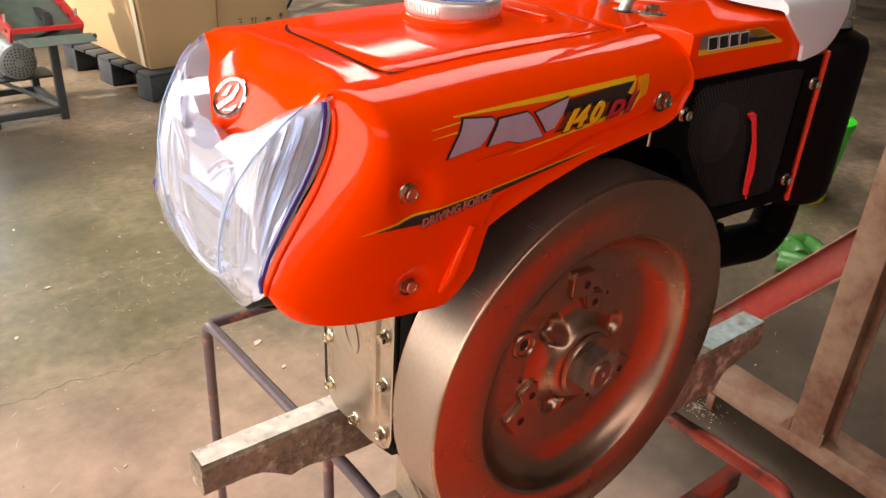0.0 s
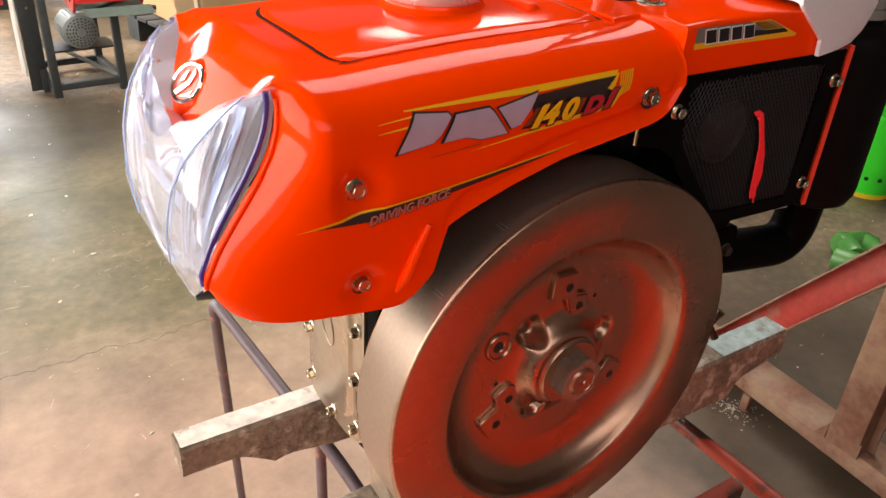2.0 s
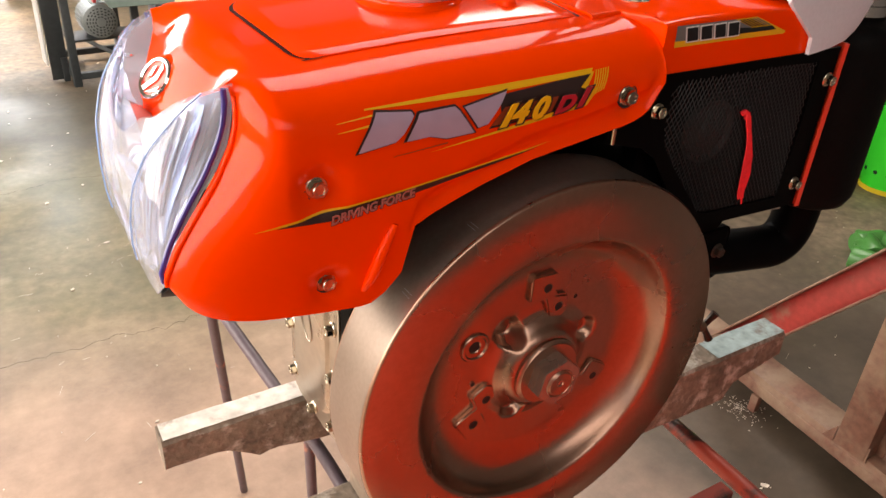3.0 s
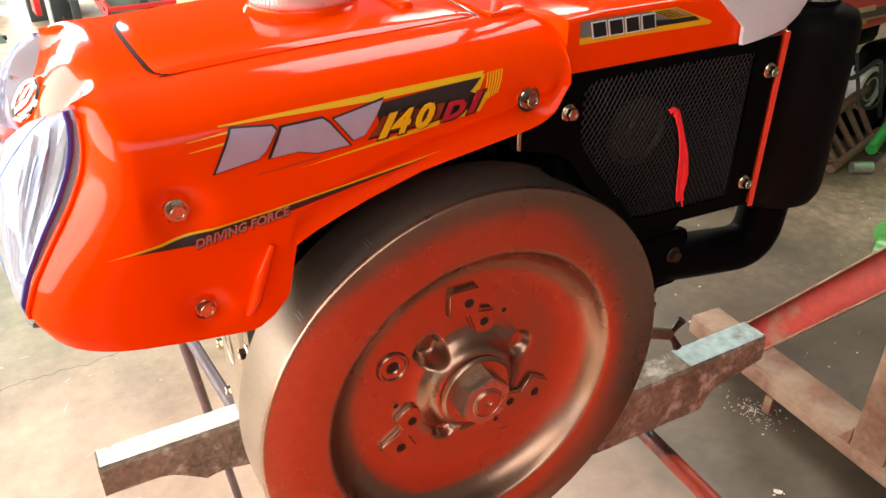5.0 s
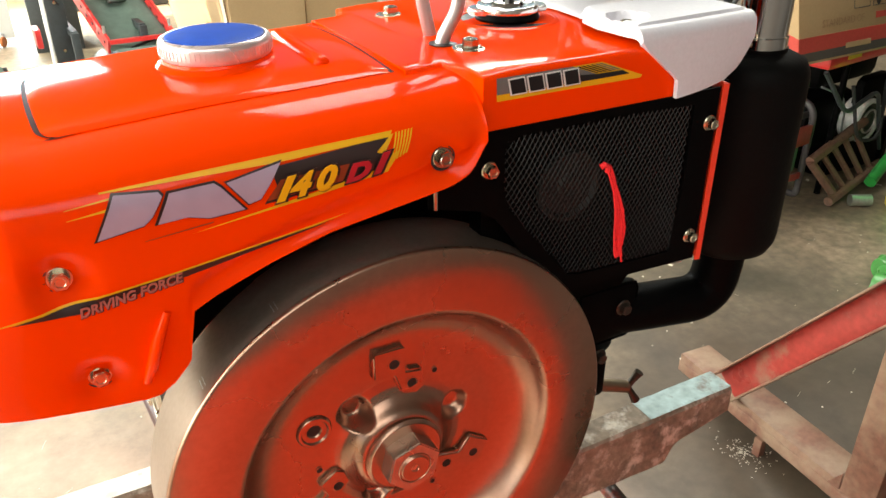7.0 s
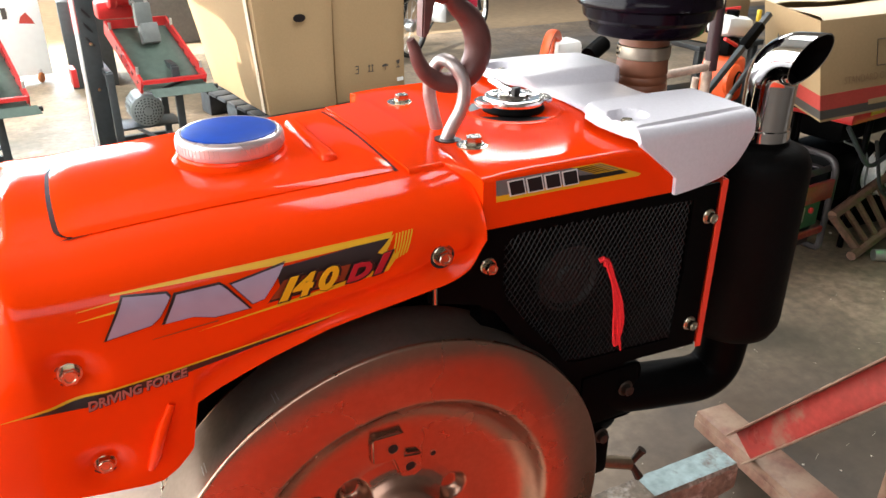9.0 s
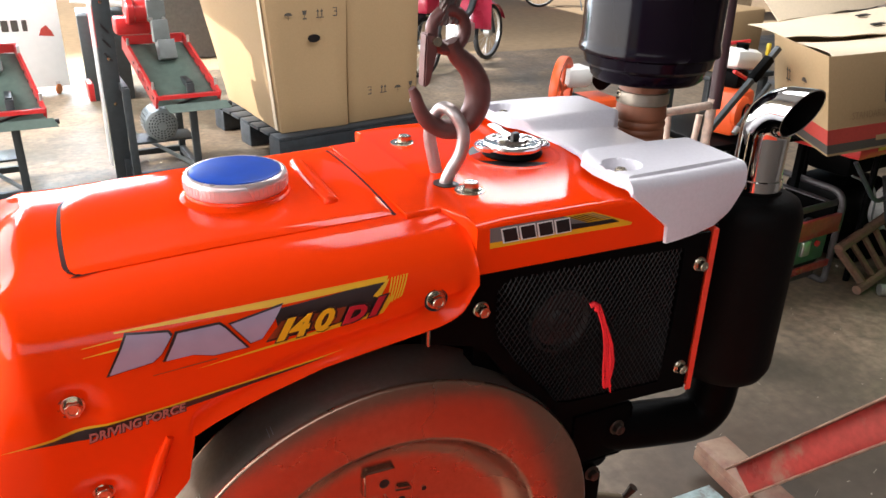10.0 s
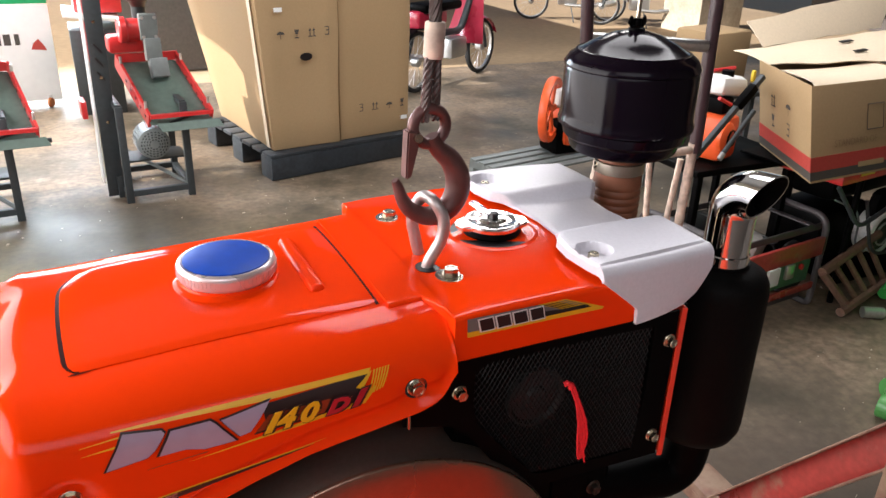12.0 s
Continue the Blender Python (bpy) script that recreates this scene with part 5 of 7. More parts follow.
# drain cock with wing handle
cock = part("drain_cock", tube([(0.86, 0.52, 0.868), (0.925, 0.503, 0.851)], 0.0085, 14), mat("dull_brass", (0.17, 0.13, 0.085), 0.45, 0.7, grain=60, vary=0.2, bump=0.04), engine, "dull brass drain cock with wing handle")
part("cock_body", box(0.028, 0.03, 0.060, (0.872, 0.515, 0.885), 0.006), BLACK, cock)
for sgn in (1, -1):
    part("cock_wing", tube([(0.925, 0.503, 0.851), (0.931, 0.500, 0.851 + sgn * 0.010), (0.937, 0.497, 0.851 + sgn * 0.022)], 0.004, 8, radii=[0.0050, 0.0045, 0.0062]), DARK_BOLT, cock)

# ---- air cleaner ----
AX, AY = 1.006, 0.661
cleaner = part("air_cleaner", lathe([(0.030, 1.353), (0.063, 1.354), (0.067, 1.358), (0.0695, 1.368), (0.0755, 1.373), (0.0780, 1.384), (0.0835, 1.387), (0.0840, 1.391), (0.0830, 1.394), (0.0815, 1.402), (0.0815, 1.452), (0.0800, 1.457), (0.0770, 1.458)], (AX, AY, 0), seg=72), GLOSS_BLACK, engine, "glossy black round air cleaner", angle=35)
part("cleaner_lid", lathe([(0.0800, 1.4565), (0.0822, 1.4580), (0.0822, 1.4610), (0.0765, 1.4705), (0.0705, 1.4745), (0.0690, 1.4766), (0.0668, 1.4762), (0.0640, 1.4768), (0.050, 1.486), (0.030, 1.4955), (0.012, 1.500), (0, 1.5005)], (AX, AY, 0), seg=72), GLOSS_BLACK, cleaner, "domed black lid")
part("wing_nut", lathe([(0.010, 1.499), (0.010, 1.503), (0.005, 1.505), (0.005, 1.514), (0, 1.515)], (AX, AY, 0), seg=16), BLACK, cleaner)
for sgn in (1, -1):
    part("nut_wing", box(0.012, 0.003, 0.010, (AX + sgn * 0.009, AY, 1.510), 0.001, (0, sgn * -35, 25)), BLACK, cleaner)
part("lid_stud", tube([(AX, AY, 1.512), (AX, AY, 1.545)], 0.0028, 10), BOLT, cleaner)
hp = [(0.0290, 1.354)]
for k in range(14):
    z = 1.312 - 0.0095 * k
    hp += [(0.0308, z), (0.0315, z - 0.003), (0.0308, z - 0.006), (0.0296, z - 0.0078)]
hose = part("intake_hose", lathe(hp, (AX, AY, 0), seg=40), HOSE, engine, "ribbed red-brown intake hose")
clampr = lathe([(0.0300, 1.324), (0.0320, 1.325), (0.0320, 1.339), (0.0300, 1.340)], (AX, AY, 0), seg=40)
part("hose_clamp", clampr, PLATE, hose, "steel hose clamp")
part("clamp_screw", lathe([(0, 0), (0.005, 0), (0.005, 0.014), (0, 0.014)], (AX - 0.030, AY + 0.012, 1.332), (90, 0, 40), 12), BOLT, hose)

# ---- things that hang on the engine ----
strands = bmesh.new()
random.seed(4)
for k in range(13):
    ox, tw = random.uniform(-0.0035, 0.0035), random.uniform(0, 6.28)
    pts = []
    for i in range(15):
        t = i / 14
        pts.append((0.7815 + 0.024 * t + 0.006 * math.sin(t * 3.3) + ox * (0.5 + 0.9 * t) + 0.0030 * t * math.sin(tw + t * 8), 0.4195 - 0.002 - abs(0.0018 * math.cos(tw + 5 * t)), 1.209 - 0.094 * t - random.uniform(0, 0.004) * t))
    put(strands, tube(pts, 0.0011, 6))
put(strands, tube([(0.7815, 0.4165, 1.203), (0.781, 0.4158, 1.2085), (0.7775, 0.4165, 1.2105), (0.774, 0.4175, 1.2088)], 0.0028, 8))
put(strands, tube([(0.800, 0.418, 1.13), (0.808, 0.417, 1.113), (0.8105, 0.417, 1.104)], 0.0010, 6))
single("thread_tassel", strands, TASSEL, "bright red thread tassel tied to the radiator screen", "tassel")

# ---- crane hook ----
crane = thing("crane_hook", "dark red-brown forged crane hook with latch on a wire rope", "hook")
HY = 0.541
hook_pts = [(0.683, 1.432), (0.690, 1.420), (0.703, 1.408), (0.7115, 1.392), (0.7125, 1.375), (0.705, 1.360), (0.692, 1.3525), (0.676, 1.3535), (0.662, 1.362), (0.654, 1.374), (0.650, 1.386), (0.6465, 1.393)]
hr = [0.0075, 0.0085, 0.0105, 0.0120, 0.0124, 0.0116, 0.0102, 0.0088, 0.0075, 0.0064, 0.0052, 0.0036]
smooth = []
for i in range(len(hook_pts) - 1):
    p0, p1, p2, p3 = [Vector(hook_pts[min(max(i + q, 0), len(hook_pts) - 1)]) for q in (-1, 0, 1, 2)]
    for k in range(4):
        t = k / 4
        v = 0.5 * ((2 * p1) + (p2 - p0) * t + (2 * p0 - 5 * p1 + 4 * p2 - p3) * t * t + (3 * p1 - p0 - 3 * p2 + p3) * t ** 3)
        smooth.append((v, lerp(hr[i], hr[i + 1], t)))
smooth.append((Vector(hook_pts[-1]), hr[-1]))
hk = tube([(v.x, HY, v.y) for v, r in smooth], 0.01, 16, radii=[r for v, r in smooth])
part("hook_body", hk, HOOK, crane, "forged hook body")
eye = [(0.681 + 0.0165 * math.cos(2 * math.pi * k / 32), HY, 1.4420 + 0.0165 * math.sin(2 * math.pi * k / 32)) for k in range(32)]
part("hook_eye", tube(eye, 0.0056, 14, closed=True), HOOK, crane)
latch = part("safety_latch", prism([(0.657, 1.441), (0.667, 1.440), (0.668, 1.425), (0.661, 1.396), (0.655, 1.394), (0.656, 1.42)], 0.014, Matrix(((1, 0, 0, 0), (0, 0, -1, HY + 0.007), (0, 1, 0, 0), (0, 0, 0, 1))), 0.0015), HOOK, crane, "sprung safety latch")
part("latch_pin", tube([(0.666, HY - 0.011, 1.434), (0.666, HY + 0.011, 1.434)], 0.0042, 12), BOLT, latch)
# rope: two legs laid of twisted strands down to the eye, pressed sleeve above
rope = bmesh.new()
for leg in (-1, 1):
    for s in range(5):
        pts = []
        for i in range(41):
            t = i / 40
            z = 1.447 + 0.063 * t
            cx = 0.681 + leg * 0.0062 * (1 - 0.35 * t) + 0.002 * t
            a = 2 * math.pi * (s / 5 + z / 0.035)
            pts.append((cx + 0.0028 * math.cos(a), HY + leg * 0.0015 + 0.0028 * math.sin(a), z))
        put(rope, tube(pts, 0.0022, 6))
part("rope_loop", rope, WIRE, crane, "twisted wire rope loop")
part("rope_sleeve", lathe([(0, 0), (0.0085, 0), (0.0095, 0.002), (0.0095, 0.030), (0.0085, 0.032), (0, 0.032)], (0.683, HY, 1.504), (0, 3, 0), 20), TAPE, crane, "pressed pale rope sleeve")
rope2 = bmesh.new()
for s in range(6):
    pts = []
    for i in range(301):
        z = 1.534 + 2.85 * i / 300
        a = 2 * math.pi * (s / 6 + z / 0.06)
        pts.append((0.684 + 0.0038 * math.cos(a), HY + 0.0038 * math.sin(a), z))
    put(rope2, tube(pts, 0.0026, 5))
part("rope", rope2, WIRE, crane, "twisted wire rope")

# ---- timber beams ----
random.seed(7)


def beam(x0, x1, y0, y1, profile, name, label, paint=None):
    """A sawn beam: (x, underside) profile under a top at z, with rough faces and worn edges."""
    zt = profile["top"]
    bm = bmesh.new()
    xs = [lerp(x0, x1, k / 60) for k in range(61)]
    rows = []
    for i, x in enumerate(xs):
        zl = table(x, profile["low"])
        j = [0.0012 * noise.noise(Vector((x * 40, q * 3.1, 0.5))) for q in range(12)]
        r = 0.004
        rows.append([(x, y0 + j[0], zl + r), (x, y0 + j[1], lerp(zl, zt, 0.35)), (x, y0 + j[2], lerp(zl, zt, 0.7)), (x, y0 + j[3] * 1.5, zt - r), (x, y0 + r, zt + j[4]), (x, lerp(y0, y1, 0.4), zt + j[5]), (x, lerp(y0, y1, 0.7), zt + j[6]),
                     (x, y1 - r, zt + j[7]), (x, y1 + j[8], zt - r), (x, y1 + j[9], zl + r), (x, y1 - r, zl), (x, y0 + r, zl + j[10])])
    bm = sheet(rows, closed=True)
    bm.verts.ensure_lookup_table()
    n = 12
    bm.faces.new(bm.verts[:n])
    bm.faces.new(bm.verts[-n:])
    bmesh.ops.recalc_face_normals(bm, faces=bm.faces[:])
    return single(name, bm, TIMBER, label, "beam", "beams under the engine", angle=30)


far_beam = beam(0.236, 0.98, 0.668, 0.705, {"top": 0.802, "low": [(0.236, 0.758), (0.305, 0.757), (0.33, 0.742), (0.348, 0.729), (0.366, 0.733), (0.40, 0.727), (0.44, 0.721), (0.98, 0.715)]}, "timber_beam", "grey weathered timber beam with a stepped underside")
near_beam = beam(0.36, 1.110, 0.4885, 0.533, {"top": 0.788, "low": [(0.36, 0.712), (0.997, 0.697), (1.000, 0.700), (1.012, 0.726), (1.10, 0.742), (1.11, 0.744)]}, "timber_beam", "grey timber beam with pale blue paint on its end")
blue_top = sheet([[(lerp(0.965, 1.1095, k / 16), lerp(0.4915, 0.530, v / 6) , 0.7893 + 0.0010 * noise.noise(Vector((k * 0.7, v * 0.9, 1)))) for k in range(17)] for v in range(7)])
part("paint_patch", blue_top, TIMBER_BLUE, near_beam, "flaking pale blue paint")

# flaking whitewash, made paler to carry the light on the beam's top
lit_top = sheet([[(lerp(0.2385, 0.46, k / 24), lerp(0.6715, 0.7020, v / 6), 0.8033 + 0.0010 * noise.noise(Vector((k * 0.7, v * 0.9, 3)))) for k in range(25)] for v in range(7)])
part("lit_whitewash_patch", lit_top, mat("lit_flaking_whitewash", (0.70, 0.63, 0.57), 0.85, grain=70, vary=0.3, bump=0.3, stains=18, spots=((0.24, 0.18, 0.14), 24, 0.56, 0.70)), far_beam, "flaking whitewash on the upper face, paled as if lit")

# ---- tubular stand that carries the beams ----
stand = thing("pipe_stand", "welded tubular steel stand with chipped dark and orange paint", "stand")
R = 0.0088
PIPE_RED = mat("chipped_red_pipe_paint", (0.030, 0.022, 0.020), 0.4, grain=60, vary=0.3, bump=0.08, stains=9, spots=((0.36, 0.045, 0.025), 8, 0.47, 0.55))
loopL = bend([(0.475, 1.29, 0.0), (0.387, 1.030, 0.752), (0.430, 0.660, 0.700), (0.440, 0.330, 0.664), (0.430, 0.16, 0.0)], 0.035, 8)
part("hoop", tube(loopL, R, 16), PIPE_PAINT, stand)
loopR = bend([(1.03, 1.29, 0.0), (1.005, 0.98, 0.570), (0.958, 0.638, 0.635), (0.888, 0.354, 0.702), (0.870, 0.285, 0.716), (0.875, 0.20, 0.0)], 0.05, 8)
part("hoop", tube(loopR, 0.0115, 16), PIPE_RED, stand, "dark pipe with chipped red paint")
part("cross_pipe", tube([(0.392, 1.020, 0.750), (0.925, 1.020, 0.742)], R, 14), PIPE_PAINT, stand)
part("cross_bar", box(0.42, 0.022, 0.030, (0.655, 0.362, 0.692), 0.002), PIPE_RED, stand, "angle-iron cross bar")
part("brace_post", tube([(0.437, 0.735, 0.705), (0.455, 0.76, 0.0)], R * 0.9, 14), PIPE_PAINT, stand)

# ---- red steel frame standing on the floor ----
rack_frame = thing("red_steel_frame", "worn red-oxide steel frame with diagonal channel brace", "frame")


def channel(p, q, width, depth, thick, facing, material_web, material_fl, names, parent):
    """A rolled channel from p to q; its open side looks along facing."""
    p, q, f = Vector(p), Vector(q), Vector(facing).normalized()
    d = (q - p).normalized()
    w = d.cross(f).normalized()
    f = w.cross(d).normalized()
    L = (q - p).length
    m = Matrix((w, f, d)).transposed().to_4x4()
    m.translation = p
    web = box(width, thick, L, (0, -depth + thick / 2, L / 2), 0.0015)
    web.transform(m)
    part(names[0], web, material_web, parent)
    for s in (-1, 1):
        fl = box(thick, depth, L, (s * (width / 2 + 0.0005), -depth / 2, L / 2), 0.002)
        fl.transform(m)
        part(names[1], fl, material_fl, parent)


channel((1.800, 1.046, 0.130), (1.800, 0.620, 0.695), 0.080, 0.045, 0.006, (-1, 0, 0), RED_WEB, RUSTY_RED, ("brace_web", "brace_flange"), rack_frame)
part("post", box(0.055, 0.082, 2.3, (1.826, 0.617, 1.255), 0.003), RUSTY_RED, rack_frame, "pinkish worn red post")
part("post_lip", box(0.006, 0.030, 2.3, (1.851, 0.572, 1.255), 0.002), RUSTY_RED, rack_frame)
part("base_channel", box(0.105, 1.15, 0.056, (1.866, 0.660, 0.084), 0.004, (0, 0, -4)), RUSTY_RED, rack_frame, "rusty floor channel")
part("base_lip", box(0.008, 1.15, 0.034, (1.816, 0.664, 0.071), 0.002, (0, 0, -4)), RUSTY_RED, rack_frame)
for y in (0.20, 0.905):
    part("base_foot", box(0.022, 0.024, 0.056, (1.830 + 0.03 * (0.9 - y), y, 0.028), 0.002), RUSTY_RED, rack_frame)
for y in (0.572, 0.662):
    part("gusset", prism([(0, 0), (0.03, 0), (0, 0.05)], 0.005, pose(1.80, y, 0.104, 90, 0, 90)), RUSTY_RED, rack_frame)

# ---- cartons on a black plastic pallet ----


def at(x, y, z, yaw):
    return pose(x, y, z, 0, 0, yaw)


def pallet():
    t = thing("plastic_pallet", "black plastic pallet under the tall cartons", "pallet")
    m = at(1.440, 4.515, 0, 12)
    W, D = 1.09, 1.05
    for k in range(7):
        b = box(W, 0.13, 0.022, (W / 2, 0.065 + k * (D - 0.13) / 6, 0.158), 0.004)
        b.transform(m)
        part("deck_board", b, PALLET_BLACK, t)
    for i in range(3):
        for j in range(3):
            b = box(0.15, 0.16, 0.148, (0.075 + i * (W - 0.15) / 2, 0.08 + j * (D - 0.16) / 2, 0.074), 0.012)
            b.transform(m)
            part("foot_block", b, PALLET_BLACK, t)
    b = box(W, 0.018, 0.140, (W / 2, 0.006, 0.076), 0.006)
    b.transform(m)
    part("front_skirt", b, PALLET_BLACK, t)
    return t


pallet()


def pictogram(kind, u, v, s):
    """Handling marks as flat shapes: list of polygons."""
    if kind == "umbrella":
        return [[(u + s * math.cos(math.pi * k / 10), v + s * 0.7 * math.sin(math.pi * k / 10)) for k in range(11)], [(u - 0.06 * s, v), (u + 0.06 * s, v), (u + 0.06 * s, v - s), (u - 0.06 * s, v - s)]]
    if kind == "glass":
        return [[(u - 0.6 * s, v + s), (u + 0.6 * s, v + s), (u + 0.35 * s, v), (u - 0.35 * s, v)], [(u - 0.08 * s, v), (u + 0.08 * s, v), (u + 0.08 * s, v - 0.7 * s), (u - 0.08 * s, v - 0.7 * s)], [(u - 0.5 * s, v - 0.7 * s), (u + 0.5 * s, v - 0.7 * s), (u + 0.5 * s, v - s), (u - 0.5 * s, v - s)]]
    if kind == "arrows":
        r = [[(u - s, v - s), (u + s, v - s), (u + s, v - 0.8 * s), (u - s, v - 0.8 * s)]]
        for q in (-0.5, 0.5):
            r += [[(u + q * s - 0.12 * s, v - 0.8 * s), (u + q * s + 0.12 * s, v - 0.8 * s), (u + q * s + 0.12 * s, v + 0.5 * s), (u + q * s - 0.12 * s, v + 0.5 * s)], [(u + q * s - 0.4 * s, v + 0.4 * s), (u + q * s + 0.4 * s, v + 0.4 * s), (u + q * s, v + s)]]
        return r
    return [[(u - 0.5 * s, v - s), (u + 0.5 * s, v - s), (u + 0.5 * s, v - 0.75 * s), (u - 0.5 * s, v - 0.75 * s)], [(u - 0.2 * s, v), (u + 0.5 * s, v), (u + 0.5 * s, v + 0.25 * s), (u - 0.2 * s, v + 0.25 * s)], [(u - 0.5 * s, v + 0.8 * s), (u + 0.5 * s, v + 0.8 * s), (u + 0.5 * s, v + s), (u - 0.5 * s, v + s)], [(u + 0.4 * s, v - s), (u + 0.6 * s, v - s), (u + 0.6 * s, v + s), (u + 0.4 * s, v + s)]]


def flat_polys(polys, m, lift=0.002):
    bm = bmesh.new()
    for p in polys:
        f = bm.faces.new([bm.verts.new((x, -lift, z)) for x, z in p])
        if f.normal.y > 0:
            f.normal_flip()
    bm.normal_update()
    bm.transform(m)
    return bm


def carton(label, m, w, d, h, marks, hole=None, sticker=(0.07, 0.86), slump=0.0):
    t = thing("cardboard_carton", label, "carton", "tall cartons on the pallet")
    b = box(w, d, h, (w / 2, d / 2, h / 2), 0.008)
    bmesh.ops.subdivide_edges(b, edges=[e for e in b.edges if e.calc_length() > 0.2], cuts=5, use_grid_fill=True)
    for v in b.verts:
        v.co += Vector((noise.noise(v.co * 2.1), noise.noise(v.co * 2.3 + Vector((5, 0, 0))), 0)) * 0.010
        v.co.x -= slump * max(0.0, 1 - v.co.x / w) * (0.36 + 0.64 * v.co.y / d) * v.co.z / h       # the full carton bulges to one side
    b.transform(m)
    part("carton_body", b, CARD, t)
    if marks:
        for kind, u, v in marks:
            part("handling_mark", flat_polys(pictogram(kind, u, v, 0.026), m, 0.012), PRINT, t, smooth=False)
    u, v = sticker
    part("sticker", flat_polys([[(u - 0.026, v - 0.013), (u + 0.026, v - 0.013), (u + 0.026, v + 0.013), (u - 0.026, v + 0.013)]], m, 0.013), WHITE, t, smooth=False)
    tp = flat_polys([[(w / 2 - 0.03, h - 0.10), (w / 2 + 0.03, h - 0.10), (w / 2 + 0.03, h - 0.01), (w / 2 - 0.03, h - 0.01)]], m, 0.0125)
    part("sealing_tape", tp, CARD_TAPE_LIT, t, smooth=False)
    if hole:
        part("hand_hole", flat_polys([[(hole[0] + 0.042 * math.cos(2 * math.pi * k / 16) * (1 if abs(math.cos(2 * math.pi * k / 16)) > 0.5 else 1.1), hole[1] + 0.024 * math.sin(2 * math.pi * k / 16)) for k in range(16)]], m, 0.013), INK_BLACK, t)
    tape = box(0.003, 0.05, h * 0.98, (-0.010, 0.06, h / 2), 0)
    for v in tape.verts:
        v.co.x -= slump * 0.40 * v.co.z / h
    tape.transform(m)
    part("corner_strip", tape, CARD_TAPE_LIT, t)
    return t


carton("tall brown cardboard carton with handling marks on a black pallet", at(1.482, 4.606, 0.170, 8), 0.466, 1.00, 1.16, [("umbrella", 0.080, 0.715), ("glass", 0.185, 0.715), ("arrows", 0.285, 0.720), ("three", 0.385, 0.725)], (0.240, 0.575), slump=0.24)
carton("tall brown cardboard carton standing upside down on a black pallet", at(1.953, 4.695, 0.170, 12), 0.550, 0.98, 1.15, [("three", 0.155, 0.205), ("arrows", 0.265, 0.205), ("umbrella", 0.380, 0.200), ("glass", 0.485, 0.205)], None, (0.50, 0.10))

# ---- rice-mill machines ----


def motor_parts(t, m):
    """An electric motor with a slotted round fan cover looking along -y."""
    body = lathe([(0, 0.0), (0.062, 0.0), (0.085, 0.02), (0.085, 0.19), (0.07, 0.20), (0, 0.20)], seg=32)
    body.transform(m @ pose(0, 0.0, 0, -90, 0, 0))
    mot = part("motor_body", body, DARK_GREY if t.get("dark") else MACHINE_GREY, t)
    fan = lathe([(0, 0.016), (0.030, 0.018), (0.070, 0.014), (0.088, 0.002), (0.092, -0.03), (0.088, -0.03)], seg=36)
    fan.transform(m @ pose(0, 0, 0, 90, 0, 0))
    fc = part("fan_cover", fan, MACHINE_GREY, mot, "pale grey slotted fan cover")
    slots = bmesh.new()
    for r, n in ((0.028, 10), (0.042, 14), (0.056, 18), (0.070, 22)):
        for k in range(n):
            a = 2 * math.pi * k / n
            s = box(0.0105, 0.006, 0.002, (r * math.cos(a), r * math.sin(a), 0.0175 - max(0, r - 0.03) * 0.10), 0, (0, 0, math.degrees(a) + 90))
            put(slots, s)
    slots.transform(m @ pose(0, 0, 0, 90, 0, 0))
    part("fan_slot", slots, INK_BLACK, fc)
    fins = bmesh.new()
    for k in range(24):
        a = 2 * math.pi * k / 24
        put(fins, box(0.012, 0.003, 0.14, (0.088 * math.cos(a), 0.088 * math.sin(a), 0.10), 0, (0, 0, math.degrees(a))))
    fins.transform(m @ pose(0, 0, 0, -90, 0, 0))
    part("cooling_fins", fins, MACHINE_GREY, mot)


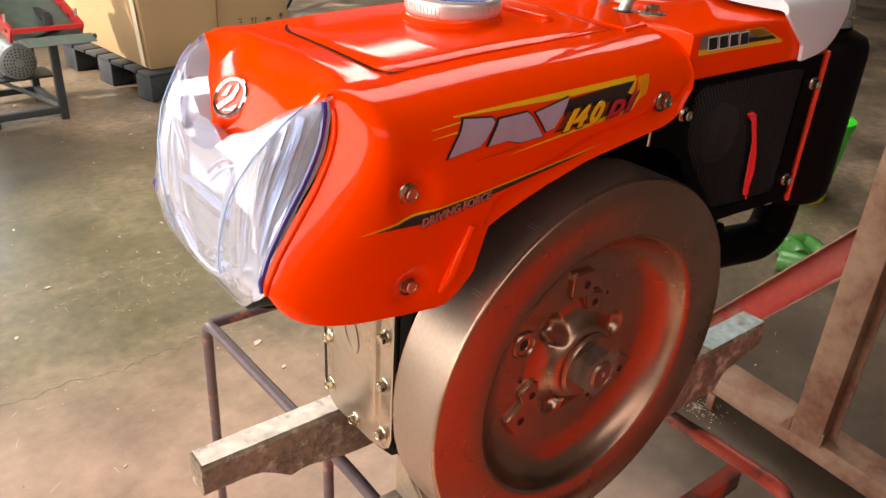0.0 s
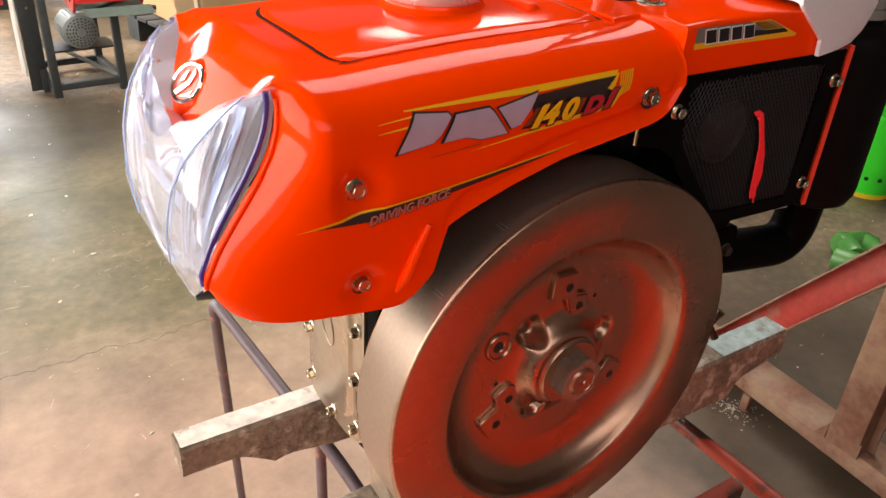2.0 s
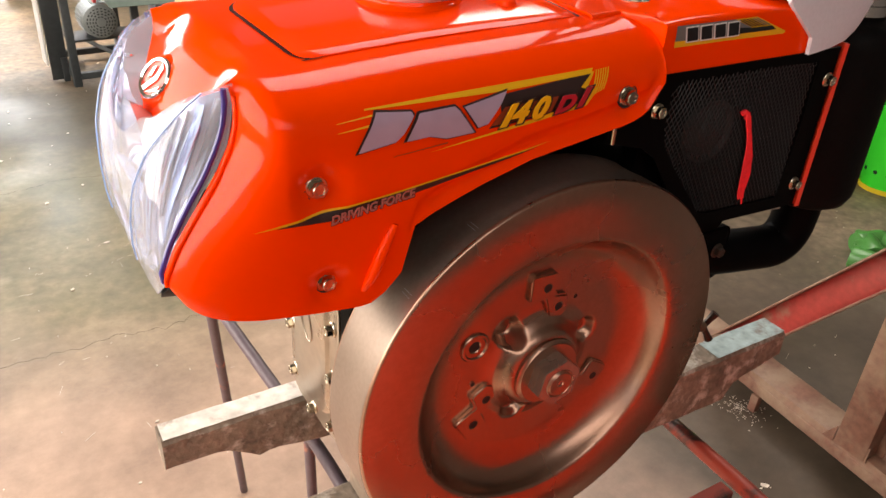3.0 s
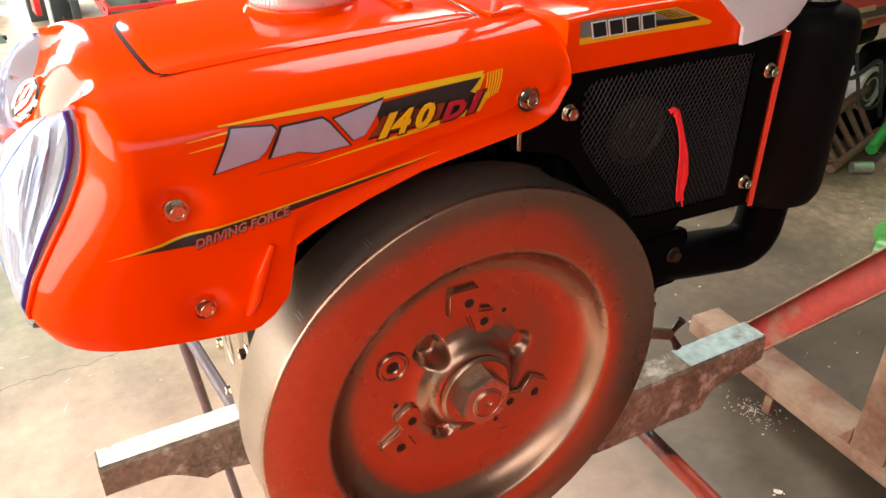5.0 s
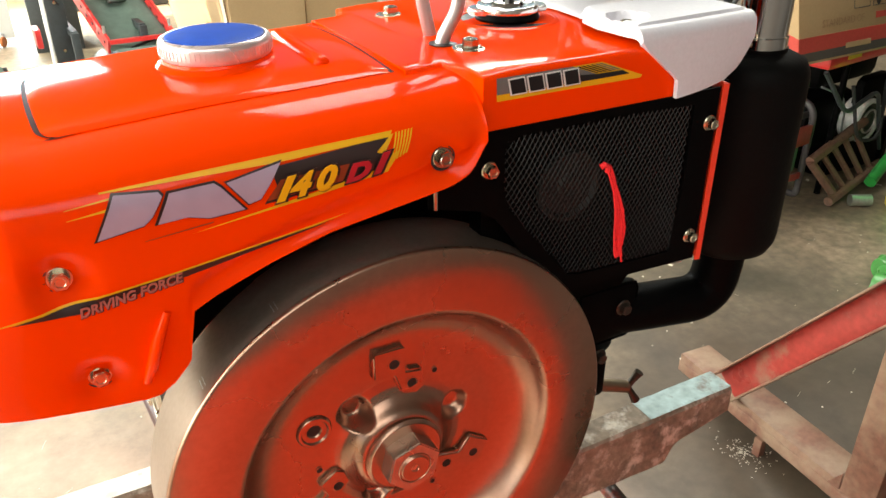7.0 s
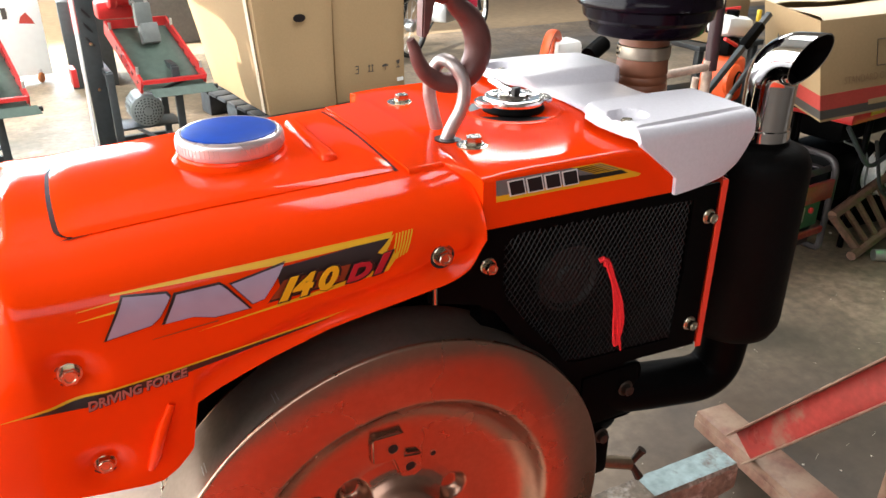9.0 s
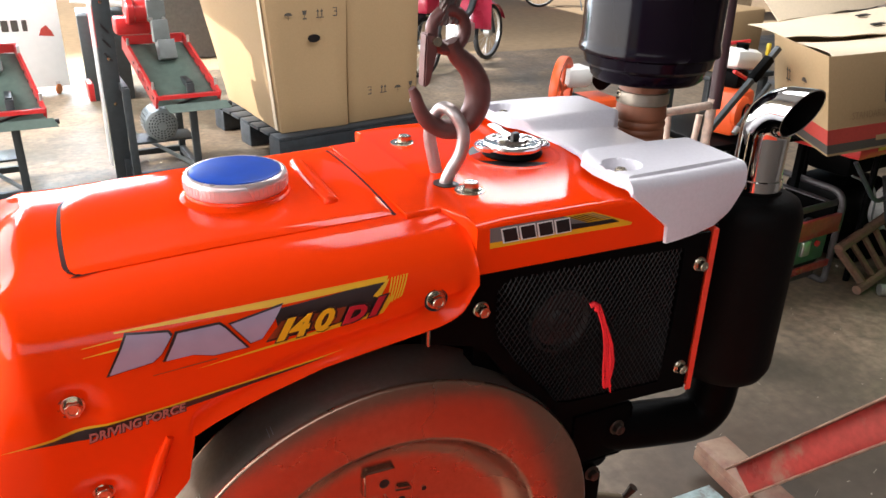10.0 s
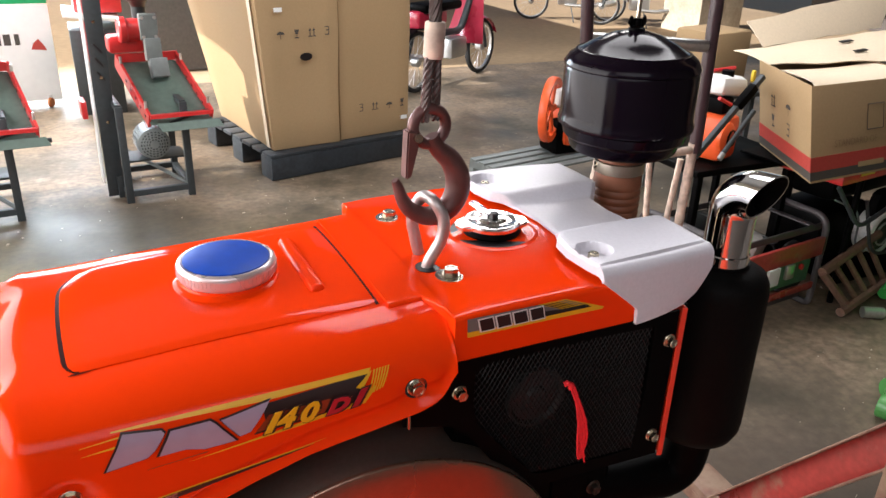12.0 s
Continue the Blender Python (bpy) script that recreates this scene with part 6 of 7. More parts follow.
def machine(label, m):
    t = thing("rice_mill", label, "machine", "rice-mill machines")

    def p(name, bm, material, label="", parent=None, **kw):
        bm.transform(m)
        return part(name, bm, material, parent or t, label, **kw)

    # leg frame: angle-iron legs and rails
    for x in (0.0, 0.345):
        for y in (0.0, 0.46):
            p("leg", box(0.040, 0.040, 0.56, (x, y, 0.28), 0.003), DARK_GREY)
    p("lower_rail", box(0.345, 0.035, 0.035, (0.172, 0.0, 0.055), 0.003), DARK_GREY)
    p("lower_rail", box(0.345, 0.035, 0.035, (0.172, 0.46, 0.055), 0.003), DARK_GREY)
    for x in (0.0, 0.345):
        p("side_rail", box(0.035, 0.46, 0.035, (x, 0.23, 0.055), 0.003), DARK_GREY)
        p("side_rail", box(0.035, 0.46, 0.035, (x, 0.23, 0.55), 0.003), DARK_GREY)
    p("cross_brace", tube([(0.02, 0.44, 0.22), (0.33, 0.02, 0.07)], 0.012, 8), MACHINE_GREY)
    p("motor_bed", box(0.345, 0.20, 0.012, (0.172, 0.12, 0.235), 0.002), DARK_GREY)
    motor_parts(t, m @ pose(0.165, -0.01, 0.335))
    # sloping tray: red side rails round a grey sheet
    A, B, C, D = Vector((0.085, 0.46, 0.765)), Vector((0.425, 0.46, 0.765)), Vector((0.500, -0.05, 0.510)), Vector((0.155, -0.05, 0.510))
    down = Vector((0, -0.10, -0.20)).normalized()

    def rail(a, b, h, th, name="tray_rail"):
        d = (b - a).normalized()
        w = Vector((0, 0, 1)) - d * d.z
        w.normalize()
        s = d.cross(w)
        bm = bmesh.new()
        vs = []
        for q in (a, b):
            for i, j in ((0, 0), (1, 0), (1, 1), (0, 1)):
                vs.append(bm.verts.new(q - w * h * j + s * th * (i - 0.5)))
        for f in ((0, 1, 2, 3), (7, 6, 5, 4), (0, 4, 5, 1), (1, 5, 6, 2), (2, 6, 7, 3), (3, 7, 4, 0)):
            bm.faces.new([vs[k] for k in f])
        bmesh.ops.recalc_face_normals(bm, faces=bm.faces[:])
        return p(name, bm, RED_PAINT, "red painted tray side")

    left = rail(D, A, 0.085, 0.014)
    right = rail(C, B, 0.085, 0.014)
    rail(D, C, 0.020, 0.030)
    rail(A, B, 0.050, 0.020)
    for a, b in ((D, A), (C, B)):
        for k in range(5):
            q = a.lerp(b, 0.12 + 0.14 * k)
            s = box(0.020, 0.026, 0.010, (q.x, q.y, q.z - 0.045), 0.002, (24, 0, 0))
            p("rail_slot", s, INK_BLACK)
    for a, b in ((D, A), (C, B)):
        for k in (0.12, 0.85):
            q = a.lerp(b, k)
            p("wing_bolt", tube([(q.x, q.y, q.z - 0.01), (q.x, q.y, q.z + 0.035)], 0.008, 8), ALU)
    n = Vector((0, 0, -0.055))
    sheet_grid = [[a.lerp(b, k / 8) + n + Vector((0, 0, 0.004 * math.sin(k * 1.3))) for k in range(9)] for a, b in ((D.lerp(A, j / 6), C.lerp(B, j / 6)) for j in range(7))]
    p("tray_sheet", sheet(sheet_grid, 0.004), BELT, "dull green-grey tray sheet")
    apron = [[D.lerp(C, k / 8) + Vector((0.03 + 0.02 * j / 3, -0.01 - 0.03 * j / 3, -0.050 - 0.040 * j / 3)) for k in range(9)] for j in range(4)]
    p("discharge_apron", sheet(apron, 0.004), BELT)
    p("apron_knob", lathe([(0, 0), (0.014, 0), (0.014, 0.02), (0, 0.022)], (0.535, -0.06, 0.440), (0, 90, 0), 12), INK_BLACK)
    p("tray_bar", box(0.22, 0.02, 0.012, (0.36, -0.02, 0.478), 0.002, (0, -12, 12)), INK_BLACK)
    # mill head: red drum, discharge chute, hopper
    drum = lathe([(0, 0), (0.066, 0), (0.075, 0.01), (0.075, 0.04), (0.064, 0.05), (0.064, 0.20), (0, 0.20)], (0.11, 0.44, 0.905), (0, 90, 0), 32)
    p("mill_drum", drum, RED_PAINT, "glossy red mill drum")
    p("drum_bed", box(0.20, 0.14, 0.10, (0.15, 0.53, 0.815), 0.02), RED_PAINT)
    p("chute_head", box(0.100, 0.05, 0.150, (0.270, 0.375, 0.925), 0.006), MACHINE_GREY, "grey-green discharge head")
    for x in (0.235, 0.305):
        for z in (0.87, 0.98):
            p("head_bolt", lathe([(0, 0), (0.010, 0), (0.010, 0.008), (0, 0.01)], (x, 0.349, z), NEAR, 10), ALU)
    p("chute_upper", box(0.092, 0.055, 0.125, (0.278, 0.350, 0.800), 0.004, (-10, 0, 4)), MACHINE_GREY)
    p("chute_lower", box(0.098, 0.075, 0.110, (0.295, 0.315, 0.695), 0.004, (-20, 0, 4)), MACHINE_GREY)
    hop = lathe([(0.035, 1.02), (0.05, 1.06), (0.21, 1.16), (0.225, 1.20), (0.215, 1.20), (0.045, 1.07), (0.030, 1.02)], (0.24, 0.46, 0), seg=32)
    p("hopper", hop, mat("brown_hopper", (0.06, 0.035, 0.03), 0.4, grain=30, vary=0.2, bump=0.02), "dark brown feed hopper")
    p("hopper_neck", lathe([(0.04, 0.94), (0.04, 1.03)], (0.24, 0.46, 0), seg=20), DARK_GREY)
    # upright of folded sheet with slots
    p("upright", box(0.090, 0.012, 1.45, (-0.048, 0.13, 0.735), 0.003, (0, 0.6, 0)), DARK_GREY, "dark slotted upright")
    # gate-side face in white: the light on it is put into the colour
    p("upright_lit_side", box(0.010, 0.12, 1.40, (-0.101, 0.19, 0.79), 0.003, (0, 0.6, 0)), WHITE)
    for k in range(3):
        p("upright_slot", box(0.010, 0.004, 0.060, (-0.046 - 0.001 * k, 0.1215, 0.86 - 0.075 * k), 0, (0, -38, 0)), INK_BLACK)
    for z in (0.45, 0.70, 1.0):
        p("upright_bolt", lathe([(0, 0), (0.009, 0), (0.009, 0.006), (0, 0.007)], (-0.048, 0.125, z), NEAR, 10), BOLT)
    p("upright_foot", box(0.03, 0.03, 0.13, (-0.03, 0.12, 0.065), 0.003), DARK_GREY)
    p("red_bracket", box(0.03, 0.14, 0.10, (-0.15, 0.30, 0.50), 0.004), RED_PAINT)
    return t


MILL_A = at(0.597, 4.44, 0, 4)
mill = machine("red and grey rice-mill machine with sloping tray and electric motor", MILL_A)
copy_thing(mill, pose(-0.905, -0.10, 0, 0, 0, 0))

# ---- notice board on castors ----
board = thing("notice_board", "white wheeled notice board with a green head", "board")
part("panel", box(1.1, 0.03, 0.76, (-0.245, 7.0, 0.44), 0.004), WHITE, board)
part("head_band", box(1.1, 0.032, 0.5, (-0.245, 7.0, 1.072), 0.004), mat("green_board", (0.02, 0.42, 0.16), 0.4, grain=10, vary=0.05, bump=0.0), board, "green head band")
for k, (u, w) in enumerate(((-0.09, 0.05), (-0.02, 0.05), (0.05, 0.035), (-0.20, 0.07))):
    part("unreadable_text_bar", box(w, 0.004, 0.085, (u, 6.982, 0.55)), PRINT, board)
part("printed_mark", flat_polys([[(0.14, 0.47), (0.25, 0.46), (0.235, 0.50), (0.20, 0.55), (0.16, 0.52)]], pose(0, 6.984, 0)), CARD_RED, board, smooth=False)
for x in (-0.70, 0.215):
    c = part("castor", lathe([(0, -0.012), (0.034, -0.012), (0.040, -0.006), (0.040, 0.006), (0.034, 0.012), (0, 0.012)], (x, 6.97, 0.040), (90, 0, 60), 24), mat("orange_castor", (0.45, 0.13, 0.03), 0.5, grain=30, vary=0.1, bump=0.0), board)
    part("castor_fork", box(0.03, 0.03, 0.05, (x, 6.99, 0.075), 0.004), ALU, c)

# dark cabinet behind the machines
cab = thing("steel_cabinet", "dark grey steel cabinet with red bracket and white tray", "cabinet")
part("cabinet_body", box(0.34, 0.5, 0.66, (0.60, 6.85, 0.33), 0.006), DARK_GREY, cab)
part("cabinet_tray", box(0.40, 0.55, 0.03, (0.60, 6.80, 0.76), 0.008, (0, 6, 0)), WHITE, cab)
part("cabinet_bracket", box(0.04, 0.05, 0.30, (0.53, 6.58, 0.58), 0.006), RED_PAINT, cab)
part("cabinet_top", box(0.34, 0.5, 0.5, (0.66, 6.9, 1.03), 0.006), RED_PAINT, cab)


# ---- motorcycles ----


def wheel(parent, m, r, name="wheel"):
    ty = lathe([(r - 0.035, -0.022), (r - 0.010, -0.026), (r, -0.010), (r, 0.010), (r - 0.010, 0.026), (r - 0.035, 0.022), (r - 0.035, -0.022)], seg=40)
    ty.transform(m)
    w = part(name, ty, RUBBER, parent, "black tyre with spoked rim")
    rim = lathe([(r - 0.036, -0.016), (r - 0.046, -0.014), (r - 0.046, 0.014), (r - 0.036, 0.016)], seg=40)
    rim.transform(m)
    part("rim", rim, ALU, w)
    hub = lathe([(0, -0.045), (0.03, -0.045), (0.045, -0.03), (0.045, 0.03), (0.03, 0.045), (0, 0.045)], seg=20)
    hub.transform(m)
    part("hub", hub, ALU, w)
    for k in range(18):
        a = 2 * math.pi * k / 18
        s = tube([(0.04 * math.cos(a + 0.4), 0.04 * math.sin(a + 0.4), 0.015 * (-1) ** k), ((r - 0.046) * math.cos(a), (r - 0.046) * math.sin(a), 0)], 0.0018, 5)
        s.transform(m)
        part("spoke", s, ALU, w)
    return w


def motorcycle(label, m, paint):
    """An underbone motorcycle; front along +x."""
    t = thing("motorcycle", label, "motorcycle")

    def p(name, bm, material, label="", parent=None):
        bm.transform(m)
        return part(name, bm, material, parent or t, label)

    wheel(t, m @ pose(0.62, 0, 0.28, 90, 0, 0), 0.28)
    wheel(t, m @ pose(-0.60, 0, 0.28, 90, 0, 0), 0.28)
    for s in (-0.07, 0.07):
        p("fork", tube([(0.62, s, 0.28), (0.42, s * 0.8, 0.86)], 0.018, 10), DARK_GREY)
        p("shock", tube([(-0.58, s * 1.6, 0.30), (-0.42, s * 1.5, 0.66)], 0.022, 10), DARK_GREY)
    p("front_mudguard", sheet([[(0.62 + 0.30 * math.cos(a), y, 0.28 + 0.31 * math.sin(a) - abs(y) * 0.4) for y in (-0.05, -0.025, 0, 0.025, 0.05)] for a in [radians(25 + 12 * k) for k in range(11)]], 0.004), paint)
    p("leg_shield", sheet([[(0.40 - 0.16 * t2 + 0.04 * abs(v), v * lerp(0.12, 0.22, t2), lerp(0.86, 0.36, t2)) for v in [k / 5 - 1 for k in range(11)]] for t2 in [i / 6 for i in range(7)]], 0.006), paint, "coloured leg shield")
    p("frame_tube", tube(bend([(0.42, 0, 0.84), (0.20, 0, 0.48), (-0.25, 0, 0.50), (-0.62, 0, 0.70)], 0.1), 0.035, 10), DARK_GREY)
    p("engine_block", box(0.30, 0.18, 0.20, (0.05, 0, 0.34), 0.03), ALU)
    p("seat", box(0.66, 0.22, 0.09, (-0.28, 0, 0.76), 0.035), BLACK)
    p("tail", box(0.50, 0.16, 0.16, (-0.42, 0, 0.66), 0.04), paint)
    p("rear_mudguard", sheet([[(-0.60 + 0.31 * math.cos(a), y, 0.28 + 0.31 * math.sin(a)) for y in (-0.06, 0, 0.06)] for a in [radians(60 + 14 * k) for k in range(9)]], 0.004), BLACK)
    p("silencer", tube([(0.10, 0.12, 0.25), (-0.20, 0.14, 0.24), (-0.70, 0.15, 0.32)], 0.04, 12, radii=[0.018, 0.03, 0.045]), ALU)
    p("handlebar", tube([(0.34, -0.32, 0.98), (0.40, -0.12, 0.92), (0.40, 0.12, 0.92), (0.34, 0.32, 0.98)], 0.012, 8), BLACK)
    p("headlamp", lathe([(0, 0), (0.07, 0.0), (0.09, -0.05), (0.05, -0.11), (0, -0.12)], (0.50, 0, 0.92), (0, 90, 0), 20), paint)
    p("stand", tube([(0.0, 0.10, 0.26), (-0.06, 0.24, 0.0)], 0.010, 8), DARK_GREY)
    return t


motorcycle("red underbone motorcycle with spoked wheels, parked by the slab's edge", at(3.82, 6.90, -0.0, 33), mat("maroon_red_paint", (0.42, 0.02, 0.05), 0.3, grain=20, vary=0.1, bump=0.0, coat=0.5))
motorcycle("silver and dark motorcycle parked in the yard's daylight", at(8.50, 9.75, -0.012, 152), mat("silver_paint", (0.45, 0.45, 0.46), 0.35, 0.6, grain=20, vary=0.1, bump=0.0))
motorcycle("dark red motorcycle parked beside a silver one", at(7.75, 10.6, -0.012, 150), RED_PAINT)

# ---- power-tiller handles behind the engine ----
tiller = thing("tiller_handlebars", "dark maroon tubular tiller handlebars with tape-wrapped lower ends", "handlebar")
part("handle_tube", tube([(1.262, 1.11, 1.392),  (1.247, 1.10, 1.48), (1.24, 1.10, 1.75)], 0.0120, 14), PURPLE, tiller)
part("handle_tube", tube([(1.561, 1.10, 1.165), (1.561, 1.10, 1.20), (1.555, 1.10, 1.476), (1.55, 1.10, 1.75)], 0.0135, 14), PURPLE, tiller)
part("cross_bar", tube([(1.256, 1.11, 1.412), (1.40, 1.10, 1.402), (1.543, 1.10, 1.387)], 0.012, 12), ALU, tiller, "bare metal cross bar")
for a, b, r in (((1.556, 1.10, 1.185), (1.550, 1.10, 0.985), 0.0098), ((1.536, 1.11, 1.150), (1.520, 1.11, 0.985), 0.0065), ((1.442, 1.10, 1.170), (1.459, 1.10, 0.985), 0.0062), ((1.312, 1.10, 1.185), (1.304, 1.10, 1.100), 0.0085)):
    a, b = Vector(a), Vector(b)
    pts = [a.lerp(b, k / 24) for k in range(25)]
    part("taped_grip", tube(pts, r, 12, radii=[r * (1.0 + 0.10 * ((k % 4) == 0)) for k in range(25)]), TAPE, tiller, "pale cloth-taped tube")
part("taped_bar", tube([(1.312, 1.10, 1.172), (1.375, 1.10, 1.170), (1.442, 1.10, 1.166), (1.561, 1.10, 1.172)], 0.0085, 12), TAPE, tiller)
for x0, x1 in ((1.550, 1.05), (1.459, 0.98), (1.520, 1.02)):
    part("handle_stem", tube(bend([(x0, 1.10, 0.99), (x0 - 0.08, 1.06, 0.93), (x1, 0.98, 0.72), (x1 - 0.25, 0.96, 0.0)], 0.06), 0.0085, 10), PURPLE, tiller)
part("stem_tie", tube([(0.72, 0.96, 0.03), (0.81, 0.96, 0.03)], 0.012, 10), PURPLE, tiller)

# ---- slatted steel rack and the orange engine on it ----
rack = thing("slatted_rack", "low grey slatted steel rack", "rack")
mr = at(2.52, 3.42, 0, 9)
for k in range(5):
    b = box(1.15, 0.055, 0.014, (0.575, 0.03 + 0.082 * k, 0.255), 0.002)
    b.transform(mr)
    part("slat", b, MACHINE_GREY, rack)
for x in (0.02, 1.13):
    b = box(0.04, 0.40, 0.04, (x, 0.19, 0.228), 0.003)
    b.transform(mr)
    part("rack_rail", b, MACHINE_GREY, rack)
    for y in (0.02, 0.37):
        b = box(0.04, 0.04, 0.21, (x, y, 0.105), 0.003)
        b.transform(mr)
        part("rack_leg", b, MACHINE_GREY, rack)
small = thing("orange_engine", "orange and black engine with spoked pulley on a slatted rack", "engine")
wm = pose(2.88, 3.62, 0.56, 90, 0, 42)
pw = lathe([(0.150, -0.02), (0.185, -0.024), (0.190, -0.015), (0.190, 0.015), (0.185, 0.024), (0.150, 0.02), (0.150, -0.02)], seg=40)
pw.transform(wm)
pul = part("pulley", pw, ORANGE_FAR, small, "orange cast pulley")
for k in range(5):
    s = box(0.15, 0.035, 0.02, (0.078, 0, 0), 0.006)
    s.transform(wm @ pose(0, 0, 0, 0, 0, 72 * k))
    part("pulley_spoke", s, ORANGE_FAR, pul)
part("engine_block", box(0.18, 0.20, 0.22, (3.04, 3.74, 0.375), 0.03), BLACK, small)
part("engine_cover", box(0.34, 0.26, 0.16, (3.16, 3.74, 0.40), 0.04), ORANGE_FAR, small)
part("engine_tank", box(0.18, 0.16, 0.12, (3.03, 3.72, 0.61), 0.035), WHITE, small)
part("engine_muffler", lathe([(0, 0), (0.05, 0), (0.05, 0.16), (0, 0.16)], (3.20, 3.70, 0.56), (0, 70, 20), 20), BLACK, small)

# ---- trolley with generator frame, carton and tools ----
PURPLE_GREY = mat("worn_frame_enamel", (0.055, 0.048, 0.050), 0.42, grain=50, vary=0.25, bump=0.05, stains=8, spots=((0.10, 0.09, 0.085), 14, 0.58, 0.68))
gen = thing("generator_frame", "tubular grey generator frame with a scuffed red control panel", "generator")
mg = at(2.62, 1.92, 0, 6)
Wg, Dg, Hg = 0.66, 0.46, 0.44


def gpart(name, bm, material, label="", parent=None):
    bm.transform(mg)
    return part(name, bm, material, parent or gen, label)


for x in (0.0, Wg):
    loop = bend([(x, 0.06, 0.016), (x, Dg, 0.016), (x, Dg, Hg), (x, 0, Hg), (x, 0, 0.016), (x, 0.06, 0.016)], 0.075, 7)
    gpart("frame_loop", tube(loop, 0.0145, 12), PURPLE_GREY)
for y, z, h in ((0.025, Hg - 0.05, 0.03), (Dg - 0.02, Hg - 0.05, 0.03), (0.06, 0.04, 0.03), (Dg - 0.06, 0.04, 0.03)):
    gpart("frame_tie", box(Wg, 0.006, h, (Wg / 2, y, z), 0.001), PURPLE_GREY)
gpart("frame_strap", box(0.035, Dg - 0.06, 0.006, (Wg - 0.07, Dg / 2, Hg - 0.035), 0.001), PURPLE_GREY)
gpart("frame_strap", box(0.035, Dg - 0.06, 0.006, (Wg - 0.30, Dg / 2, Hg - 0.075), 0.001), DARK_GREY)
gpart("air_duct", box(0.15, 0.12, 0.09, (Wg - 0.34, 0.13, 0.335), 0.02, (12, 8, 20)), mat("pale_grey_casing", (0.30, 0.29, 0.27), 0.5, grain=30, vary=0.25, bump=0.03), "dusty pale grey casing")
gpart("panel_rail", box(Wg - 0.06, 0.018, 0.085, (Wg / 2 + 0.01, -0.012, 0.315), 0.004), RED_WEB, "scuffed red panel rail")
gpart("control_panel", box(0.40, 0.015, 0.13, (0.42, 0.02, 0.205), 0.004), mat("green_panel", (0.06, 0.20, 0.09), 0.5, grain=40, vary=0.2, bump=0.02), "green control panel with sockets")
gpart("meter", box(0.075, 0.02, 0.085, (0.36, 0.008, 0.21), 0.006), WHITE)
gpart("socket", box(0.055, 0.02, 0.07, (0.47, 0.008, 0.215), 0.006), ALU)
gpart("red_lamp", lathe([(0, 0), (0.014, 0), (0.014, 0.01), (0, 0.014)], (0.545, 0.008, 0.225), NEAR, 14), RED_PAINT)
gpart("lower_rail", box(Wg - 0.06, 0.016, 0.03, (Wg / 2, -0.01, 0.125), 0.003), RED_WEB)
gpart("alternator", lathe([(0, 0), (0.11, 0), (0.12, 0.02), (0.12, 0.26), (0.10, 0.28), (0, 0.28)], (0.18, 0.27, 0.17), (0, 90, 0), 28), BLACK)
gpart("motor_block", box(0.20, 0.24, 0.22, (0.50, 0.28, 0.15), 0.03), BLACK)
for k in range(3):
    gpart("wire", tube(bend([(0.10 + 0.13 * k, 0.06, 0.16), (0.16 + 0.12 * k, 0.03, 0.27), (0.22 + 0.11 * k, 0.10, 0.33), (0.30 + 0.08 * k, 0.20, 0.24)], 0.04), 0.004, 6), RUBBER)
cart = thing("red_cart", "low red sheet-metal cart with a yellow plate, loaded with a carton", "cart")
mc = at(2.93, 1.80, 0, 7)


def cpart(name, bm, material, label=""):
    bm.transform(mc)
    return part(name, bm, material, cart, label)


cpart("cart_tray", box(0.80, 0.40, 0.060, (0.685, 0.28, 0.640), 0.012), RED_PAINT, "bright red tray")
cpart("cart_edge", box(0.92, 0.30, 0.012, (0.60, 0.34, 0.6765), 0.004), BLACK)
cpart("yellow_plate", box(0.10, 0.004, 0.020, (0.46, 0.0785, 0.648)), YELLOW_P)
for x, y in ((0.50, 0.12), (1.0, 0.12), (0.50, 0.44), (1.0, 0.44)):
    cpart("cart_leg", tube([(x, y, 0.62), (x, y, 0.0)], 0.014, 10), BLACK)
cpart("cart_load", box(0.50, 0.24, 0.16, (0.74, 0.34, 0.53), 0.04), BLACK)

cpart("gearbox_block", box(0.40, 0.28, 0.24, (0.62, 0.34, 0.30), 0.04), BLACK, "greasy dark gearbox under the tray")
cpart("belt_cover", box(0.26, 0.06, 0.30, (0.86, 0.16, 0.34), 0.05), BLACK)
for x in (0.42, 1.02):
    cpart("cart_wheel", lathe([(0.05, -0.03), (0.10, -0.03), (0.125, -0.02), (0.13, 0.0), (0.125, 0.02), (0.10, 0.03), (0.05, 0.03), (0.05, -0.03)], (x, 0.30, 0.13), NEAR, 28), RUBBER, "small dark rubber wheel")
    cpart("wheel_rim", lathe([(0, -0.022), (0.052, -0.022), (0.052, 0.022), (0, 0.022)], (x, 0.30, 0.13), NEAR, 20), DARK_GREY)
cpart("control_rod", tube(bend([(0.30, 0.10, 0.60), (0.46, 0.06, 0.40), (0.72, 0.07, 0.46), (0.90, 0.08, 0.14)], 0.06), 0.010, 8), DARK_GREY)
cpart("hose_loop", tube(bend([(0.55, 0.10, 0.50), (0.60, 0.05, 0.25), (0.80, 0.05, 0.22), (0.84, 0.10, 0.48)], 0.08), 0.008, 8), RUBBER)

# open carton
oc = thing("open_carton", "open brown carton with red and black bands on a red cart", "carton")
# the carton is crushed a little askew
mo = Matrix(((1.0, 0.441, -0.0486, 2.912), (0.04, 0.897, 0.205, 1.841), (0.0, 0.0, 0.978, 0.6845), (0, 0, 0, 1)))
W, D, H = 0.62, 0.544, 0.372


def opart(name, bm, material, label="", parent=None, **kw):
    bm.transform(mo)
    return part(name, bm, material, parent or oc, label, **kw)


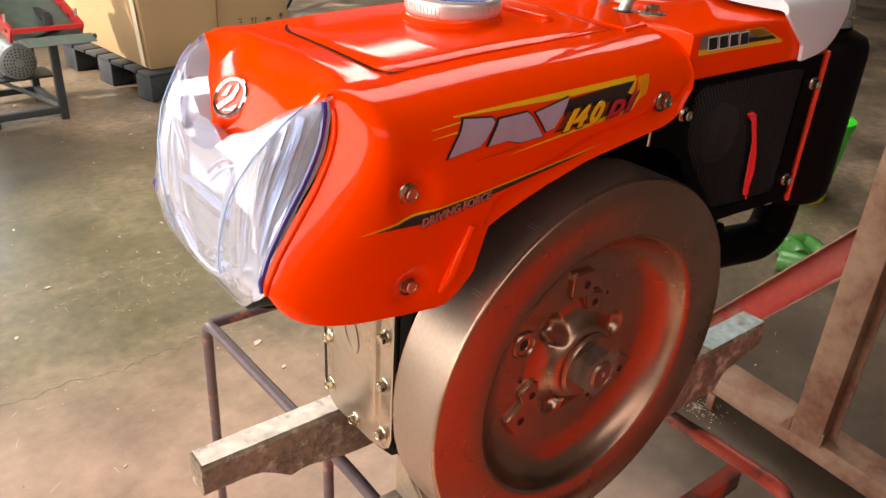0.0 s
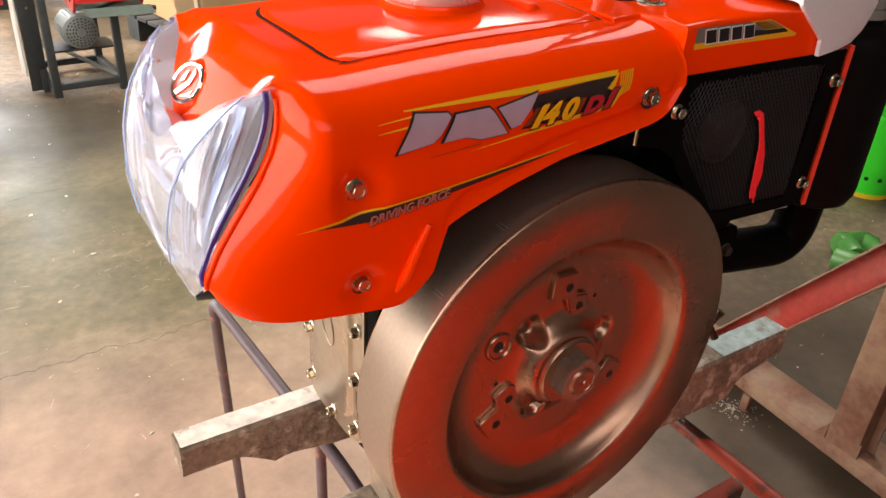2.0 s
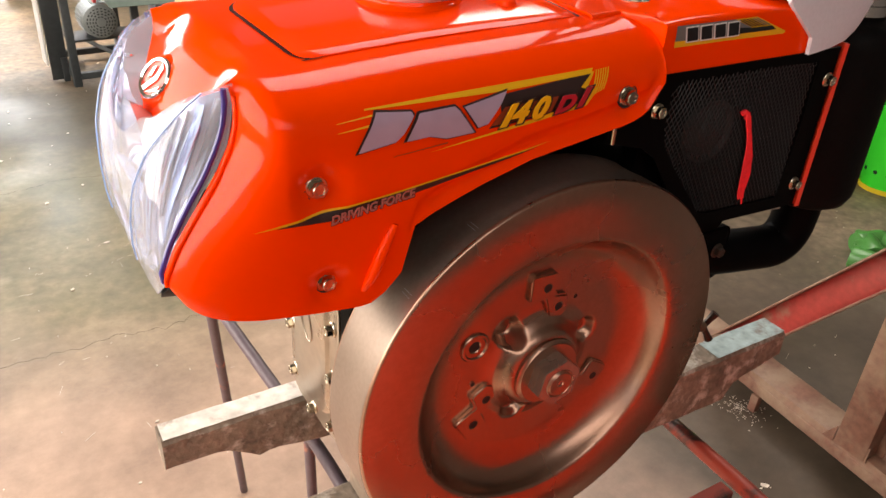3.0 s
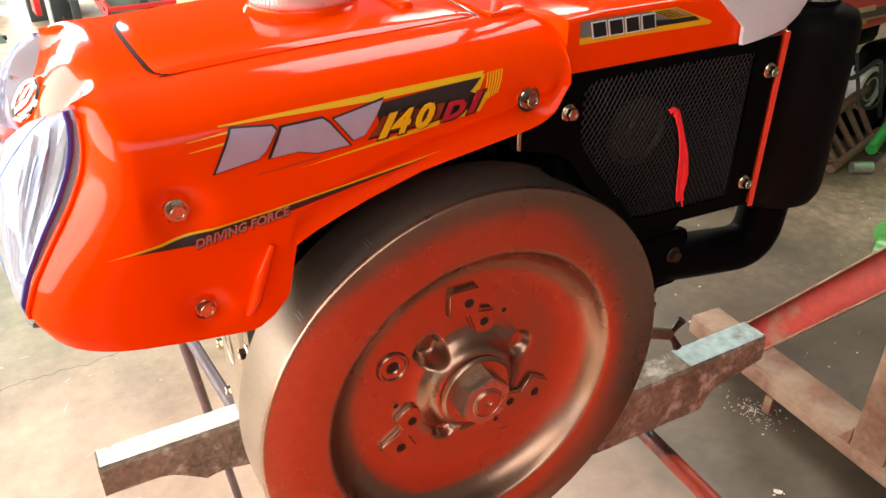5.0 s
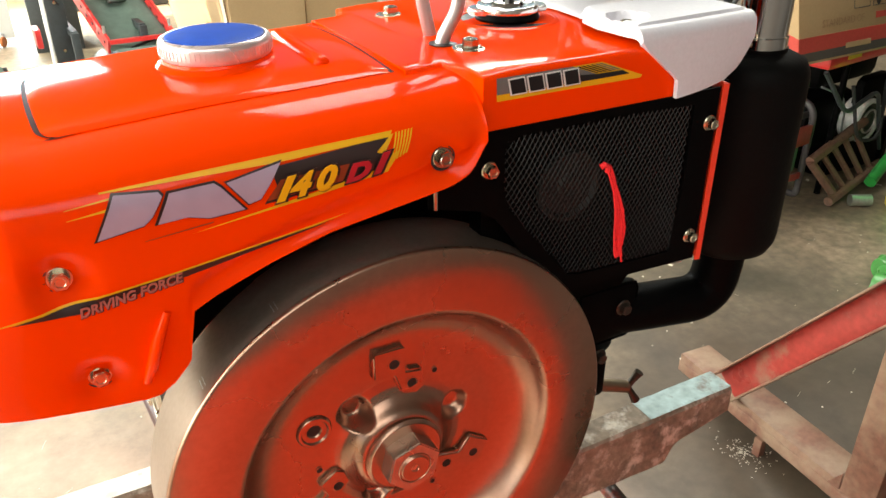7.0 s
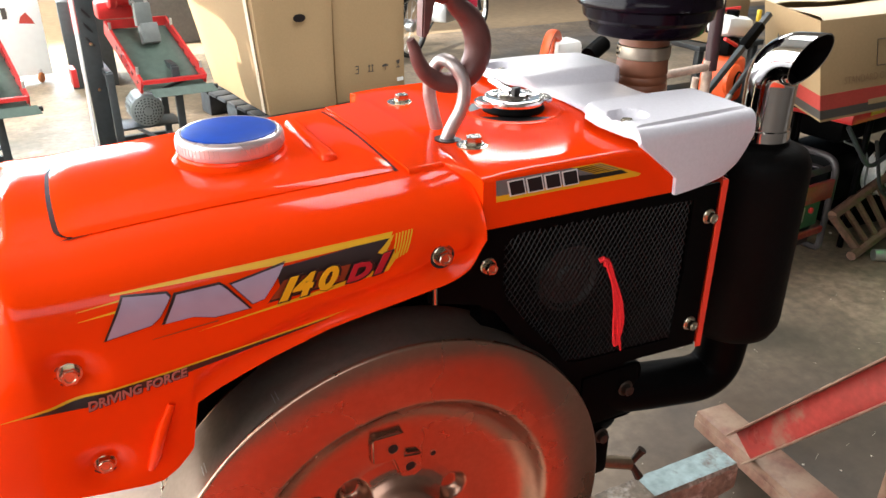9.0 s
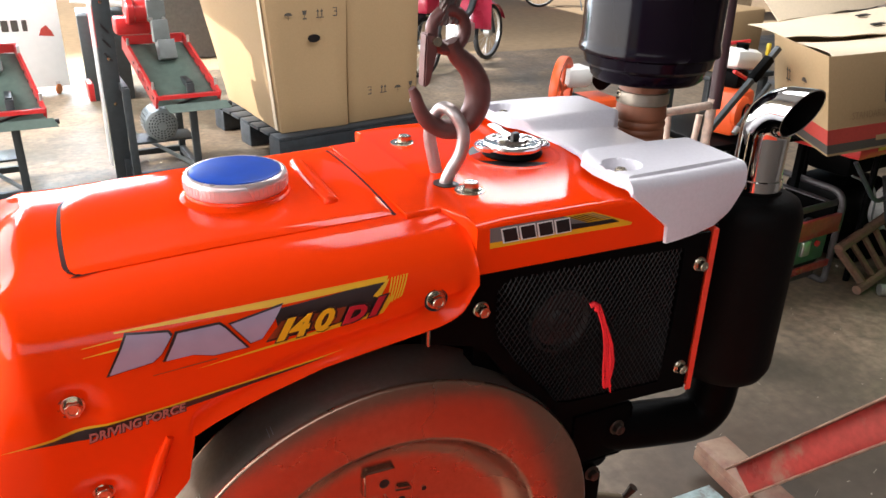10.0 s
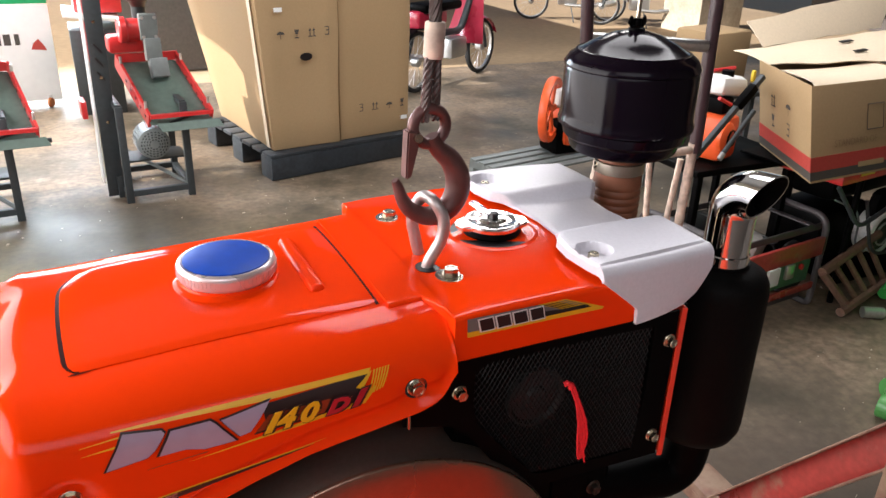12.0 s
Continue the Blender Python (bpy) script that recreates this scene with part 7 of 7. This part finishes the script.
for sx, sy, x, y in ((W, 0.006, W / 2, 0.003), (W, 0.006, W / 2, D - 0.003), (0.006, D - 0.012, 0.003, D / 2), (0.006, D - 0.012, W - 0.003, D / 2)):
    opart("carton_wall", box(sx, sy, H, (x, y, H / 2), 0.0015), CARD)
opart("carton_bottom", box(W - 0.013, D - 0.013, 0.006, (W / 2, D / 2, 0.003)), CARD)
for z0, z1, material in ((0.010, 0.044, PRINT), (0.044, 0.100, CARD_RED)):
    opart("printed_band", box(W + 0.003, 0.002, z1 - z0, (W / 2, -0.0015, (z0 + z1) / 2)), material)
    opart("printed_band", box(0.002, D, z1 - z0, (-0.0015, D / 2, (z0 + z1) / 2)), material)
# the far long flap lies folded out to the back, a torn one stands up behind it


def flap(a, b, c, d, sag, rows=9):
    """A sheet of card between four corners, bowed by sag."""
    a, b, c, d = Vector(a), Vector(b), Vector(c), Vector(d)
    g = []
    for i in range(rows):
        v = i / (rows - 1)
        g.append([a.lerp(b, k / 12).lerp(d.lerp(c, k / 12), v) + Vector((0, 0, sag * math.sin(math.pi * v) + 0.004 * math.sin(k * 1.3 + v * 2))) for k in range(13)])
    return sheet(g, 0.004)


FLAP = [Vector(p) for p in ((3.07, 2.29, 1.053), (3.92, 2.15, 1.060), (4.28, 2.56, 1.125), (3.12, 2.55, 1.064))]
# flaps get the paler card colour in place of light from above
part("long_flap", flap(*FLAP, 0.006), CARD_TAPE_LIT, oc, "folded-out flap, coloured paler for the light from above")
part("standing_flap", flap((3.30, 2.55, 1.070), (4.20, 2.64, 1.115), (4.38, 2.74, 1.310), (3.27, 2.65, 1.170), 0.0), CARD_TAPE_LIT, oc, "torn flap standing up behind")
for u, v in ((0.58, 0.70), (0.60, 0.30)):
    c = FLAP[0].lerp(FLAP[1], u).lerp(FLAP[3].lerp(FLAP[2], u), v) + Vector((0, 0, 0.006 * math.sin(math.pi * v) + 0.007))
    part("hand_slot", box(0.080, 0.024, 0.004, c, 0.001, (6, -3, 4)), INK_BLACK, oc)
nearf = sheet([[(x, 0.002 + v, H + z - 0.02 * math.sin(x * 5) * t) for x in [0.02 + (W - 0.04) * k / 14 for k in range(15)]] for v, z, t in ((0.0, 0.0, 0), (0.03, 0.012, 0.3), (0.14, 0.010, 0.5), (0.34, -0.004, 0.6))], 0.004)
opart("torn_flap", nearf, CARD_TAPE_LIT, "torn folded flap")
std = lettering("STANDARD OF", 0.040, mat("faded_print", (0.30, 0.19, 0.10), 0.8, grain=90, vary=0.1, bump=0.0), "print_line", oc, Matrix.Identity(4), width=0.95)
std.data.transform(mo @ pose(0.135, -0.003, 0.128, 90, 0, 0))
for k, (u, w) in enumerate(((0.47, 0.12),)):
    opart("unreadable_text_bar", box(w, 0.002, 0.024, (u + w / 2, -0.0015, 0.142)), CARD_RED)
opart("unreadable_text_bar", box(0.16, 0.002, 0.020, (0.36, -0.0032, 0.045)), CARD)
for i in range(2):
    for j in range(2):
        polys = pictogram(("glass", "arrows", "three", "umbrella")[i * 2 + j], 0, 0, 0.026)
        bm = flat_polys(polys, pose(0, 0, 0, 0, 0, -90), 0.002)
        bm.transform(pose(-0.0, D * 0.70 - 0.16 * i, 0.150 + 0.085 * j))
        opart("handling_mark", bm, PRINT, smooth=False)
for k, (x, z, s) in enumerate(((0.33, 0.18, 0.10), (0.45, 0.18, 0.10))):
    loop = [(x, -0.002, z), (x + s, -0.002, z), (x + s, -0.002, z + s), (x, -0.002, z + s)]
    opart("printed_frame", tube(loop, 0.0022, 4, closed=True), PRINT)
opart("punched_hole", lathe([(0, 0.0), (0.018, 0.0)], (0.49, -0.0025, 0.245), NEAR, 14), INK_BLACK)
opart("punched_hole", lathe([(0, 0.0), (0.014, 0.0)], (0.485, -0.0025, 0.195), NEAR, 14), INK_BLACK)

# brush cutter with orange engine, white tank and two dark shafts
cutter = thing("brush_cutter", "orange motor tool with white tank and dark grey shafts", "tool")
part("motor_housing", box(0.16, 0.14, 0.19, (2.845, 2.30, 0.762), 0.03, (0, 0, 20)), ORANGE_FAR, cutter, "orange motor housing")
part("starter_cover", lathe([(0, 0), (0.06, 0), (0.065, 0.02), (0.05, 0.035), (0, 0.04)], (2.82, 2.235, 0.775), (90, 0, 20), 24), ORANGE_FAR, cutter)
part("fan_guard", lathe([(0.030, 0.036), (0.034, 0.044), (0.038, 0.036)], (2.82, 2.235, 0.775), (90, 0, 20), 24), BLACK, cutter)
part("carburettor", box(0.09, 0.10, 0.07, (2.86, 2.33, 0.890), 0.015, (0, 0, 15)), BLACK, cutter)
part("tank", box(0.21, 0.12, 0.085, (2.90, 2.35, 0.965), 0.034, (0, 8, 15)), WHITE, cutter, "white plastic tank")
part("tank_cap", lathe([(0, 0), (0.025, 0), (0.025, 0.025), (0, 0.028)], (2.89, 2.335, 1.005), (0, 0, 0), 16), BLACK, cutter)
part("tank_strap", box(0.022, 0.126, 0.06, (2.84, 2.35, 0.965), 0.01, (0, 8, 15)), BLACK, cutter)
part("shaft", box(0.022, 0.022, 0.42, (2.735, 2.14, 0.893), 0.003, (0, 43.5, 0)), DARK_GREY, cutter, "dark grey square shaft")
part("shaft_sleeve", box(0.034, 0.034, 0.11, (2.805, 2.14, 0.967), 0.005, (0, 43.5, 0)), BLACK, cutter)
part("shaft", tube([(2.740, 2.15, 0.722), (2.900, 2.17, 0.895)], 0.0105, 12), DARK_GREY, cutter)
part("shaft_tip", tube([(2.752, 2.15, 0.735), (2.732, 2.148, 0.712)], 0.0120, 12), ALU, cutter)
part("red_lever", tube([(2.79, 2.36, 1.025), (2.96, 2.37, 1.030)], 0.008, 10), RED_PAINT, cutter)
part("red_bar", tube([(2.79, 2.26, 0.935), (2.87, 2.27, 0.900)], 0.008, 10), RED_PAINT, cutter)
part("yellow_clip", box(0.016, 0.016, 0.05, (3.00, 2.30, 1.005), 0.004), YELLOW_P, cutter)
bench = thing("dark_bench", "dark steel bench carrying motor tools", "bench")
part("bench_top", box(0.60, 0.46, 0.03, (2.95, 2.40, 0.645), 0.006), BLACK, bench)
for x in (2.69, 3.21):
    for y in (2.20, 2.60):
        part("bench_leg", box(0.03, 0.03, 0.63, (x, y, 0.315), 0.004), BLACK, bench)
part("bench_shelf", box(0.50, 0.40, 0.02, (2.95, 2.40, 0.26), 0.004), BLACK, bench)

# tan carton and pot-shaped bundle further back
single("back_carton", box(0.34, 0.30, 0.352, (3.87, 3.45, 0.835), 0.020, (0, 0, 12)), CARD, "plain brown cardboard carton on a bench in the back", "carton")
b2 = thing("back_bench", "dark steel bench in the back", "bench")
part("bench_top", box(0.50, 0.40, 0.03, (3.88, 3.45, 0.643), 0.006), DARK_GREY, b2)
for x in (3.67, 4.09):
    for y in (3.29, 3.61):
        part("bench_leg", box(0.04, 0.04, 0.63, (x, y, 0.315), 0.004), DARK_GREY, b2)

# rusty tine rack, green pipe, silver drum, tin
RUST_DARK = mat("dark_rust", (0.15, 0.075, 0.05), 0.7, grain=60, vary=0.35, bump=0.12, stains=6, spots=((0.14, 0.085, 0.055), 8, 0.5, 0.65))
tines = thing("tine_rack", "rusty toothed steel rack lying on the floor", "tool")
for a, b, r in (((3.24, 1.93, 0.205), (3.66, 2.00, 0.300), 0.022), ((3.24, 1.93, 0.205), (3.40, 1.88, 0.025), 0.020), ((3.33, 1.86, 0.022), (3.78, 1.95, 0.085), 0.022)):
    part("rack_bar", tube([a, b], r, 8), RUST_DARK, tines)
for k in range(4):
    q = 0.2 + 0.2 * k
    a, b = Vector((3.24, 1.93, 0.205)).lerp(Vector((3.66, 2.00, 0.300)), q), Vector((3.40, 1.88, 0.030)).lerp(Vector((3.78, 1.95, 0.085)), q)
    part("tine", tube([a, b], 0.014, 6), RUST_DARK, tines)
single("green_pipe", tube([(3.60, 1.86, 0.060), (3.95, 1.97, 0.16), (4.3, 2.1, 0.26)], 0.026, 14), mat("green_paint", (0.03, 0.28, 0.05), 0.4, grain=20, vary=0.2, bump=0.0), "green painted steel pipe leaning on scrap", "pipe")
sd = thing("silver_drum", "bare aluminium flywheel housing with a dark core among dark frames", "housing")
DRUM = pose(3.695, 2.040, 0.290, 90, 0, 6)
for name, rows, material in (("housing_band", [(0.070, -0.060), (0.094, -0.060), (0.100, -0.054), (0.100, 0.018), (0.104, 0.021), (0.104, 0.034), (0.098, 0.038), (0.086, 0.038), (0.084, 0.026)], mat("cast_aluminium", (0.74, 0.74, 0.72), 0.40, 0.25, grain=60, vary=0.15, bump=0.05)),
                             ("housing_core", [(0.085, 0.028), (0.070, 0.024), (0.066, 0.034), (0.040, 0.036), (0.034, 0.028), (0, 0.028)], mat("oily_green_core", (0.030, 0.045, 0.026), 0.5, 0.3, grain=50, vary=0.4, bump=0.1)),
                             ("core_ring", [(0.058, 0.034), (0.058, 0.040), (0.052, 0.042), (0.050, 0.034)], ALU)):
    piece = lathe(rows, seg=36)
    piece.transform(DRUM)
    part(name, piece, material, sd)
part("drum_foot", box(0.10, 0.07, 0.06, (3.695, 2.09, 0.205), 0.01), ALU, sd)
part("cable", tube(bend([(3.33, 2.02, 0.50), (3.463, 2.0, 0.444), (3.500, 2.0, 0.374), (3.507, 2.0, 0.273), (3.588, 2.0, 0.213), (3.66, 2.06, 0.205)], 0.03, 5), 0.0045, 8), MACHINE_GREY, sd, "grey bent cable")
single("drum_support", box(0.5, 0.4, 0.23, (3.80, 2.28, 0.115), 0.03), BLACK, "black greasy machine block on the floor", "block")
single("tin_can", lathe([(0, 0), (0.026, 0), (0.026, 0.09), (0, 0.09)], (3.42, 1.82, 0.027), (0, 90, -30), 20), ALU, "small bare metal tube lying on the floor", "tube")

# green bucket and bottles
bk = thing("green_bucket", "bright green plastic bucket with a yellow foot", "bucket")
part("bucket_wall", lathe([(0, 0.02), (0.115, 0.02), (0.150, 0.36), (0.157, 0.37), (0.157, 0.40), (0.148, 0.40), (0.110, 0.03), (0, 0.03)], (3.655, 1.665, 0), seg=40), GREEN, bk)
part("bucket_foot", lathe([(0, 0), (0.118, 0), (0.120, 0.022), (0.0, 0.022)], (3.655, 1.665, 0), seg=40), YELLOW_P, bk)
for k in range(14):
    a = 2 * math.pi * k / 14
    part("wall_hole", lathe([(0, 0), (0.010, 0)], (3.655 + 0.1275 * math.cos(a), 1.665 + 0.1275 * math.sin(a), 0.10), (0, 90, math.degrees(a)), 10), INK_BLACK, bk)
for x, y, yaw in ((2.82, 1.29, 20), (2.93, 1.34, 75), (3.05, 1.30, -30), (2.90, 1.24, 140)):
    bot = lathe([(0, 0), (0.040, 0.002), (0.044, 0.01), (0.044, 0.12), (0.030, 0.16), (0.014, 0.18), (0.014, 0.20), (0, 0.20)], seg=20)
    bot.transform(pose(x, y, 0.046, 90, 0, yaw))
    single("plastic_bottle", bot, GREEN_BOTTLE, "dull green plastic bottle lying on the floor", "bottle", "bottles on the floor")

# ---- chips and flakes on the floor ----
random.seed(21)
chips = bmesh.new()
for k in range(420):
    x, y = random.uniform(-0.4, 4.2), random.uniform(0.6, 5.0)
    s = random.choice((0.0015, 0.002, 0.002, 0.003, 0.003, 0.004, 0.005, 0.008, 0.012))
    m = bmesh.new()
    n = random.randint(4, 6)
    f = m.faces.new([m.verts.new((s * random.uniform(0.6, 1.3) * math.cos(2 * math.pi * q / n), s * random.uniform(0.3, 0.9) * math.sin(2 * math.pi * q / n), 0.0012)) for q in range(n)])
    r = bmesh.ops.extrude_face_region(m, geom=[f])
    bmesh.ops.translate(m, vec=(0, 0, 0.0022), verts=[v for v in r["geom"] if isinstance(v, bmesh.types.BMVert)])
    bmesh.ops.recalc_face_normals(m, faces=m.faces[:])
    put(chips, m, pose(x, y, 0, 0, 0, random.uniform(0, 360)))
single("floor_chips", chips, DEBRIS, "pale chips, flakes and straw scattered on the concrete", "debris", kind="stuff", smooth=False)

# straw litter by the red frame, two larger flakes
litter = bmesh.new()
for k in range(130):
    a, r = random.uniform(0, 6.283), abs(random.gauss(0, 0.042))
    L, w = random.uniform(0.002, 0.007), random.uniform(0.0007, 0.0018)
    put(litter, box(L, w, 0.0012, (0, 0, 0.0014)), pose(1.798 + r * math.cos(a), 0.93 + 1.3 * r * math.sin(a), random.uniform(0, 0.002), 0, 0, random.uniform(0, 180)))
for x, y, s in ((0.866, 1.938, 0.018), (0.877, 1.778, 0.009), (1.05, 2.30, 0.007), (0.35, 1.62, 0.006)):
    put(litter, prism([(-s, -0.3 * s), (-0.2 * s, -0.6 * s), (s, -0.2 * s), (0.9 * s, 0.4 * s), (-0.1 * s, 0.6 * s)], 0.003), pose(x, y, 0.0008, 0, 0, 20))
single("straw_litter", litter, DEBRIS, "pale straw bits and flakes lying on the concrete", "debris", kind="stuff", smooth=False)


def crack(points, label, seed):
    """A jagged, narrow open crack, as a dark strip just above the slab."""
    random.seed(seed)
    line = []
    for (xa, ya), (xb, yb) in zip(points, points[1:]):
        n = max(3, int(math.hypot(xb - xa, yb - ya) / 0.022))
        line += [(lerp(xa, xb, i / n), lerp(ya, yb, i / n)) for i in range(n)]
    line.append(points[-1])
    line = [(x + random.gauss(0, 0.004), y + random.gauss(0, 0.007)) for x, y in line]
    n = len(line) - 1
    rows = [[(x, y - w, 0.0012), (x, y + w, 0.0012)] for x, y, w in ((x, y, 0.0003 + 0.0009 * math.sin(math.pi * i / n) * random.uniform(0.3, 1.0)) for i, (x, y) in enumerate(line))]
    return single("floor_crack", sheet(rows), CRACK, label, "crack", kind="structure", smooth=False)


CRACK = mat("crack_dirt", (0.035, 0.028, 0.020), 0.9, grain=60, vary=0.3, bump=0.0)
crack([(-0.45, 2.02), (0.04, 2.033), (0.155, 2.039), (0.325, 2.042), (0.466, 2.03), (0.72, 2.07), (0.95, 2.04)], "narrow dark crack across the concrete floor", 5)
crack([(-0.1, 3.18), (0.223, 3.22), (0.375, 3.262), (0.541, 3.211), (0.692, 3.265), (0.793, 3.283), (1.1, 3.33)], "narrow dark crack across the concrete floor", 6)
# pale scratches
random.seed(33)
scratches = bmesh.new()
for k in range(110):
    cx, cy, sp = random.choice(((0.80, 2.61, 0.10), (0.54, 2.56, 0.12), (0.62, 2.45, 0.25), (0.3, 1.7, 0.5), (2.6, 1.3, 0.4), (1.5, 2.8, 0.7)))
    L, w = random.uniform(0.008, 0.04), random.uniform(0.0004, 0.0011)
    put(scratches, box(L, w, 0.0004, (0, 0, 0.0010)), pose(random.gauss(cx, sp), random.gauss(cy, sp * 0.8), 0, 0, 0, random.gauss(35, 40)))
single("floor_scratches", scratches, DEBRIS, "pale scratches in the worn concrete", "scratch", kind="stuff", smooth=False)
